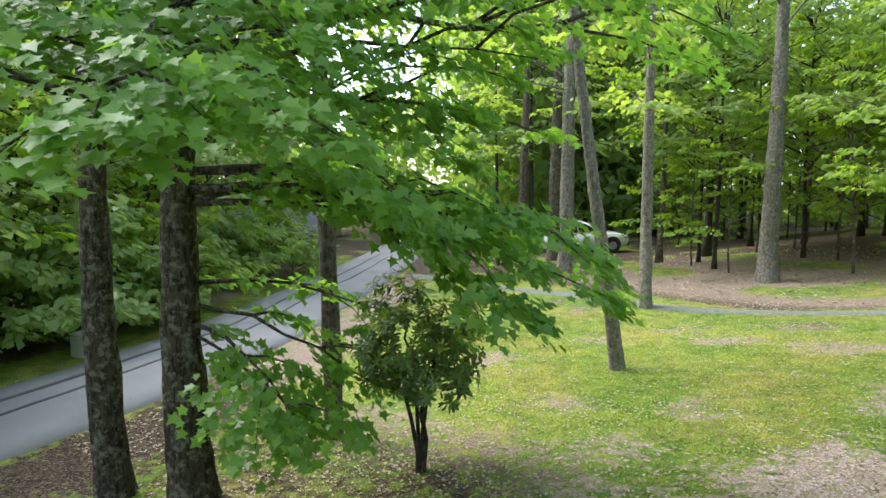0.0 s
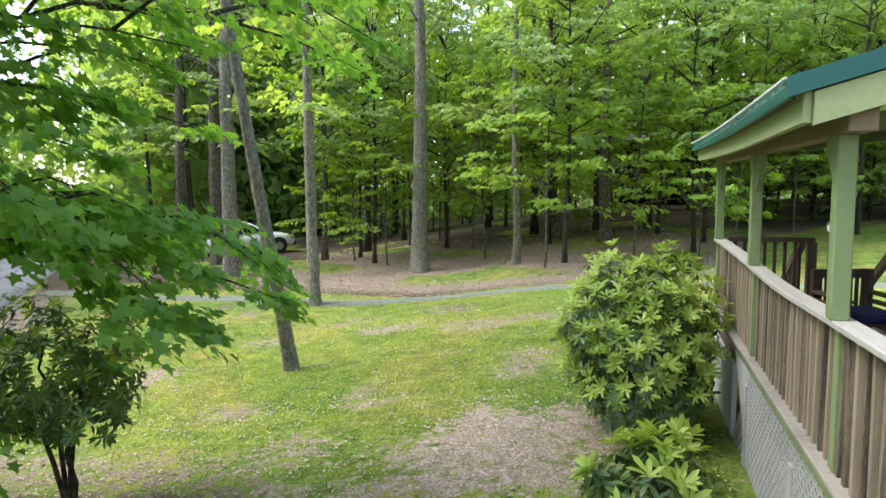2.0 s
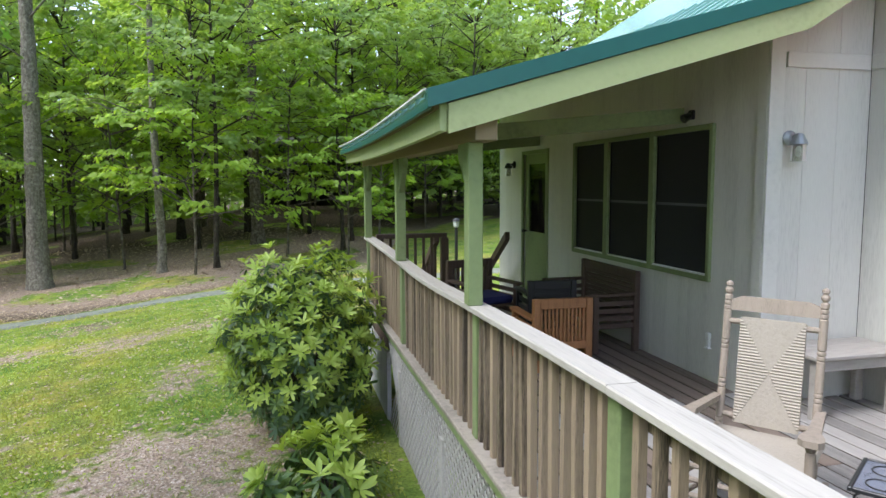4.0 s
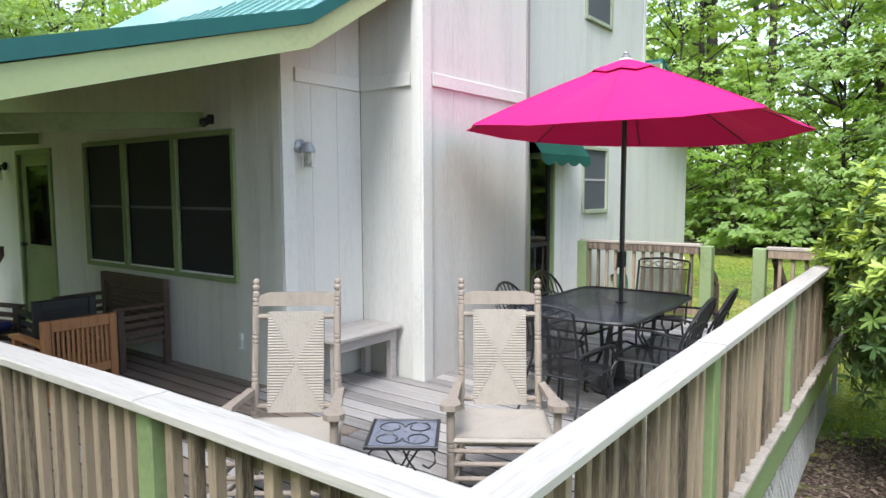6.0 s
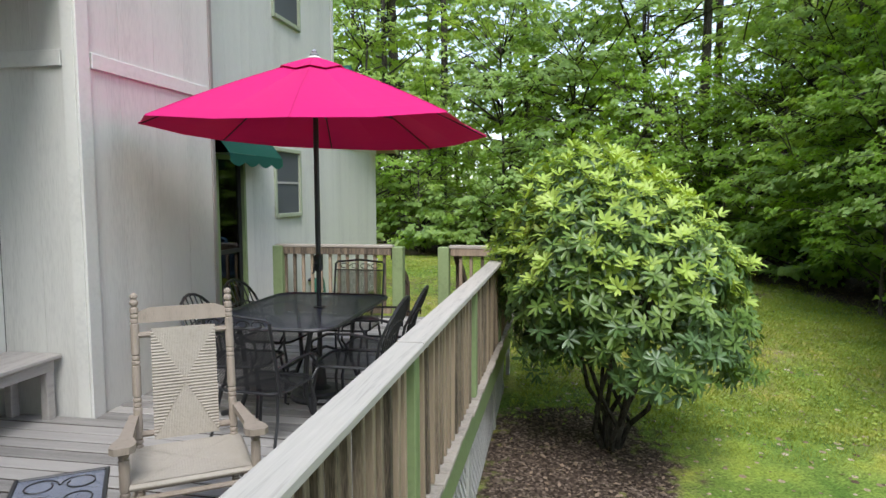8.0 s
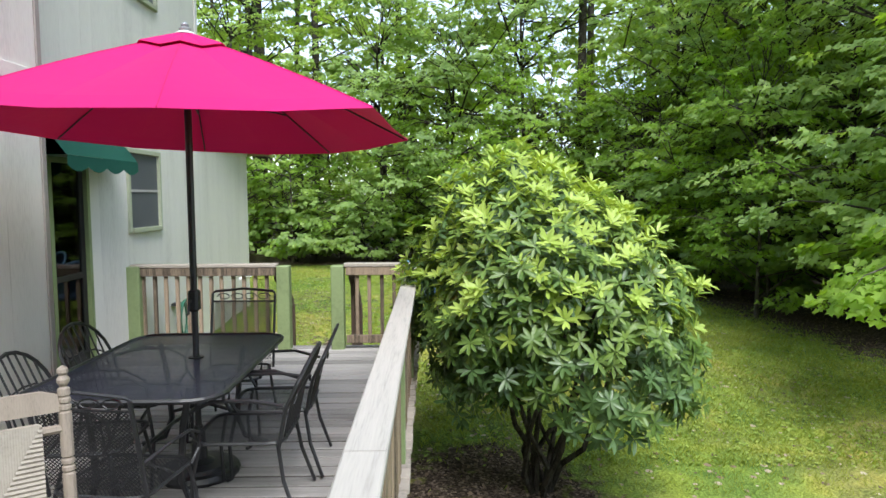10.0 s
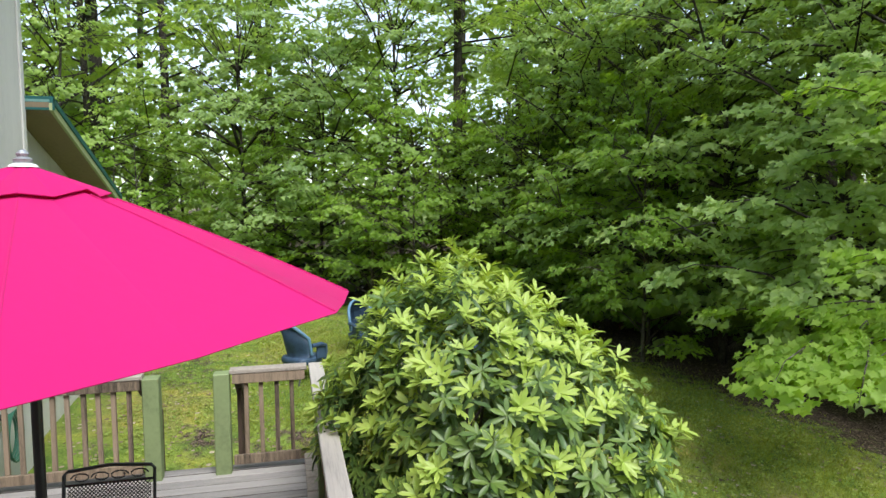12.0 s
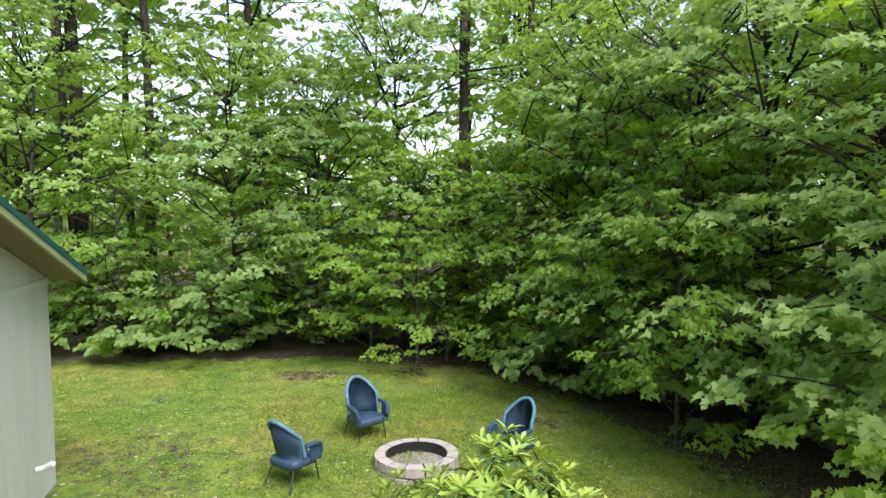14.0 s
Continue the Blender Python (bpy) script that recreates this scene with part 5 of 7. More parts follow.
for x, y in ((-7.6, 30.5), (-4.6, 32.5), (1.6, 31.0), (5.2, 29.0), (-10.2, 33.0), (8.6, 29.5), (2.6, 26.0), (-9.4, 26.2), (-11.0, 28.5), (3.2, 28.5), (-2.8, 29.5)):
    plant(MID, x, y, s=random.uniform(0.9, 1.1))
wood([TALL[0], BACK[0], TALL[1]], 14, (-32, -12), (38, 52), lambda x, y: True, 0.8, 1.05)
for i, (x, y) in enumerate(((6.4, 35.0), (8.2, 34.0), (10.2, 33.2), (12.4, 32.0), (7.4, 37.5), (9.6, 37.0), (12.0, 36.0), (14.4, 33.0))):
    plant(UNDER[i % 2], x, y, s=1.0 + 0.04 * (i % 3))
# woods beyond the road
# unseen tall trees to the south-west, placed to shade road and verge
wood([TALL[1], BACK[0], TALL[0]], 12, (-19, -7.5), (-14, -1), lambda x, y: x < edge_at(ROAD_L, y) - 1.0, 0.85, 1.05)
wood([BACK[0], UNDER[0], BACK[0], BACK[1]], 24, (-26, -12), (-4, 14), lambda x, y: 1.8 < edge_at(ROAD_L, y) - x < 8, 0.75, 1.05)
wood([BACK[0], TALL[1], BACK[0], TALL[0], BACK[1]], 24, (-40, -13), (-9, 18), lambda x, y: x < edge_at(ROAD_L, y) - 2.5, 0.8, 1.1)
wood([BACK[1], TALL[2], BACK[0], TALL[0]], 16, (-66, -24), (16, 50), lambda x, y: x < edge_at(ROAD_L, min(y, 39)) - 4 and not (abs(x + 38) < 7 and abs(y - 23) < 7), 0.8, 1.1)
# two taller trees behind the fire pit
state = random.getstate()
plant(BACK[0], 28.2, 1.9, s=1.25)
plant(TALL[0], 30.5, 3.0, s=0.95)
random.setstate(state)


# the deep wood behind everything, too far to tell its trees apart
def far_wood(name, a0, a1, r0, r1, n, h, big=1.0, keep=1.0):
    ang = np.radians(rng.uniform(a0, a1, n))
    rad = rng.uniform(r0, r1, n)
    top = h * (0.75 + 0.25 * np.sin(ang * 23) * np.sin(ang * 41 + 1))
    P = np.stack([2 + rad * np.cos(ang), 3 + rad * np.sin(ang), -1.5 + top * rng.random(n)], 1)
    W = np.stack([rng.normal(0, 1, n), rng.normal(0, 1, n), rng.normal(-0.8, 0.4, n)], 1)
    N = np.stack([rng.normal(0, 1.2, n), rng.normal(0, 1.2, n), np.ones(n)], 1)
    m = int(n * keep)
    ob = new(name, leaves(name, P[:m], W[:m], N[:m], (rng.uniform(0.45, 0.85, n) * big)[:m], LEAF_FOLD, LEAF_DARK))
    return tagged(ob, "dense green foliage of the deep wood", "woods", kind="stuff")


far_wood("far_woods", -78, 32, 46, 66, 40000, 13, keep=0.75)
far_wood("far_woods", 50, 138, 58, 82, 55000, 33, 1.2)
far_wood("far_woods", 138, 150, 62, 84, 5000, 17, 1.2)
# west rings added, largely out of view, to cut sky light on the porch
far_wood("far_woods", 116, 136, 43, 57, 11000, 33, 1.5)
far_wood("far_woods", 150, 225, 43, 57, 36000, 33, 1.5)


def bare(x, y, r, lean, h, bark, crown, label):
    t = tree(h, r, lean, crown, 0.22, LEAF_FOLD, bark, LEAF_WOOD, label, twig=1.25, count=9, per=12, fine=2)
    return first(t, x, y)


# single trees round the lawn
# trunk as seen; the unseen high crown is enlarged to shade the porch
bare(-5.12, 11.78, 0.125, (-0.105, -0.085), 14.0, BARK_PALE, (5.6, 13.6, 3.4, 2.2, 18), "leaning grey-barked tree on the lawn")
bare(-7.85, 17.96, 0.17, (-0.01, 0.0), 15, BARK_PALE, (5.0, 14, 2.2, 1.4, 9), "straight pale grey tree beside the drive")
bare(-6.83, 24.28, 0.30, (0.005, 0.0), 17, BARK_PALE, (5.0, 16, 2.8, 1.6, 12), "thick pale-barked tree on the leafy bank")
bare(-3.40, 24.64, 0.14, (0.0, 0.0), 16, BARK_PALE, (5.0, 15, 2.4, 1.4, 11), "thin mottled grey tree on the leafy bank")
bare(-0.52, 28.88, 0.24, (0.0, 0.0), 17, BARK, (4.8, 16, 3.0, 1.8, 16), "brown-barked tree on the leafy bank")
bare(-3.66, 37.99, 0.28, (0.0, 0.0), 17, BARK, (5.5, 16, 3.0, 1.8, 14), "brown-barked tree further up the bank")
bare(-13.6, 22.6, 0.30, (0.01, 0.0), 17, BARK_PALE, (4.8, 16, 3.2, 1.8, 14), "pale grey tree near the road")
bare(-16.8, 26.4, 0.30, (0.0, 0.0), 17, BARK, (4.8, 16, 3.2, 1.8, 12), "brown tree near the parked car")
bare(-17.8, 25.2, 0.22, (0.03, 0.0), 17, BARK, (4.8, 16, 3.2, 1.8, 12), "brown tree near the parked car")
bare(16.3, -10.2, 0.28, (0.01, 0.0), 18, BARK_DARK, (5.5, 17, 3.4, 2.4, 14), "thick dark-trunked tree in the wood")
bare(20.6, -1.9, 0.17, (0.004, 0.0), 17, BARK_DARK, (9.0, 16, 2.4, 1.8, 8), "dark straight trunk at the edge of the wood")
bare(27.0, 8.9, 0.30, (0.01, 0.0), 18, BARK_DARK, (8.5, 17, 3.4, 2.4, 12), "thick dark-trunked tree behind the house")
# big crown added overhead, out of view, to keep sun off the porch
bare(-6.3, 6.53, 0.125, (-0.015, 0.0), 18, BARK, (8.0, 17.5, 3.8, 2.6, 24), "slim brown tree beside the road verge")

# a maple at the south edge, its lowest branches over the grass
S = lambda p1, z, sag, n: ((0, 0, z), (p1[0] - 10.4, p1[1] + 6.2, p1[2] - ground_z(10.4, -6.2)), sag, n)
SOUTH = [S((9.2, -2.75, 1.35), 2.0, 0.35, 50), S((9.3, -2.9, 2.1), 2.6, 0.3, 50), S((9.2, -3.1, 2.95), 3.4, 0.3, 46), S((10.6, -2.8, 0.75), 1.6, 0.3, 50), S((9.6, -3.0, 1.2), 2.0, 0.3, 44), S((9.0, -3.0, 1.9), 2.6, 0.3, 44),
         S((11.4, -3.6, 1.4), 2.2, 0.25, 40), S((8.6, -3.2, 3.9), 4.4, 0.3, 44), S((9.8, -3.2, 3.2), 3.7, 0.3, 44), S((7.6, -3.6, 3.4), 3.9, 0.3, 40), S((9.0, -3.4, 5.2), 5.4, 0.3, 40), S((10.8, -3.4, 4.6), 4.8, 0.3, 36)]
south = tree(11, 0.15, (0.0, 0.01), (4.0, 10.5, 2.6, 1.8, 6), 0.105, LEAF_MAPLE, BARK_DARK, LEAF_WOOD, "maple at the edge of the lawn with low spreading branches", branches=SOUTH, twig=0.72, count=9, per=12, droop=0.25, fine=2, flat=0.45)
first(south, 10.4, -6.2)
S = lambda p1, z, sag, n: ((0, 0, z), (p1[0] - 8.4, p1[1] + 5.0, p1[2] - ground_z(8.4, -5.0)), sag, n)
NEAR = [S((8.7, -2.05, 0.55), 1.6, 0.35, 56), S((8.1, -2.15, 0.62), 1.7, 0.35, 50), S((9.2, -2.4, 0.6), 1.6, 0.3, 46), S((7.7, -2.5, 0.9), 1.9, 0.3, 36), S((7.2, -2.8, 1.5), 2.3, 0.3, 26), S((8.0, -3.0, 3.2), 3.6, 0.3, 30)]
near = tree(7, 0.10, (-0.01, 0.0), (3.8, 6.5, 1.6, 1.0, 3), 0.11, LEAF_MAPLE, BARK_LICHEN, LEAF_LIME, "young maple south of the deck with low bright branches", branches=NEAR, twig=0.62, count=9, per=12, droop=0.25, fine=2, flat=0.4)
first(near, 8.4, -5.0)

# the big maple whose branches hang over the lawn
rng = np.random.default_rng(21)
gz = ground_z(-5.75, 4.4)
B = lambda p1, z, sag, n: ((0, 0, z - gz), (p1[0] + 5.75, p1[1] - 4.4, p1[2] - gz), sag, int(n * 1.05))
MAPLE = [B((-2.35, 6.75, 0.66), 1.6, 0.35, 100), B((-2.85, 6.35, 0.50), 1.5, 0.35, 84), B((-3.3, 6.5, 1.1), 1.8, 0.3, 70), B((-2.7, 2.6, 1.9), 2.6, 0.3, 40), B((-2.8, 2.3, 1.75), 2.3, 0.25, 34), B((-2.8, 3.1, 2.1), 2.7, 0.3, 36), B((-2.7, 2.9, 2.35), 2.9, 0.3, 36), B((-2.6, 4.6, 1.6), 2.2, 0.3, 44), B((-4.0, 4.7, -0.5), 0.3, 0.2, 36), B((-3.0, 5.6, 2.2), 2.3, 0.2, 40), B((-2.0, 6.8, 3.2), 2.8, 0.25, 42), B((-3.0, 2.9, 1.9), 2.2, 0.2, 34),
         B((-2.4, 4.2, 3.3), 3.0, 0.3, 38), B((-4.2, 5.7, -0.35), 0.5, 0.15, 24), B((-3.6, 2.2, 3.0), 3.0, 0.2, 34), B((-4.9, 6.3, 0.25), 0.7, 0.15, 18),
         B((-2.6, 9.2, 3.0), 3.2, 0.3, 46), B((-1.2, 7.8, 4.2), 3.8, 0.3, 46), B((-3.5, 6.2, 1.2), 1.8, 0.2, 34), B((-5.0, 2.2, 3.6), 3.4, 0.2, 30),
         B((-6.6, 1.5, 2.6), 2.6, 0.2, 26), B((-4.2, 8.4, 4.0), 4.0, 0.2, 36), B((-1.2, 5.0, 4.6), 4.2, 0.3, 40), B((-4.6, 3.2, 2.6), 2.6, 0.15, 24),
         B((-7.6, 6.0, 3.2), 3.0, 0.2, 30), B((-3.6, 7.6, 2.2), 2.4, 0.25, 36),
         B((-3.5, 6.2, 1.85), 2.1, 0.3, 40), B((-2.7, 6.2, 2.7), 2.6, 0.3, 40), B((-3.9, 6.2, 1.3), 1.5, 0.25, 30), B((-2.3, 8.2, 3.7), 3.4, 0.3, 40), B((-3.2, 4.4, 2.9), 2.6, 0.25, 36), B((-2.2, 3.2, 3.0), 2.9, 0.3, 36),
         B((-3.9, 1.7, 2.3), 2.3, 0.2, 30), B((-4.3, 5.4, 3.4), 3.2, 0.2, 30), B((-4.6, 4.9, -0.5), 0.2, 0.1, 22), B((-3.6, 5.2, 3.9), 3.6, 0.2, 34), B((-3.25, 6.75, 0.92), 1.65, 0.25, 36)]
maple = tree(12, 0.21, (-0.02, 0.01), (6.5, 11.5, 3.0, 1.6, 5), 0.10, LEAF_MAPLE, BARK_LICHEN, LEAF, "big maple with branches hanging over the lawn", branches=MAPLE, twig=0.72, count=14, per=13, droop=0.3, fine=2, flat=0.45)
first(maple, -5.75, 4.4)
bare(-6.55, 3.9, 0.17, (-0.015, 0.0), 13, BARK_LICHEN, (5.5, 12, 2.6, 1.4, 5), "dark rough-barked tree beside the maple")


def rhododendron(seed, rx, ry, z0, z1, rosettes, leaf, stems, label, top_bias=0.5, lump=0.16, shear=(0.0, 0.0), slim=False, fresh_from=0.15):
    """A rounded evergreen bush: whorls of long leaves over a lumpy dome, on bare crooked stems."""
    rng = np.random.default_rng(seed)
    t = empty("rhododendron_bush")
    tagged(t, label, "bush")
    zc, rz = z0 + (z1 - z0) * 0.42, (z1 - z0) * 0.58
    sets = {"a": ([], [], [], []), "b": ([], [], [], []), "c": ([], [], [], [])}
    ph = rng.uniform(0, 6, 6)
    for i in range(rosettes):
        u = rng.uniform(-0.72, 1.0)
        a = rng.uniform(0, 2 * math.pi)
        c = math.sqrt(max(0, 1 - u * u))
        d = np.array([c * math.cos(a), c * math.sin(a), u])
        k = 1 + lump * math.sin(2 * a + ph[0] + 2 * u) + lump * 0.7 * math.sin(5 * a + ph[1] - 4 * u) + rng.uniform(-0.16, 0.05)
        shell = 1.0 if rng.random() < 0.8 else rng.uniform(0.6, 0.9)
        p = np.array([d[0] * rx, d[1] * ry, d[2] * rz]) * k * shell + np.array([0, 0, zc])
        p[0] += shear[0] * (p[2] - zc)
        p[1] += shear[1] * (p[2] - zc)
        if p[2] < z0:
            p[2] = z0 + rng.uniform(0, 0.25)
        axis_ = d * 0.75 + np.array([0, 0, 0.55]) + rng.normal(0, 0.22, 3)
        axis_ /= np.linalg.norm(axis_)
        e1 = np.cross(axis_, (0.3, 0.5, 0.81))
        e1 /= np.linalg.norm(e1)
        e2 = np.cross(axis_, e1)
        n = rng.integers(7, 11)
        fresh = u > fresh_from and rng.random() < top_bias * (0.35 + 0.65 * max(u, 0.3))
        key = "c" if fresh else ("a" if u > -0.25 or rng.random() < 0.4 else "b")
        a0 = rng.uniform(0, 6)
        for j in range(n):
            b = a0 + 2 * math.pi * j / n + rng.normal(0, 0.15)
            lift = rng.uniform(0.35, 0.9) if fresh else rng.uniform(-0.25, 0.45)
            w = (math.cos(b) * e1 + math.sin(b) * e2) + axis_ * lift
            S = sets[key]
            S[0].append(p + axis_ * rng.uniform(-0.02, 0.02))
            S[1].append(w)
            S[2].append(axis_ - w * 0.3)
            S[3].append(leaf * rng.uniform(0.75, 1.15))
        # leaves tucked under each whorl take the darker material
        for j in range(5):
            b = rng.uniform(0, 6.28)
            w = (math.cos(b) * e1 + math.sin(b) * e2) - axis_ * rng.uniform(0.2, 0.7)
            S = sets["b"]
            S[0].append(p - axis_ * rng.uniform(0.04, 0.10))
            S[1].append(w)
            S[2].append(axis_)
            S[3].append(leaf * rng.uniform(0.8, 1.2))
    for (key, S), (nm, m, lab) in zip(sets.items(), (("foliage", RHODO, ""), ("old_foliage", RHODO_DARK, "darker leaves low down and under the whorls"), ("fresh_foliage", RHODO_TIP, "fresh yellow-green leaves"))):
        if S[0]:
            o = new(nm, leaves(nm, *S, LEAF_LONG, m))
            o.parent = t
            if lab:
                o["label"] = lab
    for i in range(stems):
        bm = bmesh.new()
        a = 2 * math.pi * i / stems + rng.uniform(-0.3, 0.3)
        q = rng.uniform(0.15, 0.5) if slim else rng.uniform(0.25, 0.75)
        tube(bm, bend((0.04 * math.cos(a), 0.04 * math.sin(a), -0.1), (q * rx * math.cos(a), q * ry * math.sin(a), zc + rng.uniform(-0.1, 0.5) * rz), 0.25 if slim else 0.0, 7, 0.25), 0.03, 5, 0.010)
        part("stem", bm, BARK_DARK, t)
    return t


rng = np.random.default_rng(8)
b1 = rhododendron(3, 1.24, 1.14, 0.84, 2.80, 1750, 0.105, 11, "large rounded rhododendron beside the deck railing", top_bias=0.95, lump=0.12, shear=(0.30, 0.14), fresh_from=-0.1)
first(b1, 7.08, 1.47)
b2 = rhododendron(4, 0.84, 0.94, 0.15, 1.92, 760, 0.118, 6, "rhododendron beside the lattice under the porch", top_bias=1.5, lump=0.1, fresh_from=-0.35)
first(b2, 0.66, 9.1)
b3 = rhododendron(5, 0.50, 0.62, 0.10, 0.72, 80, 0.16, 4, "low rhododendron sprouting beside the deck", top_bias=1.5)
first(b3, 0.72, 6.9)
b4 = rhododendron(6, 0.78, 0.78, 0.92, 2.14, 300, 0.105, 4, "small tree-shaped rhododendron on the lawn", top_bias=0.5, slim=True)
first(b4, -4.42, 6.35)


# ---- things on the deck ----
# patio umbrella
umb = empty("patio_umbrella", pose(5.585, 3.815, 0.0))
tagged(umb, "open magenta patio umbrella standing through the table", "umbrella")
UR, UTOP = 1.325, 2.625
UTURN = 0.26
TIP = (2.04, 2.085, 2.135, 2.085, 2.035, 2.115, 2.045, 2.015)


def hem_z(a):
    """The hem's height: the eight ribs droop unevenly."""
    q = ((a - UTURN) / (math.pi / 4)) % 8.0
    i, f = int(q) % 8, q - int(q)
    return TIP[i] * (1 - f) + TIP[(i + 1) % 8] * f


def umb_pt(a, k):
    """A point of the canopy: k 0 at the crown, 1 at the hem; ribs stand out, cloth sags between."""
    seg = math.pi / 4
    f = abs(((a - UTURN) / seg) % 1.0 - 0.5) * 2
    rad = UR * k * (math.cos(seg / 2) / math.cos((((a - UTURN) % seg) - seg / 2)))
    z = UTOP - (UTOP - hem_z(a)) * (0.84 * k + 0.16 * k * k) - 0.03 * (1 - f) * k * (1 - k) * 4 - (0.015 * (1 - f) if k > 0.99 else 0)
    return Vector((rad * math.cos(a), rad * math.sin(a), z))


def canopy(k0, k1, lift, nk):
    bm = bmesh.new()
    na = 64
    rows = [[bm.verts.new(umb_pt(2 * math.pi * i / na + UTURN, k0 + (k1 - k0) * j / nk) + Vector((0, 0, lift))) for i in range(na)] for j in range(nk + 1)]
    for r, s in zip(rows, rows[1:]):
        for i in range(na):
            bm.faces.new((r[i], r[(i + 1) % na], s[(i + 1) % na], s[i]))
    bmesh.ops.recalc_face_normals(bm, faces=bm.faces)
    return bm


bm = canopy(0.10, 1.0, 0.0, 9)
bmesh.ops.solidify(bm, geom=bm.faces, thickness=0.003)
cn = part("canopy", bm, MAGENTA, umb)
bm = canopy(0.02, 0.23, 0.020, 4)
bmesh.ops.solidify(bm, geom=bm.faces, thickness=0.003)
part("vent", bm, MAGENTA, cn)
part("pole", lathe(bmesh.new(), [(0.019, 0.05), (0.019, 1.2), (0.021, 1.2), (0.021, 2.60)], 12), IRON, umb)
part("finial", lathe(bmesh.new(), [(0.012, 2.62), (0.032, 2.642), (0.036, 2.658), (0.020, 2.668), (0.024, 2.68), (0.014, 2.692), (0.004, 2.697)], 12), ALU, umb, "grey finial")
part("collar", lathe(bmesh.new(), [(0.055, 2.628), (0.046, 2.638), (0.03, 2.644)], 14), WHITE, umb, "white crown collar")
part("hub", lathe(bmesh.new(), [(0.03, 2.25), (0.042, 2.27), (0.042, 2.31), (0.03, 2.33)], 10), BLACK, umb)
part("crank_box", boxes((-0.036, 0.036, -0.03, 0.03, 1.0, 1.13), bevel=0.012), BLACK, umb)
bm = tube(bmesh.new(), [(-0.05, 0, 1.07), (-0.09, 0, 1.07), (-0.10, 0, 1.0), (-0.13, 0, 1.0)], 0.007, 6)
part("crank_handle", bm, BLACK, umb)
part("base", lathe(bmesh.new(), [(0.235, 0.0), (0.24, 0.02), (0.225, 0.045), (0.19, 0.05), (0.17, 0.07), (0.09, 0.075), (0.05, 0.10), (0.035, 0.26), (0.024, 0.30)], 24), IRON, umb, "round black cast base")
for i in range(8):
    a = UTURN + i * math.pi / 4
    part("seam", tube(bmesh.new(), [umb_pt(a, k) + Vector((0, 0, 0.002)) for k in (0.24, 0.4, 0.55, 0.7, 0.85, 0.995)], 0.0035, 5), MAGENTA, cn)
    rib = part("rib", tube(bmesh.new(), [umb_pt(a, k) + Vector((0, 0, -0.010)) for k in (0.03, 0.3, 0.6, 0.98)], 0.005, 5), BLACK, umb)
    part("strut", tube(bmesh.new(), [(0.045 * math.cos(a), 0.045 * math.sin(a), 2.29), umb_pt(a, 0.62) + Vector((0, 0, -0.02))], 0.006, 5), BLACK, rib)


def round_rect(w, d, r, n=5):
    pts = []
    for cx, cy, a0 in ((w / 2 - r, d / 2 - r, 0), (-w / 2 + r, d / 2 - r, 90), (-w / 2 + r, -d / 2 + r, 180), (w / 2 - r, -d / 2 + r, 270)):
        for i in range(n + 1):
            a = radians(a0 + 90 * i / n)
            pts.append((cx + r * math.cos(a), cy + r * math.sin(a)))
    return pts


def mesh_panel(bm, w, d, step, t, to, round_r=0.0):
    """Expanded metal: crossing diagonal wires inside a w by d panel; to(u, v) gives the place."""
    n = int((w + d) / step)
    for s in (1, -1):
        for i in range(1, n):
            c = -d / 2 - w / 2 + i * step
            lo, hi = max(-w / 2, c - d / 2 if s > 0 else c - d / 2), min(w / 2, c + d / 2)
            if hi - lo < 0.01:
                continue
            if round_r:
                def inside(u):
                    dx, dy = abs(u) - (w / 2 - round_r), abs(c - u) - (d / 2 - round_r)
                    return dx <= 0 or dy <= 0 or dx * dx + dy * dy <= round_r ** 2
                while lo < hi and not inside(lo):
                    lo += 0.006
                while lo < hi and not inside(hi):
                    hi -= 0.006
                if hi - lo < 0.01:
                    continue
            p, q = (lo, s * (c - lo)), (hi, s * (c - hi))
            ca, cb = Vector(to(*p)), Vector(to(*q))
            dr = (cb - ca).normalized()
            up = (Vector(to(0.01, 0)) - Vector(to(0, 0))).cross(Vector(to(0, 0.01)) - Vector(to(0, 0))).normalized()
            ca, cb = ca + up * 0.0008 * s, cb + up * 0.0008 * s
            sd = dr.cross(up) * t
            vs = [bm.verts.new(v) for v in (ca + sd, ca - sd, cb - sd, cb + sd)]
            bm.faces.new(vs)
    return bm


# patio table
table = empty("patio_table", pose(5.52, 3.93, 0))
tagged(table, "long black wrought-iron patio table with rounded corners", "table")
part("tabletop", mesh_panel(bmesh.new(), 1.54, 1.0, 0.018, 0.0043, lambda u, v: (u, v, 0.710), 0.16), IRON_MESH, table, "dark expanded-metal mesh")["kind"] = "stuff"
bm = bmesh.new()
tube(bm, [(x, y, 0.708) for x, y in round_rect(1.55, 1.01, 0.165)] + [(0.775, 0.34, 0.708)], 0.014, 6)
part("table_rim", bm, IRON, table)
part("pole_ring", lathe(bmesh.new(), [(0.03, 0.717), (0.045, 0.717), (0.045, 0.724), (0.03, 0.724)], 14, (0.065, -0.115, 0)), BLACK, table)
for sx in (-1, 1):
    for sy in (-1, 1):
        part("leg", tube(bmesh.new(), [(sx * 0.5, sy * 0.28, 0.70), (sx * 0.5, sy * 0.24, 0.5), (sx * 0.5, sy * 0.22, 0.2), (sx * 0.5, sy * 0.27, 0.07), (sx * 0.5, sy * 0.42, 0.018)], 0.019, 7), IRON, table)
    part("crossbar", tube(bmesh.new(), [(sx * 0.5, -0.22, 0.24), (sx * 0.5, 0, 0.30), (sx * 0.5, 0.22, 0.24)], 0.012, 6), IRON, table)
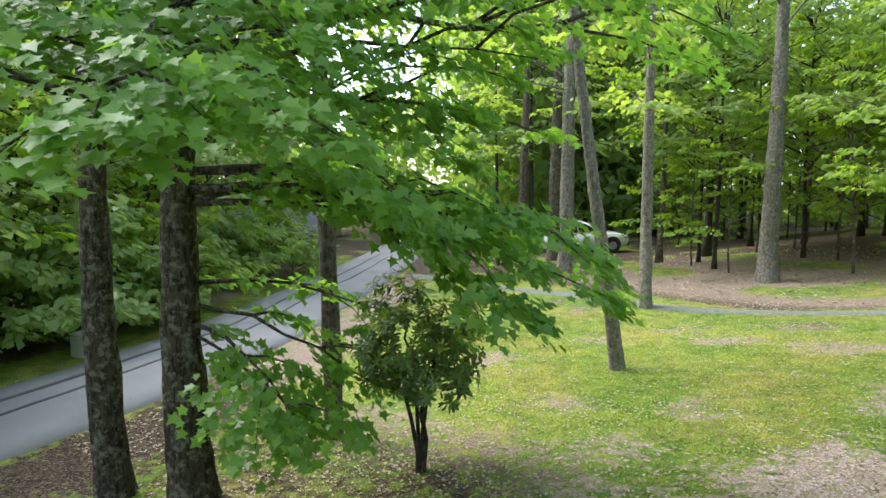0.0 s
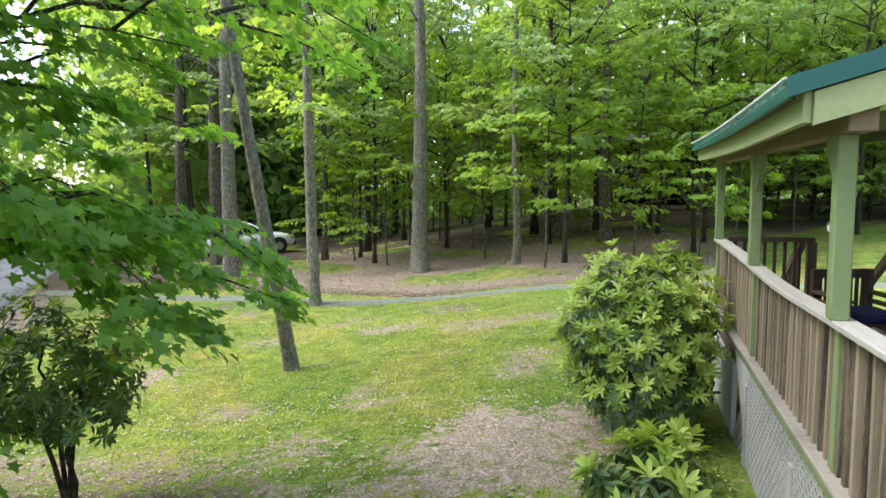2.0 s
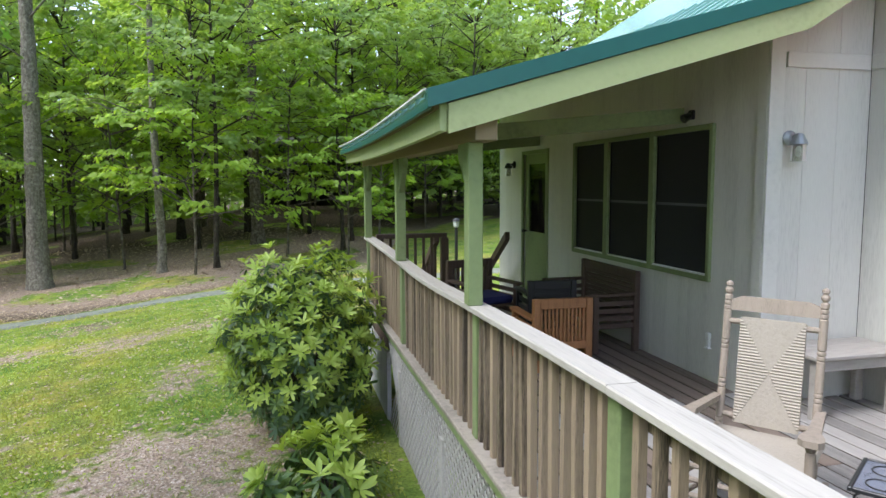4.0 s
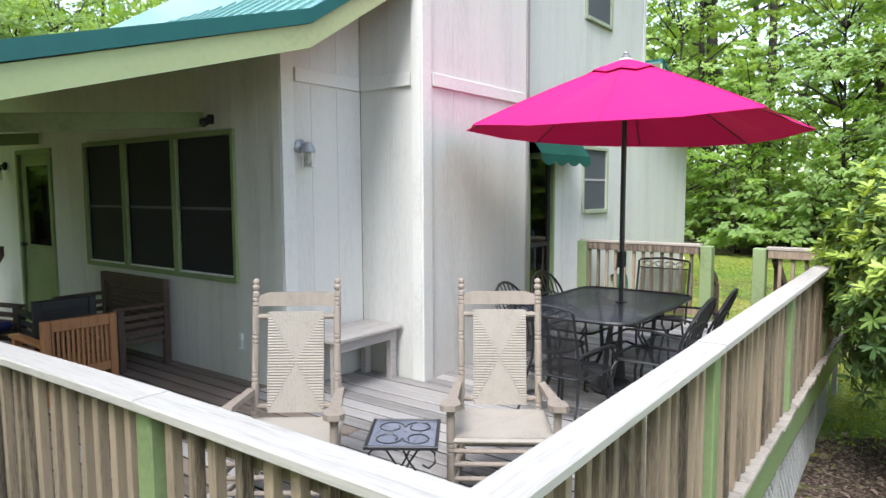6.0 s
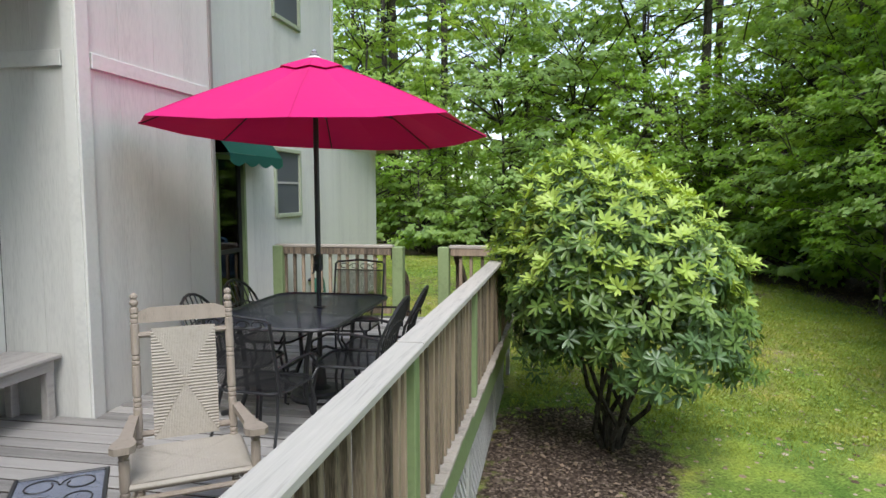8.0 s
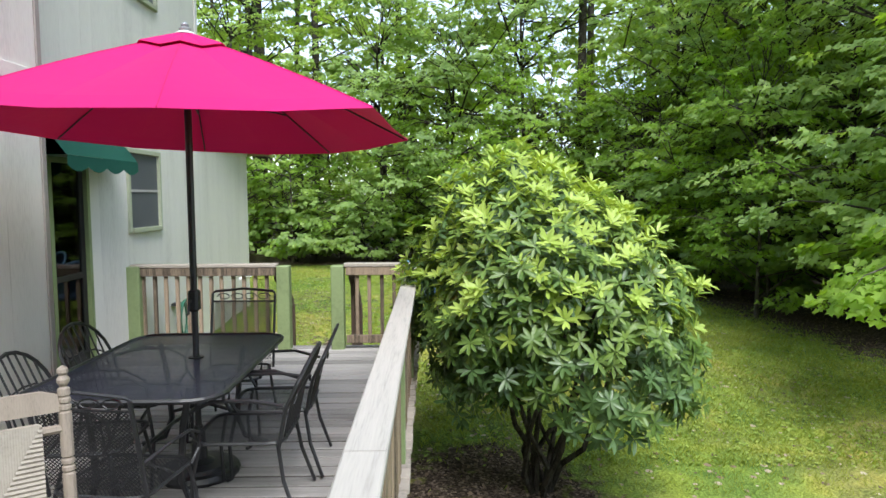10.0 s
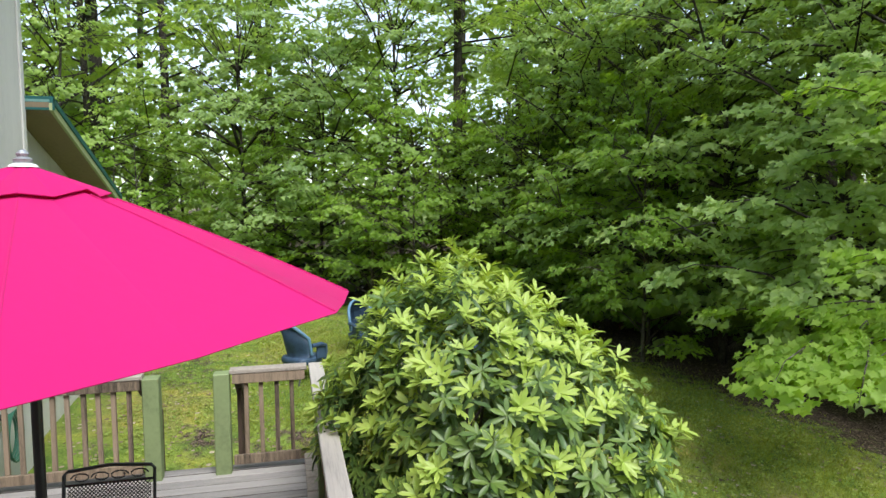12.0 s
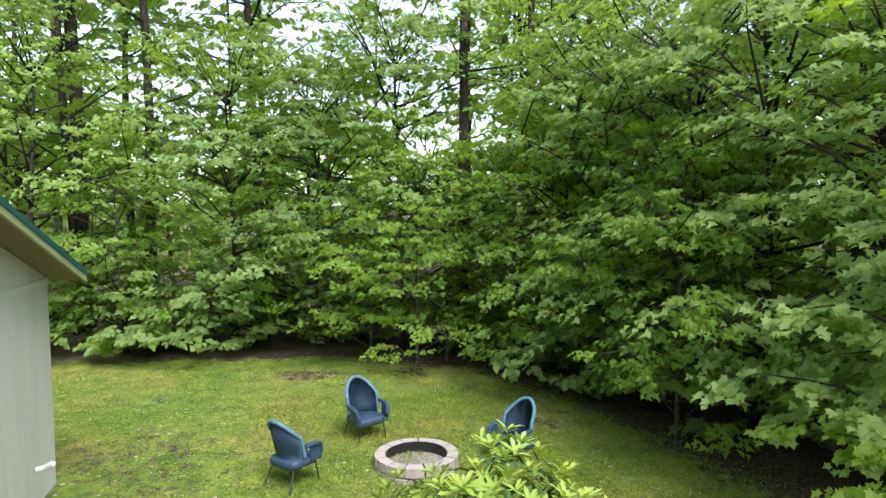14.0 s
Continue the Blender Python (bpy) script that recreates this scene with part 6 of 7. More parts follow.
part("stretcher", tube(bmesh.new(), [(-0.5, 0, 0.30), (-0.2, 0.09, 0.27), (0.2, 0.09, 0.27), (0.5, 0, 0.30)], 0.012, 6), IRON, table)


def iron_chair(kind, label):
    """A black patio armchair that looks along +x; kind 'scroll' has a tall square back, 'arch' a rounded one."""
    c = empty("patio_chair")
    tagged(c, label, "chair", group="chairs round the patio table")
    part("seat_frame", tube(bmesh.new(), [(x, y, 0.42) for x, y in round_rect(0.48, 0.48, 0.08, 3)] + [(0.24, 0.16, 0.42)], 0.011, 5), IRON, c)
    part("seat", mesh_panel(bmesh.new(), 0.46, 0.46, 0.022, 0.003, lambda u, v: (u, v, 0.421 - 0.012 * math.cos(4 * u) * math.cos(4 * v))), IRON, c, "black woven metal mesh")["kind"] = "stuff"
    for s in (-1, 1):
        part("arm", tube(bmesh.new(), [(-0.25, s * 0.25, 0.62), (-0.08, s * 0.285, 0.66), (0.10, s * 0.285, 0.655), (0.21, s * 0.28, 0.60), (0.22, s * 0.27, 0.50), (0.17, s * 0.25, 0.42)], 0.010, 5), IRON, c)
        part("front_leg", tube(bmesh.new(), [(0.19, s * 0.22, 0.42), (0.23, s * 0.24, 0.22), (0.22, s * 0.245, 0.02), (0.25, s * 0.25, 0.012)], 0.011, 5), IRON, c)
        part("rear_leg", tube(bmesh.new(), [(-0.21, s * 0.22, 0.42), (-0.24, s * 0.235, 0.22), (-0.31, s * 0.25, 0.012)], 0.011, 5), IRON, c)
    if kind == "scroll":
        part("back_frame", tube(bmesh.new(), [(-0.22, -0.25, 0.40), (-0.26, -0.25, 0.62), (-0.33, -0.25, 0.98), (-0.335, -0.23, 1.0), (-0.34, 0, 1.02), (-0.335, 0.23, 1.0), (-0.33, 0.25, 0.98), (-0.26, 0.25, 0.62), (-0.22, 0.25, 0.40)], 0.011, 6), IRON, c)
        part("back_rail", tube(bmesh.new(), [(-0.318, -0.24, 0.92), (-0.318, 0.24, 0.92)], 0.008, 5), IRON, c)
        part("backrest", mesh_panel(bmesh.new(), 0.46, 0.46, 0.022, 0.003, lambda u, v: (-0.235 - 0.17 * (v + 0.23), u, 0.46 + v + 0.23)), IRON, c, "black woven metal mesh")["kind"] = "stuff"
        for s in (-1, 1):
            pts = [(-0.327, s * (0.05 + 0.055 * math.cos(radians(a)) * (1 - a / 900)), 0.957 + 0.03 * math.sin(radians(a)) * (1 - a / 900)) for a in range(0, 420, 40)]
            part("scroll", tube(bmesh.new(), pts, 0.005, 5), IRON, c)
            part("scroll", tube(bmesh.new(), [(p[0], p[1] + s * 0.11, p[2]) for p in pts], 0.005, 5), IRON, c)
    else:
        pts = [(-0.22, -0.24, 0.40), (-0.26, -0.25, 0.60)] + [(-0.29 - 0.10 * math.sin(radians(a)), -0.25 * math.cos(radians(a)), 0.66 + 0.22 * math.sin(radians(a))) for a in range(0, 181, 18)] + [(-0.26, 0.25, 0.60), (-0.22, 0.24, 0.40)]
        part("back_frame", tube(bmesh.new(), pts, 0.011, 6), IRON, c)
        for k in range(-3, 4):
            y = k * 0.062
            top = 0.66 + 0.22 * math.sqrt(max(0, 1 - (y / 0.25) ** 2))
            part("back_bar", tube(bmesh.new(), [(-0.235, y * 0.9, 0.43), (-0.275, y, 0.6), (-0.29 - 0.10 * (top - 0.66) / 0.22, y, top)], 0.006, 5), IRON, c)
        part("back_hoop", tube(bmesh.new(), [(-0.30 - 0.02 * math.sin(radians(a)), -0.22 * math.cos(radians(a)), 0.62 + 0.08 * math.sin(radians(a))) for a in range(0, 181, 30)], 0.006, 5), IRON, c)
    return c


scroll = iron_chair("scroll", "black wrought-iron patio chair with a tall scrolled back")
arch = iron_chair("arch", "black wrought-iron patio chair with a rounded barred back")
scroll.matrix_basis = pose(6.42, 3.85, 0, 0, 0, 180)
scroll.scale = (0.97, 0.96, 0.955)
copy_thing(scroll, pose(4.74, 3.86, 0, 0, 0, -8)).scale = (0.97, 0.96, 0.84)
arch.matrix_basis = pose(5.19, 3.40, 0, 0, 0, 90)
copy_thing(arch, pose(5.70, 3.37, 0, 0, 0, 93))
copy_thing(arch, pose(5.06, 4.20, 0, 0, 0, -86))
copy_thing(arch, pose(5.82, 4.30, 0, 0, 0, -93))


# rocking chairs
def turned(r, h, z0=0.0, rings=5, head=False):
    """The outline of a turned post with groups of grooves."""
    p = [(r * 0.8, z0), (r, z0 + 0.02)]
    for i in range(rings):
        z = z0 + h * (0.10 + 0.82 * i / max(1, rings - 1))
        for k in range(3):
            p += [(r, z + 0.024 * k), (r * 0.74, z + 0.024 * k + 0.006), (r, z + 0.024 * k + 0.012)]
    p.append((r * 0.95, z0 + h))
    if head:
        z = z0 + h
        p += [(r * 0.55, z + 0.008), (r * 0.95, z + 0.02), (r * 1.05, z + 0.032), (r * 0.6, z + 0.046), (r * 0.9, z + 0.056), (r * 0.85, z + 0.068), (r * 0.2, z + 0.078)]
    return p


def sheared(bm, k):
    for v in bm.verts:
        v.co.x += k * v.co.z
    return bm


RUSH_DARK = mat("rush_core", (0.33, 0.285, 0.235), 0.9, vary=0.2, scale=8, fine=80, bump=0.4)


def rocker(label):
    """A porch rocker that looks along +x: turned posts, woven seat and back."""
    c = empty("rocking_chair")
    tagged(c, label, "chair", group="rocking chairs")
    LEAN = -0.16
    for s in (-1, 1):
        part("back_post", sheared(lathe(bmesh.new(), turned(0.021, 1.01, 0.08, 5, True), 12, (-0.16, s * 0.228, 0)), LEAN), CHAIR_WOOD, c)
        part("front_post", lathe(bmesh.new(), turned(0.022, 0.485, 0.07, 3), 12, (0.23, s * 0.278, 0)), CHAIR_WOOD, c)
        bm = bmesh.new()
        outline = [(-0.26, 0.022), (-0.08, 0.024), (0.13, 0.030), (0.20, 0.05), (0.26, 0.052), (0.29, 0.03)]
        ring_mesh(bm, [[(x, s * (0.245 + 0.07 * (x + 0.26)) + y, 0.532 + 0.05 * (x + 0.26) + z) for x, w in (outline + [(x, -w) for x, w in reversed(outline)]) for y in (w,)] for z in (0.0, 0.030)])
        bmesh.ops.recalc_face_normals(bm, faces=bm.faces)
        part("armrest", bm, CHAIR_WOOD, c, "flat pale armrest")
        bm = bmesh.new()
        pts = [(x, s * 0.253, 0.02 + 0.16 * (x - 0.02) ** 2) for x in (-0.48, -0.32, -0.16, 0.0, 0.16, 0.30, 0.42)]
        ring_mesh(bm, [[(x, y - 0.014, z), (x, y + 0.014, z), (x, y + 0.014, z + 0.055), (x, y - 0.014, z + 0.055)] for x, y, z in pts])
        part("rocker_runner", bm, CHAIR_WOOD, c)
        for z in (0.16, 0.27):
            part("side_rung", tube(bmesh.new(), [(-0.16 + LEAN * z, s * 0.22, z), (0.06, s * 0.25, z), (0.23, s * 0.278, z)], 0.012, 7), CHAIR_WOOD, c)
    for z in (0.18, 0.26, 0.33):
        part("front_rung", tube(bmesh.new(), [(0.23, -0.278, z), (0.23, -0.1, z), (0.23, 0.1, z), (0.23, 0.278, z)], 0.013, 7), CHAIR_WOOD, c)
    part("rear_rung", tube(bmesh.new(), [(-0.19, -0.215, 0.2), (-0.19, 0.215, 0.2)], 0.012, 7), CHAIR_WOOD, c)

    def back(y, z, o=0.0):
        return (-0.16 + LEAN * z + o, y, z)
    bm = bmesh.new()
    top = [(-0.213, 1.045), (-0.208, 1.072), (-0.16, 1.09), (0.16, 1.09), (0.208, 1.072), (0.213, 1.045), (0.213, 1.015), (-0.213, 1.015)]
    ring_mesh(bm, [[back(y, z, o) for y, z in top] for o in (-0.010, 0.010)])
    bmesh.ops.recalc_face_normals(bm, faces=bm.faces)
    part("crest_slat", bm, CHAIR_WOOD, c)
    for z in (0.955, 0.465):
        part("back_rail", tube(bmesh.new(), [back(-0.228, z), back(-0.1, z), back(0.1, z), back(0.228, z)], 0.016, 7), CHAIR_WOOD, c)

    def woven(name, w, z0, z1, to, n=40, flat=0.0006, ribs=0.0045):
        """A rush panel: four triangles of cords that meet at the middle."""
        bm = bmesh.new()
        zc, hz = (z0 + z1) / 2, (z1 - z0) / 2
        for i in range(n):
            f = (i + 0.5) / n * 2 - 1
            y = f * w / 2
            e = abs(f)
            for sgn in (-1, 1):
                za, zb = zc + sgn * hz * e, zc + sgn * hz
                if abs(zb - za) > 0.004:
                    hw = w / n * 0.5
                    m = [to(y - hw, za, 0), to(y, za, flat), to(y + hw, za, 0), to(y + hw, zb, 0), to(y, zb, flat), to(y - hw, zb, 0)]
                    v = [bm.verts.new(q) for q in m]
                    bm.faces.new((v[0], v[1], v[4], v[5]))
                    bm.faces.new((v[1], v[2], v[3], v[4]))
        nz = int(n * 0.9)
        for i in range(nz):
            f = (i + 0.5) / nz * 2 - 1
            z = zc + f * hz
            e = abs(f)
            for sgn in (-1, 1):
                ya, yb = sgn * w / 2 * e, sgn * w / 2
                if abs(yb - ya) > 0.004:
                    hh = hz / nz * 0.96
                    m = [to(ya, z - hh, 0), to(ya, z, ribs), to(ya, z + hh, 0), to(yb, z + hh, 0), to(yb, z, ribs), to(yb, z - hh, 0)]
                    v = [bm.verts.new(q) for q in m]
                    bm.faces.new((v[0], v[1], v[4], v[5]))
                    bm.faces.new((v[1], v[2], v[3], v[4]))
        p = part(name, bm, RUSH, c, "pale woven rush panel in four triangles")
        p["kind"] = "stuff"
        return p

    woven("woven_back", 0.312, 0.435, 0.985, lambda y, z, o: back(y, z, 0.018 + o))
    core = part("back_core", boxes((-0.020, 0.016, -0.155, 0.155, 0.44, 0.982), bevel=0.008), RUSH_DARK, c)
    for v in core.data.vertices:
        v.co.x += -0.16 + LEAN * v.co.z
    woven("woven_seat", 0.50, -0.22, 0.235, lambda y, z, o: (z, y, 0.405 + o), ribs=0.0012)
    part("seat_frame", boxes((-0.22, 0.25, -0.27, 0.27, 0.372, 0.402), bevel=0.012), RUSH, c)
    return c


rk = rocker("sun-bleached wooden rocking chair with woven rush seat and back")
rk.matrix_basis = pose(2.665, 4.424, 0, 0, 0, 218) @ Matrix.Scale(0.978, 4)
copy_thing(rk, pose(3.447, 3.623, 0, 0, 0, 214.5) @ Matrix.Scale(0.98, 4))

# small iron side table
st = empty("side_table", pose(2.797, 3.755, 0, 0, 0, 35))
tagged(st, "small black iron side table with scrolled legs", "table")
part("frame", boxes((-0.18, 0.18, -0.165, -0.149, 0.486, 0.504), (-0.18, 0.18, 0.149, 0.165, 0.486, 0.504), (-0.18, -0.164, -0.149, 0.149, 0.486, 0.504), (0.164, 0.18, -0.149, 0.149, 0.486, 0.504), bevel=0.003), IRON, st)
part("mesh_top", mesh_panel(bmesh.new(), 0.35, 0.32, 0.0105, 0.0023, lambda u, v: (u, v, 0.497)), PALE_MESH, st, "blue-grey mesh with loop pattern")["kind"] = "stuff"
for s in (-1, 1):
    for q in (-1, 1):
        part("loop", tube(bmesh.new(), [(q * 0.072 + (0.066 - 0.00006 * a) * math.sin(radians(a)) * q, s * 0.066 + (0.064 - 0.00006 * a) * math.cos(radians(a) + (0 if s < 0 else math.pi)), 0.5005) for a in range(0, 391, 26)], 0.0032, 5), IRON, st, "scrolled bar in the table top")
        pts = [(-s * 0.165, 0.0), (-s * 0.14, 0.09), (-s * 0.075, 0.22), (-s * 0.012, 0.31), (s * 0.03, 0.40), (s * 0.07, 0.462), (s * 0.115, 0.475), (s * 0.148, 0.45), (s * 0.15, 0.405), (s * 0.12, 0.38), (s * 0.092, 0.395)]
        part("leg", tube(bmesh.new(), [(q * (0.155 - 0.04 * min(1.0, z / 0.3)), y, z) for y, z in pts], 0.0055, 6), IRON, st)
    part("brace", tube(bmesh.new(), [(-0.118, s * 0.06, 0.24), (0.0, 0.0, 0.27), (0.118, -s * 0.06, 0.24)], 0.005, 5), IRON, st)

# wooden bench in the nook
be = empty("bench", pose(4.41, 5.69, 0))
tagged(be, "plain weathered wooden bench against the wall", "bench")
for i in range(3):
    part("top_board", boxes((-0.40, 0.40, -0.225 + 0.152 * i, -0.079 + 0.152 * i, 0.435, 0.465), bevel=0.005), BENCH_WOOD, be)
part("apron", boxes((-0.36, 0.36, -0.19, -0.165, 0.35, 0.434), bevel=0.003), BENCH_WOOD, be)
part("apron", boxes((-0.36, 0.36, 0.165, 0.19, 0.35, 0.434), bevel=0.003), BENCH_WOOD, be)
for sx in (-1, 1):
    for sy in (-1, 1):
        part("leg", boxes((sx * 0.33 - 0.035, sx * 0.33 + 0.035, sy * 0.15 - 0.03, sy * 0.15 + 0.03, 0.0, 0.434), bevel=0.005), BENCH_WOOD, be)


# wall lamps
def wall_lamp(m, metal, label):
    l = empty("wall_lamp", m)
    tagged(l, label, "lamp", group="wall lamps")
    bm = lathe(bmesh.new(), [(0.0, 0.0), (0.055, 0.0), (0.055, 0.015), (0.03, 0.035), (0.0, 0.04)][1:4], 16)
    bmesh.ops.rotate(bm, verts=bm.verts, matrix=Matrix.Rotation(radians(90), 3, "X"))
    part("backplate", bm, metal, l)
    part("arm", tube(bmesh.new(), [(0, -0.02, 0), (0, -0.06, 0.01), (0, -0.09, -0.01)], 0.011, 7), metal, l)
    part("cap", lathe(bmesh.new(), [(0.012, 0.03), (0.03, 0.02), (0.055, -0.03), (0.062, -0.05), (0.055, -0.055)], 14, (0, -0.10, 0.0)), metal, l)
    part("glass_shade", lathe(bmesh.new(), [(0.048, -0.055), (0.054, -0.17), (0.050, -0.172), (0.044, -0.058)], 14, (0, -0.10, 0)), GLASS_CLEAR, l, "clear ribbed glass shade")
    part("bulb", lathe(bmesh.new(), [(0.012, -0.06), (0.025, -0.10), (0.02, -0.13), (0.004, -0.14)], 10, (0, -0.10, 0)), WHITE, l)
    return l


wall_lamp(pose(4.10, 5.924, 1.98), ALU, "grey metal wall lantern with clear glass")
wall_lamp(pose(3.935, 11.30, 1.95, 0, 0, -90), BLACK, "small black wall lantern beside the porch door")
ob = new("wall_outlet", mesh_from("wall_outlet", boxes((3.915, 3.948, 6.515, 6.56, 0.35, 0.41), (3.92, 3.947, 6.52, 6.555, 0.29, 0.345), (3.905, 3.947, 6.505, 6.565, 0.275, 0.287), bevel=0.005), WHITE))
tagged(ob, "white outdoor socket box on the wall", "socket")


# porch furniture
def slat_chair(name, w, d, sh, bh, n, vertical, wood, label, cushion=None, category="chair"):
    """A slatted outdoor armchair that looks along +x."""
    c = empty(name)
    tagged(c, label, category, group="porch seats")
    for s in (-1, 1):
        y = s * (w / 2 - 0.03)
        part("front_leg", boxes((d / 2 - 0.06, d / 2, y - 0.03, y + 0.03, 0, sh + 0.20), bevel=0.005), wood, c)
        part("rear_leg", boxes((-d / 2, -d / 2 + 0.06, y - 0.03, y + 0.03, 0, bh), bevel=0.005), wood, c)
        part("armrest", boxes((-d / 2 + 0.04, d / 2 + 0.04, y - 0.04, y + 0.04, sh + 0.20, sh + 0.23), bevel=0.006), wood, c)
        for k in range(4):
            z = sh - 0.12 + k * 0.075
            part("side_slat", boxes((-d / 2 + 0.06, d / 2 - 0.06, y - 0.012, y + 0.012, z, z + 0.045), bevel=0.003), wood, c)
    part("back_rail", boxes((-d / 2 + 0.005, -d / 2 + 0.05, -w / 2 + 0.06, w / 2 - 0.06, bh - 0.09, bh), bevel=0.006), wood, c)
    part("back_rail", boxes((-d / 2 + 0.005, -d / 2 + 0.05, -w / 2 + 0.06, w / 2 - 0.06, sh - 0.05, sh + 0.02), bevel=0.006), wood, c)
    if vertical:
        for i in range(n):
            y = -w / 2 + 0.06 + (w - 0.12) * (i + 0.5) / n
            part("back_slat", boxes((-d / 2 + 0.018, -d / 2 + 0.038, y - 0.3 * (w - 0.12) / n, y + 0.3 * (w - 0.12) / n, sh + 0.02, bh - 0.09), bevel=0.003), wood, c)
    else:
        for i in range(n):
            z = sh + 0.03 + (bh - 0.12 - sh) * (i + 0.5) / n
            part("back_slat", boxes((-d / 2 + 0.018, -d / 2 + 0.038, -w / 2 + 0.06, w / 2 - 0.06, z - 0.02, z + 0.02), bevel=0.003), wood, c)
    for i in range(6):
        x = -d / 2 + 0.08 + (d - 0.14) * i / 5
        part("seat_slat", boxes((x - 0.035, x + 0.035, -w / 2 + 0.06, w / 2 - 0.06, sh - 0.025, sh), bevel=0.004), wood, c)
    if cushion:
        cu = new("seat_cushion", mesh_from("seat_cushion", boxes((-d / 2 + 0.09, d / 2 - 0.01, -w / 2 + 0.07, w / 2 - 0.07, sh + 0.002, sh + 0.085), bevel=0.03), cushion))
        cu["label"] = "navy blue seat cushion"
        cu.parent = c
    return c


slat_chair("lounge_chair", 0.55, 0.64, 0.25, 0.655, 12, True, TEAK, "orange-brown slatted teak lounge chair on the porch").matrix_basis = pose(2.88, 7.40, 0, 0, 0, 88)
slat_chair("love_seat", 1.20, 0.50, 0.36, 0.80, 7, False, BROWN_WOOD, "dark brown wooden love seat against the porch wall", category="bench").matrix_basis = pose(3.645, 8.16, 0, 0, 0, 180)
slat_chair("lounge_chair", 0.50, 0.50, 0.34, 0.70, 6, False, BLACK, "black slatted armchair on the porch").matrix_basis = pose(3.11, 8.08, 0, 0, 0, 84)
slat_chair("lounge_chair", 0.60, 0.62, 0.36, 0.80, 8, True, BROWN_WOOD, "dark slatted armchair with a navy cushion", NAVY).matrix_basis = pose(2.64, 8.76, 0, 0, 0, -75)

# brown rails and steps at the north end of the porch
nr = empty("porch_end_railing", pose(0, 0.68, 0))
tagged(nr, "dark brown railing at the end of the porch", "railing")
part("top_rail", boxes((1.72, 2.70, 9.93, 10.02, 0.93, 0.99), bevel=0.005), BROWN_WOOD, nr)
part("bottom_rail", boxes((1.72, 2.62, 9.95, 10.0, 0.08, 0.15), bevel=0.004), BROWN_WOOD, nr)
part("post", boxes((2.62, 2.72, 9.92, 10.03, 0.0, 0.929), bevel=0.005), BROWN_WOOD, nr)
for i in range(7):
    x = 1.80 + 0.115 * i
    part("baluster", boxes((x - 0.018, x + 0.018, 9.957, 9.993, 0.15, 0.93), bevel=0.003), BROWN_WOOD, nr)
ns = empty("steps", pose(0, 0.68, 0))
tagged(ns, "brown wooden steps at the end of the porch", "steps")
for i in range(4):
    part("tread", boxes((2.62, 3.62, 10.07 + 0.28 * i, 10.35 + 0.28 * i, -0.22 - 0.19 * i, -0.182 - 0.19 * i), bevel=0.005), DECK, ns)
for x in (2.58, 3.62):
    bm = bmesh.new()
    prism(bm, 10.06, 11.25, -1.15, -0.05, -0.90, x - 0.02, x + 0.02, "y")
    part("stringer", bm, BROWN_WOOD, ns)
    bm = bmesh.new()
    prism(bm, 10.04, 11.2, 0.6, 0.98, 0.22, x - 0.035, x + 0.035, "y")
    for v in bm.verts:
        if abs(v.co.z - 0.6) < 1e-4:
            v.co.z = 0.86 if v.co.y < 10.5 else 0.10
    part("handrail", bm, BROWN_WOOD, ns)
    part("post", boxes((x - 0.045, x + 0.045, 11.11, 11.2, -1.1, 0.10), bevel=0.005), BROWN_WOOD, ns)
    if x < 3:
        for i in range(6):
            y = 10.16 + 0.16 * i
            part("baluster", boxes((x - 0.018, x + 0.018, y - 0.018, y + 0.018, -0.15 - (y - 10.06) * 0.7, 0.86 - (y - 10.04) * 0.64), bevel=0.003), BROWN_WOOD, ns)

# path light beyond the porch
FROST = mat("frosted_lantern_glass", (0.42, 0.45, 0.47), 0.4, vary=0.08)
pl = empty("path_light", pose(4.05, 15.2, ground_z(4.05, 15.2)))
tagged(pl, "black path light on a slim post", "lamp")
part("post", lathe(bmesh.new(), [(0.05, 0), (0.05, 0.02), (0.035, 0.03), (0.035, 1.75)], 10), BLACK, pl)
part("lantern", lathe(bmesh.new(), [(0.045, 1.75), (0.062, 1.775), (0.066, 1.87), (0.06, 1.88)], 10), FROST, pl, "pale frosted lantern")
part("lantern_cap", lathe(bmesh.new(), [(0.085, 1.88), (0.075, 1.91), (0.02, 1.95)], 10), BLACK, pl)


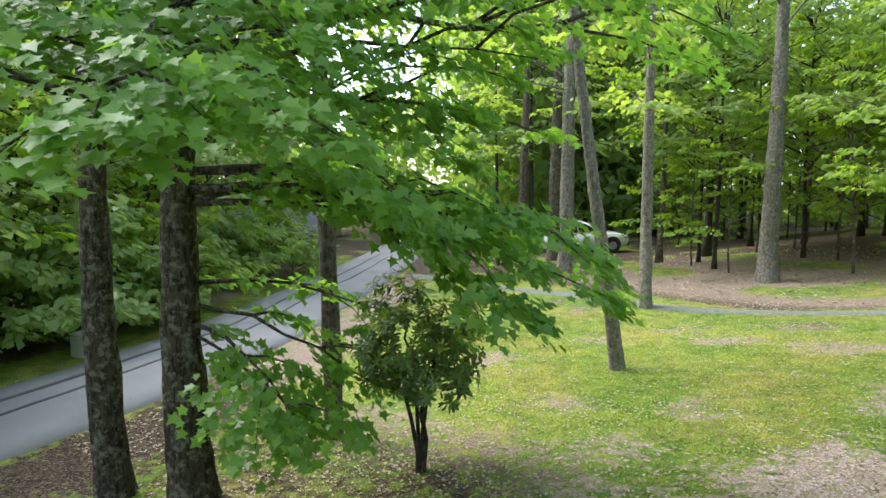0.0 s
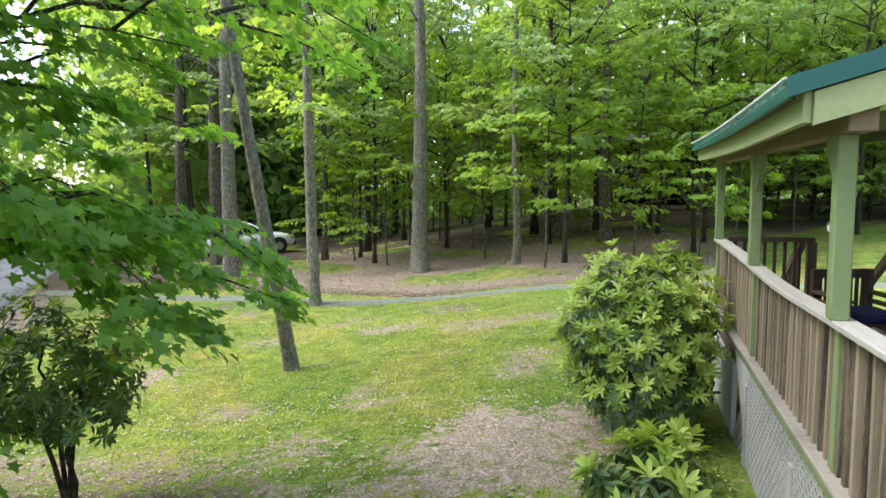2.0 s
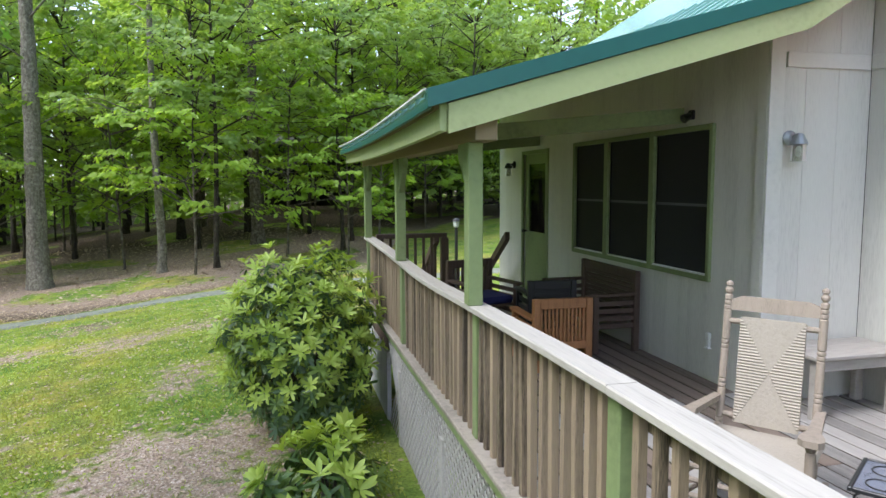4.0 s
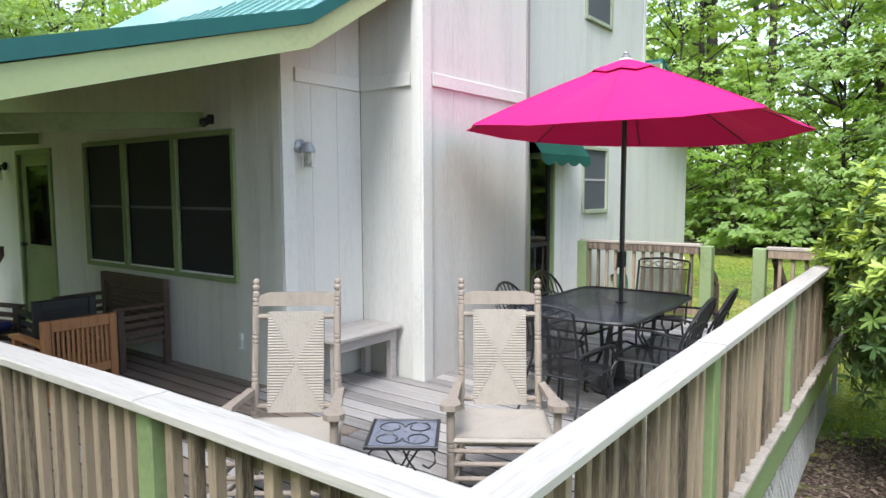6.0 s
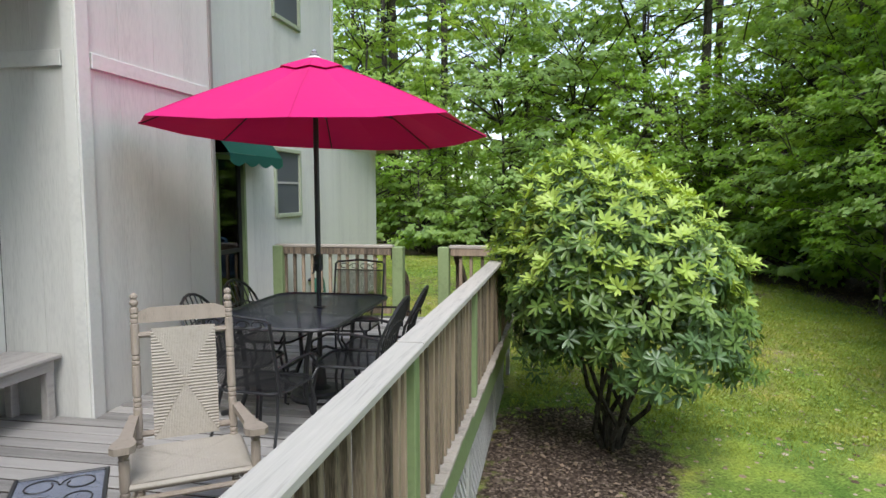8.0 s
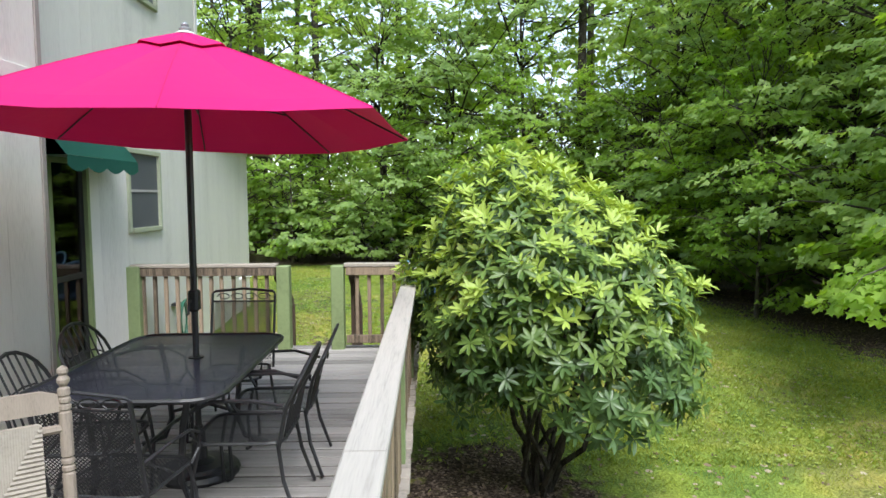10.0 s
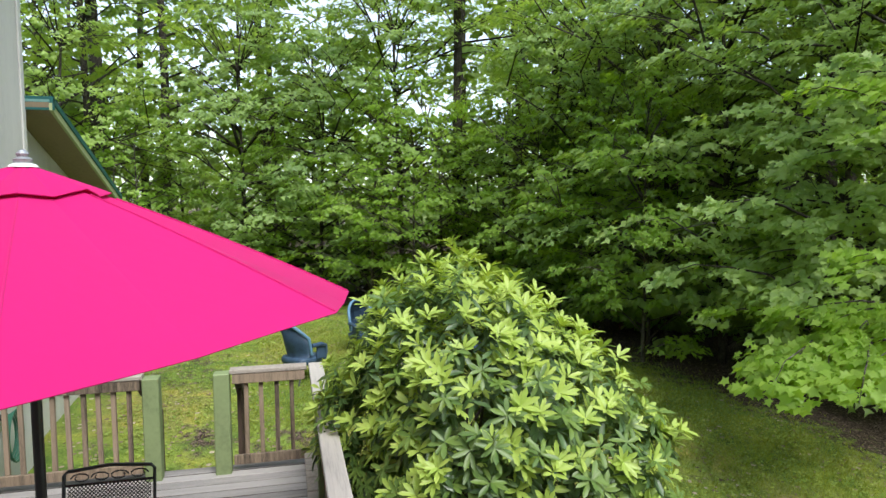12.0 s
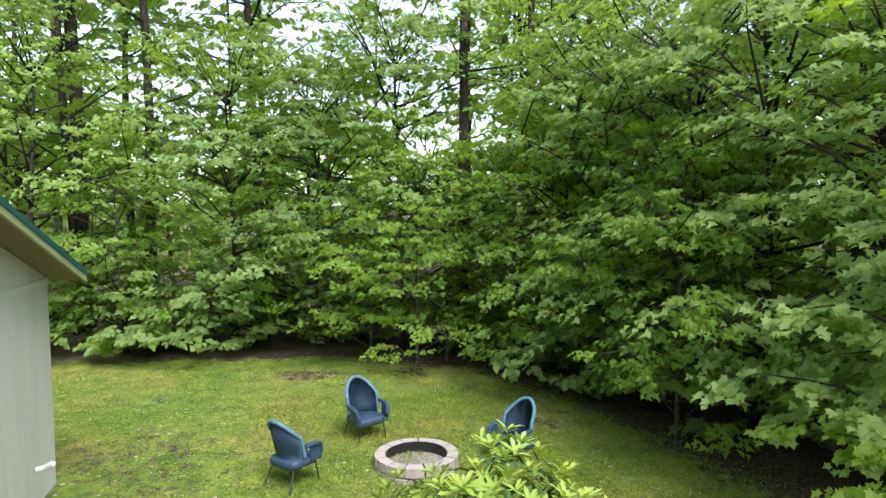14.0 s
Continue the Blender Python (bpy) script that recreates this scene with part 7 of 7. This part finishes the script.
# ---- the yard ----
def wicker_chair(label):
    """A blue wicker garden chair with a tall rounded back; it looks along +x."""
    c = empty("wicker_chair")
    tagged(c, label, "chair", group="chairs round the fire pit")
    bm = bmesh.new()
    rows = []
    for i in range(11):
        a = radians(-72 + 144 * i / 10)
        e = math.cos(a * 0.9)
        hi = 0.62 + 0.36 * max(0.0, e) ** 1.5
        y, x = 0.30 * math.sin(a), -0.24 * math.cos(a) + 0.02
        rows.append([(x + 0.02, y * 0.86, 0.36), (x - 0.01, y * 0.95, 0.50), (x - 0.04 * max(0, e), y, 0.60 if hi > 0.63 else 0.58), (x - 0.13 * max(0, e), y * 0.97, hi)])
    vs = [[bm.verts.new(p) for p in r] for r in rows]
    for r, s in zip(vs, vs[1:]):
        for k in range(3):
            bm.faces.new((r[k], s[k], s[k + 1], r[k + 1]))
    bmesh.ops.solidify(bm, geom=bm.faces, thickness=0.02)
    b = smooth(part("backrest", bm, WICKER, c))
    rim = [rows[i][3] for i in range(11)]
    part("rim", tube(bmesh.new(), [(rows[0][3][0] + 0.06, rows[0][3][1], 0.45)] + rim + [(rows[10][3][0] + 0.06, rows[10][3][1], 0.45)], 0.028, 7), WICKER_RIM, c, "paler blue wicker rim")
    bm = bmesh.new()
    pts = round_rect(0.52, 0.54, 0.12, 4)
    ring_mesh(bm, [[(x * k, y * k, z) for x, y in pts] for k, z in ((0.96, 0.30), (1.0, 0.33), (1.0, 0.38), (0.93, 0.405))])
    smooth(part("seat", bm, WICKER, c))
    for s in (-1, 1):
        part("arm", tube(bmesh.new(), [(-0.06, s * 0.30, 0.60), (0.12, s * 0.31, 0.60), (0.24, s * 0.29, 0.56), (0.27, s * 0.27, 0.45), (0.25, s * 0.25, 0.33)], 0.035, 7), WICKER, c)
        part("side_panel", boxes((0.05, 0.24, s * 0.285 - 0.01, s * 0.285 + 0.01, 0.36, 0.58), bevel=0.004), WICKER, c)
        part("front_leg", tube(bmesh.new(), [(0.20, s * 0.22, 0.33), (0.25, s * 0.25, 0.0)], 0.011, 6), IRON, c)
        part("rear_leg", tube(bmesh.new(), [(-0.18, s * 0.20, 0.33), (-0.32, s * 0.26, 0.0)], 0.011, 6), IRON, c)
    return c


WICKER_RIM = mat("pale_blue_wicker", (0.10, 0.20, 0.30), 0.55, vary=0.25, scale=12, fine=120, bump=0.5)
wc = wicker_chair("blue wicker garden chair facing the fire pit")
wc.matrix_basis = pose(13.42, 2.62, ground_z(13.42, 2.62), 0, 0, -48)
copy_thing(wc, pose(14.85, 1.42, ground_z(14.85, 1.42) - 0.05, 0, 0, -158))
copy_thing(wc, pose(13.45, -0.68, ground_z(13.45, -0.68) - 0.05, 0, 0, 118))

pit = empty("fire_pit", pose(13.55, 0.82, ground_z(13.55, 0.82) - 0.05))
tagged(pit, "round fire pit of pale stone blocks with ashes", "fire pit")
for course in range(2):
    n = 13
    for i in range(n):
        a0, a1 = 2 * math.pi * (i + 0.5 * course) / n + 0.02, 2 * math.pi * (i + 1 + 0.5 * course) / n - 0.02
        bm = bmesh.new()
        am = (a0 + a1) / 2
        ring_mesh(bm, [[(r * math.cos(a), r * math.sin(a), z) for r, z in ((0.47, 0.03), (0.62, 0.02), (0.625, 0.155), (0.465, 0.16))] for a in (a0, am, a1)])
        bmesh.ops.recalc_face_normals(bm, faces=bm.faces)
        bmesh.ops.translate(bm, verts=bm.verts, vec=(random.uniform(-0.008, 0.008), random.uniform(-0.008, 0.008), 0.165 * course - 0.08))
        part("stone", bm, STONE, pit)
bm = bmesh.new()
bmesh.ops.create_circle(bm, cap_ends=True, segments=24, radius=0.47)
bmesh.ops.translate(bm, verts=bm.verts, vec=(0, 0, 0.08))
part("ash_bed", bm, ASH, pit)
part("liner", lathe(bmesh.new(), [(0.462, 0.05), (0.462, 0.24), (0.455, 0.24), (0.455, 0.05)], 24), BLACK, pit, "dark steel liner ring")

# garden hose, vent spout on the house
hr = empty("garden_hose", pose(10.05, 5.60, 0.10))
tagged(hr, "coiled green hose hanging on the house wall", "hose")
for k in range(4):
    part("coil", tube(bmesh.new(), [((0.15 + 0.012 * k) * math.cos(radians(a)), -0.02 * k, 0.02 + (0.22 + 0.015 * k) * math.sin(radians(a))) for a in range(0, 361, 20)], 0.011, 6), HOSE, hr)
part("holder", boxes((-0.06, 0.06, -0.02, 0.115, 0.20, 0.24), bevel=0.01), BLACK, hr)
vs_ = new("vent_pipe", mesh_from("vent_pipe", tube(bmesh.new(), [(12.95, 5.70, 0.28), (12.95, 5.60, 0.30), (12.90, 5.50, 0.36)], 0.035, 10), WHITE))
tagged(vs_, "short white vent pipe on the house wall", "pipe")


# ---- beyond the lawn ----
def car():
    c = empty("car")
    tagged(c, "white sport utility car parked under the trees", "car")
    # half sections along the car: x, sill, waist, half width at the sill, at the waist
    hull = [(-2.30, 0.50, 0.80, 0.62, 0.70), (-2.24, 0.36, 0.98, 0.82, 0.86), (-1.9, 0.30, 1.04, 0.90, 0.91), (-0.6, 0.27, 1.05, 0.92, 0.93), (0.8, 0.27, 1.04, 0.92, 0.93),
            (1.3, 0.28, 1.02, 0.91, 0.90), (1.9, 0.30, 0.95, 0.88, 0.84), (2.22, 0.34, 0.84, 0.80, 0.76), (2.34, 0.45, 0.70, 0.62, 0.62)]
    bm = bmesh.new()
    ring_mesh(bm, [[(x, -wa * 0.9, lo), (x, -wa, lo + 0.08), (x, -wb - 0.02, (lo + hi) / 2), (x, -wb, hi - 0.04), (x, -wb * 0.86, hi), (x, wb * 0.86, hi), (x, wb, hi - 0.04), (x, wb + 0.02, (lo + hi) / 2), (x, wa, lo + 0.08), (x, wa * 0.9, lo)] for x, lo, hi, wa, wb in hull])
    bmesh.ops.recalc_face_normals(bm, faces=bm.faces)
    smooth(part("body", bm, CAR_WHITE, c))
    # cabin: x, base, roof, half width at base and roof
    cab = [(-2.18, 1.0, 1.06, 0.84, 0.80), (-1.98, 1.0, 1.52, 0.86, 0.68), (-1.6, 1.0, 1.67, 0.87, 0.66), (-0.6, 1.0, 1.70, 0.87, 0.66), (0.10, 1.0, 1.64, 0.87, 0.64), (0.55, 1.0, 1.40, 0.87, 0.70), (1.12, 1.0, 1.04, 0.85, 0.80)]
    bm = bmesh.new()
    ring_mesh(bm, [[(x, -wa, lo), (x, -wb - 0.02, hi - 0.05), (x, -wb * 0.9, hi), (x, wb * 0.9, hi), (x, wb + 0.02, hi - 0.05), (x, wa, lo)] for x, lo, hi, wa, wb in cab])
    bmesh.ops.recalc_face_normals(bm, faces=bm.faces)
    smooth(part("cabin", bm, CAR_WHITE, c))

    def flank(x, z):
        return 0.885 - 0.20 * (z - 1.0) / 0.65 + 0.015
    for s in (-1, 1):
        for quad in ([(-1.95, 1.14), (-1.82, 1.46), (-1.32, 1.57), (-1.22, 1.13)], [(-1.17, 1.13), (-1.26, 1.57), (-0.42, 1.60), (-0.36, 1.12)], [(-0.30, 1.12), (-0.36, 1.60), (0.06, 1.56), (0.78, 1.11)]):
            bm = bmesh.new()
            bm.faces.new([bm.verts.new((x, s * flank(x, z), z)) for x, z in quad])
            bmesh.ops.solidify(bm, geom=bm.faces, thickness=0.012)
            part("side_window", bm, BLACK, c)
        part("sill_trim", boxes((-1.05, 1.0, s * 0.925 - 0.02, s * 0.925 + 0.02, 0.26, 0.36), bevel=0.01), BLACK, c)
        part("mirror", boxes((0.62, 0.76, s * 0.98 - 0.09, s * 0.98 + 0.09, 1.06, 1.20), bevel=0.03), CAR_WHITE, c)
        part("roof_rail", tube(bmesh.new(), [(-1.7, s * 0.60, 1.70), (-1.5, s * 0.60, 1.74), (-0.2, s * 0.60, 1.74), (0.0, s * 0.60, 1.68)], 0.018, 5), ALU, c)
        part("tail_light", boxes((-2.32, -2.16, s * 0.74 - 0.10, s * 0.74 + 0.10, 0.86, 1.12), bevel=0.02), mat("red_lamp_lens", (0.35, 0.02, 0.02), 0.3, vary=0.05), c)
        part("headlight", boxes((2.02, 2.28, s * 0.66 - 0.15, s * 0.66 + 0.15, 0.68, 0.82), bevel=0.03), ALU, c)
        for x in (-1.38, 1.42):
            bm = lathe(bmesh.new(), [(0.43, -0.04), (0.43, 0.04)], 18)
            bmesh.ops.rotate(bm, verts=bm.verts, matrix=Matrix.Rotation(radians(90), 3, "X"))
            part("wheel_arch", bm, BLACK, c, at=pose(x, s * 0.905, 0.40))
            bm = lathe(bmesh.new(), [(0.22, -0.11), (0.34, -0.10), (0.36, 0), (0.34, 0.10), (0.22, 0.11)], 18)
            bmesh.ops.rotate(bm, verts=bm.verts, matrix=Matrix.Rotation(radians(90), 3, "X"))
            w = part("wheel", bm, TYRE, c, at=pose(x, s * 0.87, 0.36))
            bm = lathe(bmesh.new(), [(0.02, -0.12), (0.21, -0.115), (0.22, 0.0), (0.21, 0.115), (0.02, 0.12)], 14)
            bmesh.ops.rotate(bm, verts=bm.verts, matrix=Matrix.Rotation(radians(90), 3, "X"))
            part("rim", bm, ALU, w)
    bm = bmesh.new()
    bm.faces.new([bm.verts.new(p) for p in ((1.06, -0.72, 1.09), (1.06, 0.72, 1.09), (0.22, 0.56, 1.615), (0.22, -0.56, 1.615))])
    bmesh.ops.solidify(bm, geom=bm.faces, thickness=0.012)
    part("windscreen", bm, BLACK, c)
    part("grille", boxes((2.20, 2.36, -0.50, 0.50, 0.58, 0.74), bevel=0.02), BLACK, c)
    part("bumper", boxes((2.14, 2.38, -0.74, 0.74, 0.32, 0.52), bevel=0.04), BLACK, c)
    return c


cr = car()
cr.matrix_basis = pose(-18.9, 32.0, ground_z(-18.9, 32.0) - 0.02, 0, -3, 44)

# grey house across the road
gh = empty("grey_house", pose(-38.0, 23.0, ground_z(-38, 23) - 1.6, 0, 0, 40))
tagged(gh, "pale grey house far across the road", "house")
part("wall", boxes((-5, 5, -3.5, 3.5, -0.4, 2.9)), GREY_HOUSE, gh)
bm = bmesh.new()
ring_mesh(bm, [[(x, -4.0, 2.8), (x, 4.0, 2.8), (x, 0.0, 4.9)] for x in (-5.5, 5.5)])
part("roof", bm, mat("grey_shingle_roof", (0.16, 0.165, 0.17), 0.9, vary=0.2), gh)
for y in (-1.8, 1.2):
    part("window", boxes((4.98, 5.04, y - 0.5, y + 0.5, 0.9, 2.0)), BLACK, gh)
for x in (-2.5, 1.5):
    part("window", boxes((x - 0.6, x + 0.6, -3.54, -3.48, 0.9, 2.0)), BLACK, gh)

# dark cabin up the bank, half hidden by trees
dc = empty("cabin", pose(3.6, 47.5, 0.0))
tagged(dc, "dark brown cabin with a raised porch among the trees", "house")
CABIN = mat("dark_brown_cabin_boards", (0.035, 0.028, 0.023), 0.85, vary=0.3, scale=2, fine=20, bump=0.3)
part("wall", boxes((-4.0, 4.0, 0.0, 4.0, 0.2, 4.3)), CABIN, dc)
bm = bmesh.new()
ring_mesh(bm, [[(x, -2.6, 4.25), (x, 4.6, 4.25), (x, 1.0, 6.1)] for x in (-4.6, 4.6)])
bmesh.ops.recalc_face_normals(bm, faces=bm.faces)
part("roof", bm, mat("dark_shingle_roof", (0.05, 0.048, 0.046), 0.9, vary=0.25), dc)
part("porch_floor", boxes((-4.2, 4.2, -2.3, 0.0, 1.55, 1.75)), CABIN, dc)
for x in (-4.1, -2.05, 0.0, 2.05, 4.1):
    part("porch_post", boxes((x - 0.08, x + 0.08, -2.3, -2.14, 0.0, 4.3)), CABIN, dc)
part("porch_rail", boxes((-4.1, 4.1, -2.26, -2.18, 2.58, 2.68)), CABIN, dc)
for i in range(34):
    x = -4.0 + 0.242 * i
    part("baluster", boxes((x - 0.025, x + 0.025, -2.245, -2.195, 1.75, 2.58)), CABIN, dc)
for x in (-2.6, -1.7, 0.9, 2.6):
    w = part("window", boxes((x - 0.36, x + 0.36, -0.05, 0.02, 2.5, 3.6)), LATTICE, dc, "pale window frame")
    part("pane", boxes((x - 0.30, x + 0.30, -0.07, -0.052, 2.56, 3.54)), BLACK, w)

# posts and boxes by the road
rp = new("marker_post", mesh_from("marker_post", lathe(bmesh.new(), [(0.085, -0.1), (0.085, 0.42), (0.095, 0.43), (0.095, 0.47), (0.02, 0.50)], 12), mat("beige_plastic", (0.50, 0.49, 0.42), 0.7, vary=0.08)))
rp.matrix_basis = pose(-11.75, 3.55, ground_z(-11.75, 3.55))
tagged(rp, "short beige utility post beside the road", "post")
rb = new("utility_box", mesh_from("utility_box", boxes((-0.2, 0.2, -0.2, 0.2, -0.05, 0.42), (-0.22, 0.22, -0.22, 0.22, 0.42, 0.46), bevel=0.02), mat("pale_grey_plastic", (0.50, 0.51, 0.48), 0.6, vary=0.08)))
rb.matrix_basis = pose(-13.1, 5.6, ground_z(-13.1, 5.6), 0, 0, 20)
tagged(rb, "low pale utility box beside the road", "box")
mb = empty("mailbox", pose(-18.6, 20.8, ground_z(-18.6, 20.8)))
tagged(mb, "white mailbox on a post beside the road", "mailbox")
part("post", boxes((-0.05, 0.05, -0.05, 0.05, -0.1, 1.0), bevel=0.006), BROWN_WOOD, mb)
part("box", boxes((-0.25, 0.25, -0.11, 0.11, 1.0, 1.26), bevel=0.05), WHITE, mb)


# ---- grass and dead leaves ----
GRASS = leaf_mat("grass_blade", (0.17, 0.265, 0.045), (0.33, 0.36, 0.09), trans=0.55, rough=0.6, spec=0.2)
DEAD = leaf_mat("dead_leaf", (0.16, 0.11, 0.075), (0.56, 0.45, 0.36), trans=0.1, rough=0.85, spec=0.1)
# darker copy of the dead leaf: shade of bush and wood in its colour
DEAD_SHADED = leaf_mat("shaded_dead_leaf", (0.07, 0.05, 0.036), (0.27, 0.20, 0.15), trans=0.1, rough=0.85, spec=0.1)
BLADE = (np.array([(0, 0.07, 0), (0, -0.07, 0), (0.75, 0.0, 0.15), (1.0, 0, 0.05)]), [(0, 1, 2), (0, 2, 3)])


def on_deck(x, y):
    return (1.45 < x < 9.3 and 2.5 < y < 10.2) or (3.9 < x < 14.2 and 5.2 < y < 11.8)


def sown(name, n, xs, ys, want, size, shape, material, upright, label, category):
    P, W, N, S = [], [], [], []
    while len(P) < n:
        x, y = rng.uniform(*xs), rng.uniform(*ys)
        if on_deck(x, y) or (edge_at(ROAD_L, y) < x < edge_at(ROAD_R, y)) or rng.random() > want(x, y):
            continue
        a = rng.uniform(0, 6.283)
        P.append((x, y, ground_z(x, y) + (0.0 if upright else rng.uniform(0.008, 0.03))))
        if upright:
            W.append((0.5 * math.cos(a), 0.5 * math.sin(a), rng.uniform(0.5, 1.2)))
            N.append((math.cos(a), math.sin(a), 0.4))
        else:
            W.append((math.cos(a), math.sin(a), rng.normal(0, 0.25)))
            N.append((rng.normal(0, 0.3), rng.normal(0, 0.3), 1))
        S.append(size * rng.uniform(0.6, 1.3))
    ob = new(name, leaves(name, P, W, N, S, shape, material))
    return tagged(ob, label, category, kind="stuff")


sown("grass", 42000, (-9, 1.6), (4, 19), lambda x, y: (1 - litter_at(x, y)) ** 2 * sstep(24, 5, math.hypot(x - 0.5, y - 2)), 0.055, BLADE, GRASS, True, "short mown lawn grass", "grass")
sown("grass", 42000, (7, 21), (-5, 9), lambda x, y: (1 - litter_at(x, y)) ** 2, 0.055, BLADE, GRASS, True, "short mown lawn grass", "grass")
sown("grass", 30000, (7.5, 17), (-4.6, 3.4), lambda x, y: (1 - litter_at(x, y)) ** 2, 0.07, BLADE, GRASS, True, "rough shaded lawn grass", "grass")
CLOVER = leaf_mat("clover_leaf", (0.13, 0.24, 0.04), (0.42, 0.46, 0.12), trans=0.3, rough=0.6, spec=0.25)
sown("clover", 26000, (7.5, 21), (-4.6, 8), lambda x, y: (1 - litter_at(x, y)) ** 2, 0.05, LEAF_FOLD, CLOVER, False, "low clover and weeds among the grass", "clover")
sown("clover", 14000, (-8, 1.5), (5, 18), lambda x, y: (1 - litter_at(x, y)) ** 2 * sstep(20, 5, math.hypot(x - 0.5, y - 2)), 0.045, LEAF_FOLD, CLOVER, False, "low clover and weeds among the grass", "clover")
sown("dead_leaves", 13000, (-9, 1.5), (4, 21), lambda x, y: 0.12 + 0.88 * litter_at(x, y), 0.05, LEAF_FOLD, DEAD, False, "scattered dry brown leaves", "leaves")
sown("dead_leaves", 4500, (-14, 6), (21, 34), lambda x, y: litter_at(x, y), 0.11, LEAF_FOLD, DEAD, False, "dry brown leaves on the bank", "leaves")
sown("dead_leaves", 3500, (4, 20), (-5, 6), lambda x, y: 0.05 + 0.95 * litter_at(x, y), 0.05, LEAF_FOLD, DEAD_SHADED, False, "scattered dry brown leaves", "leaves")
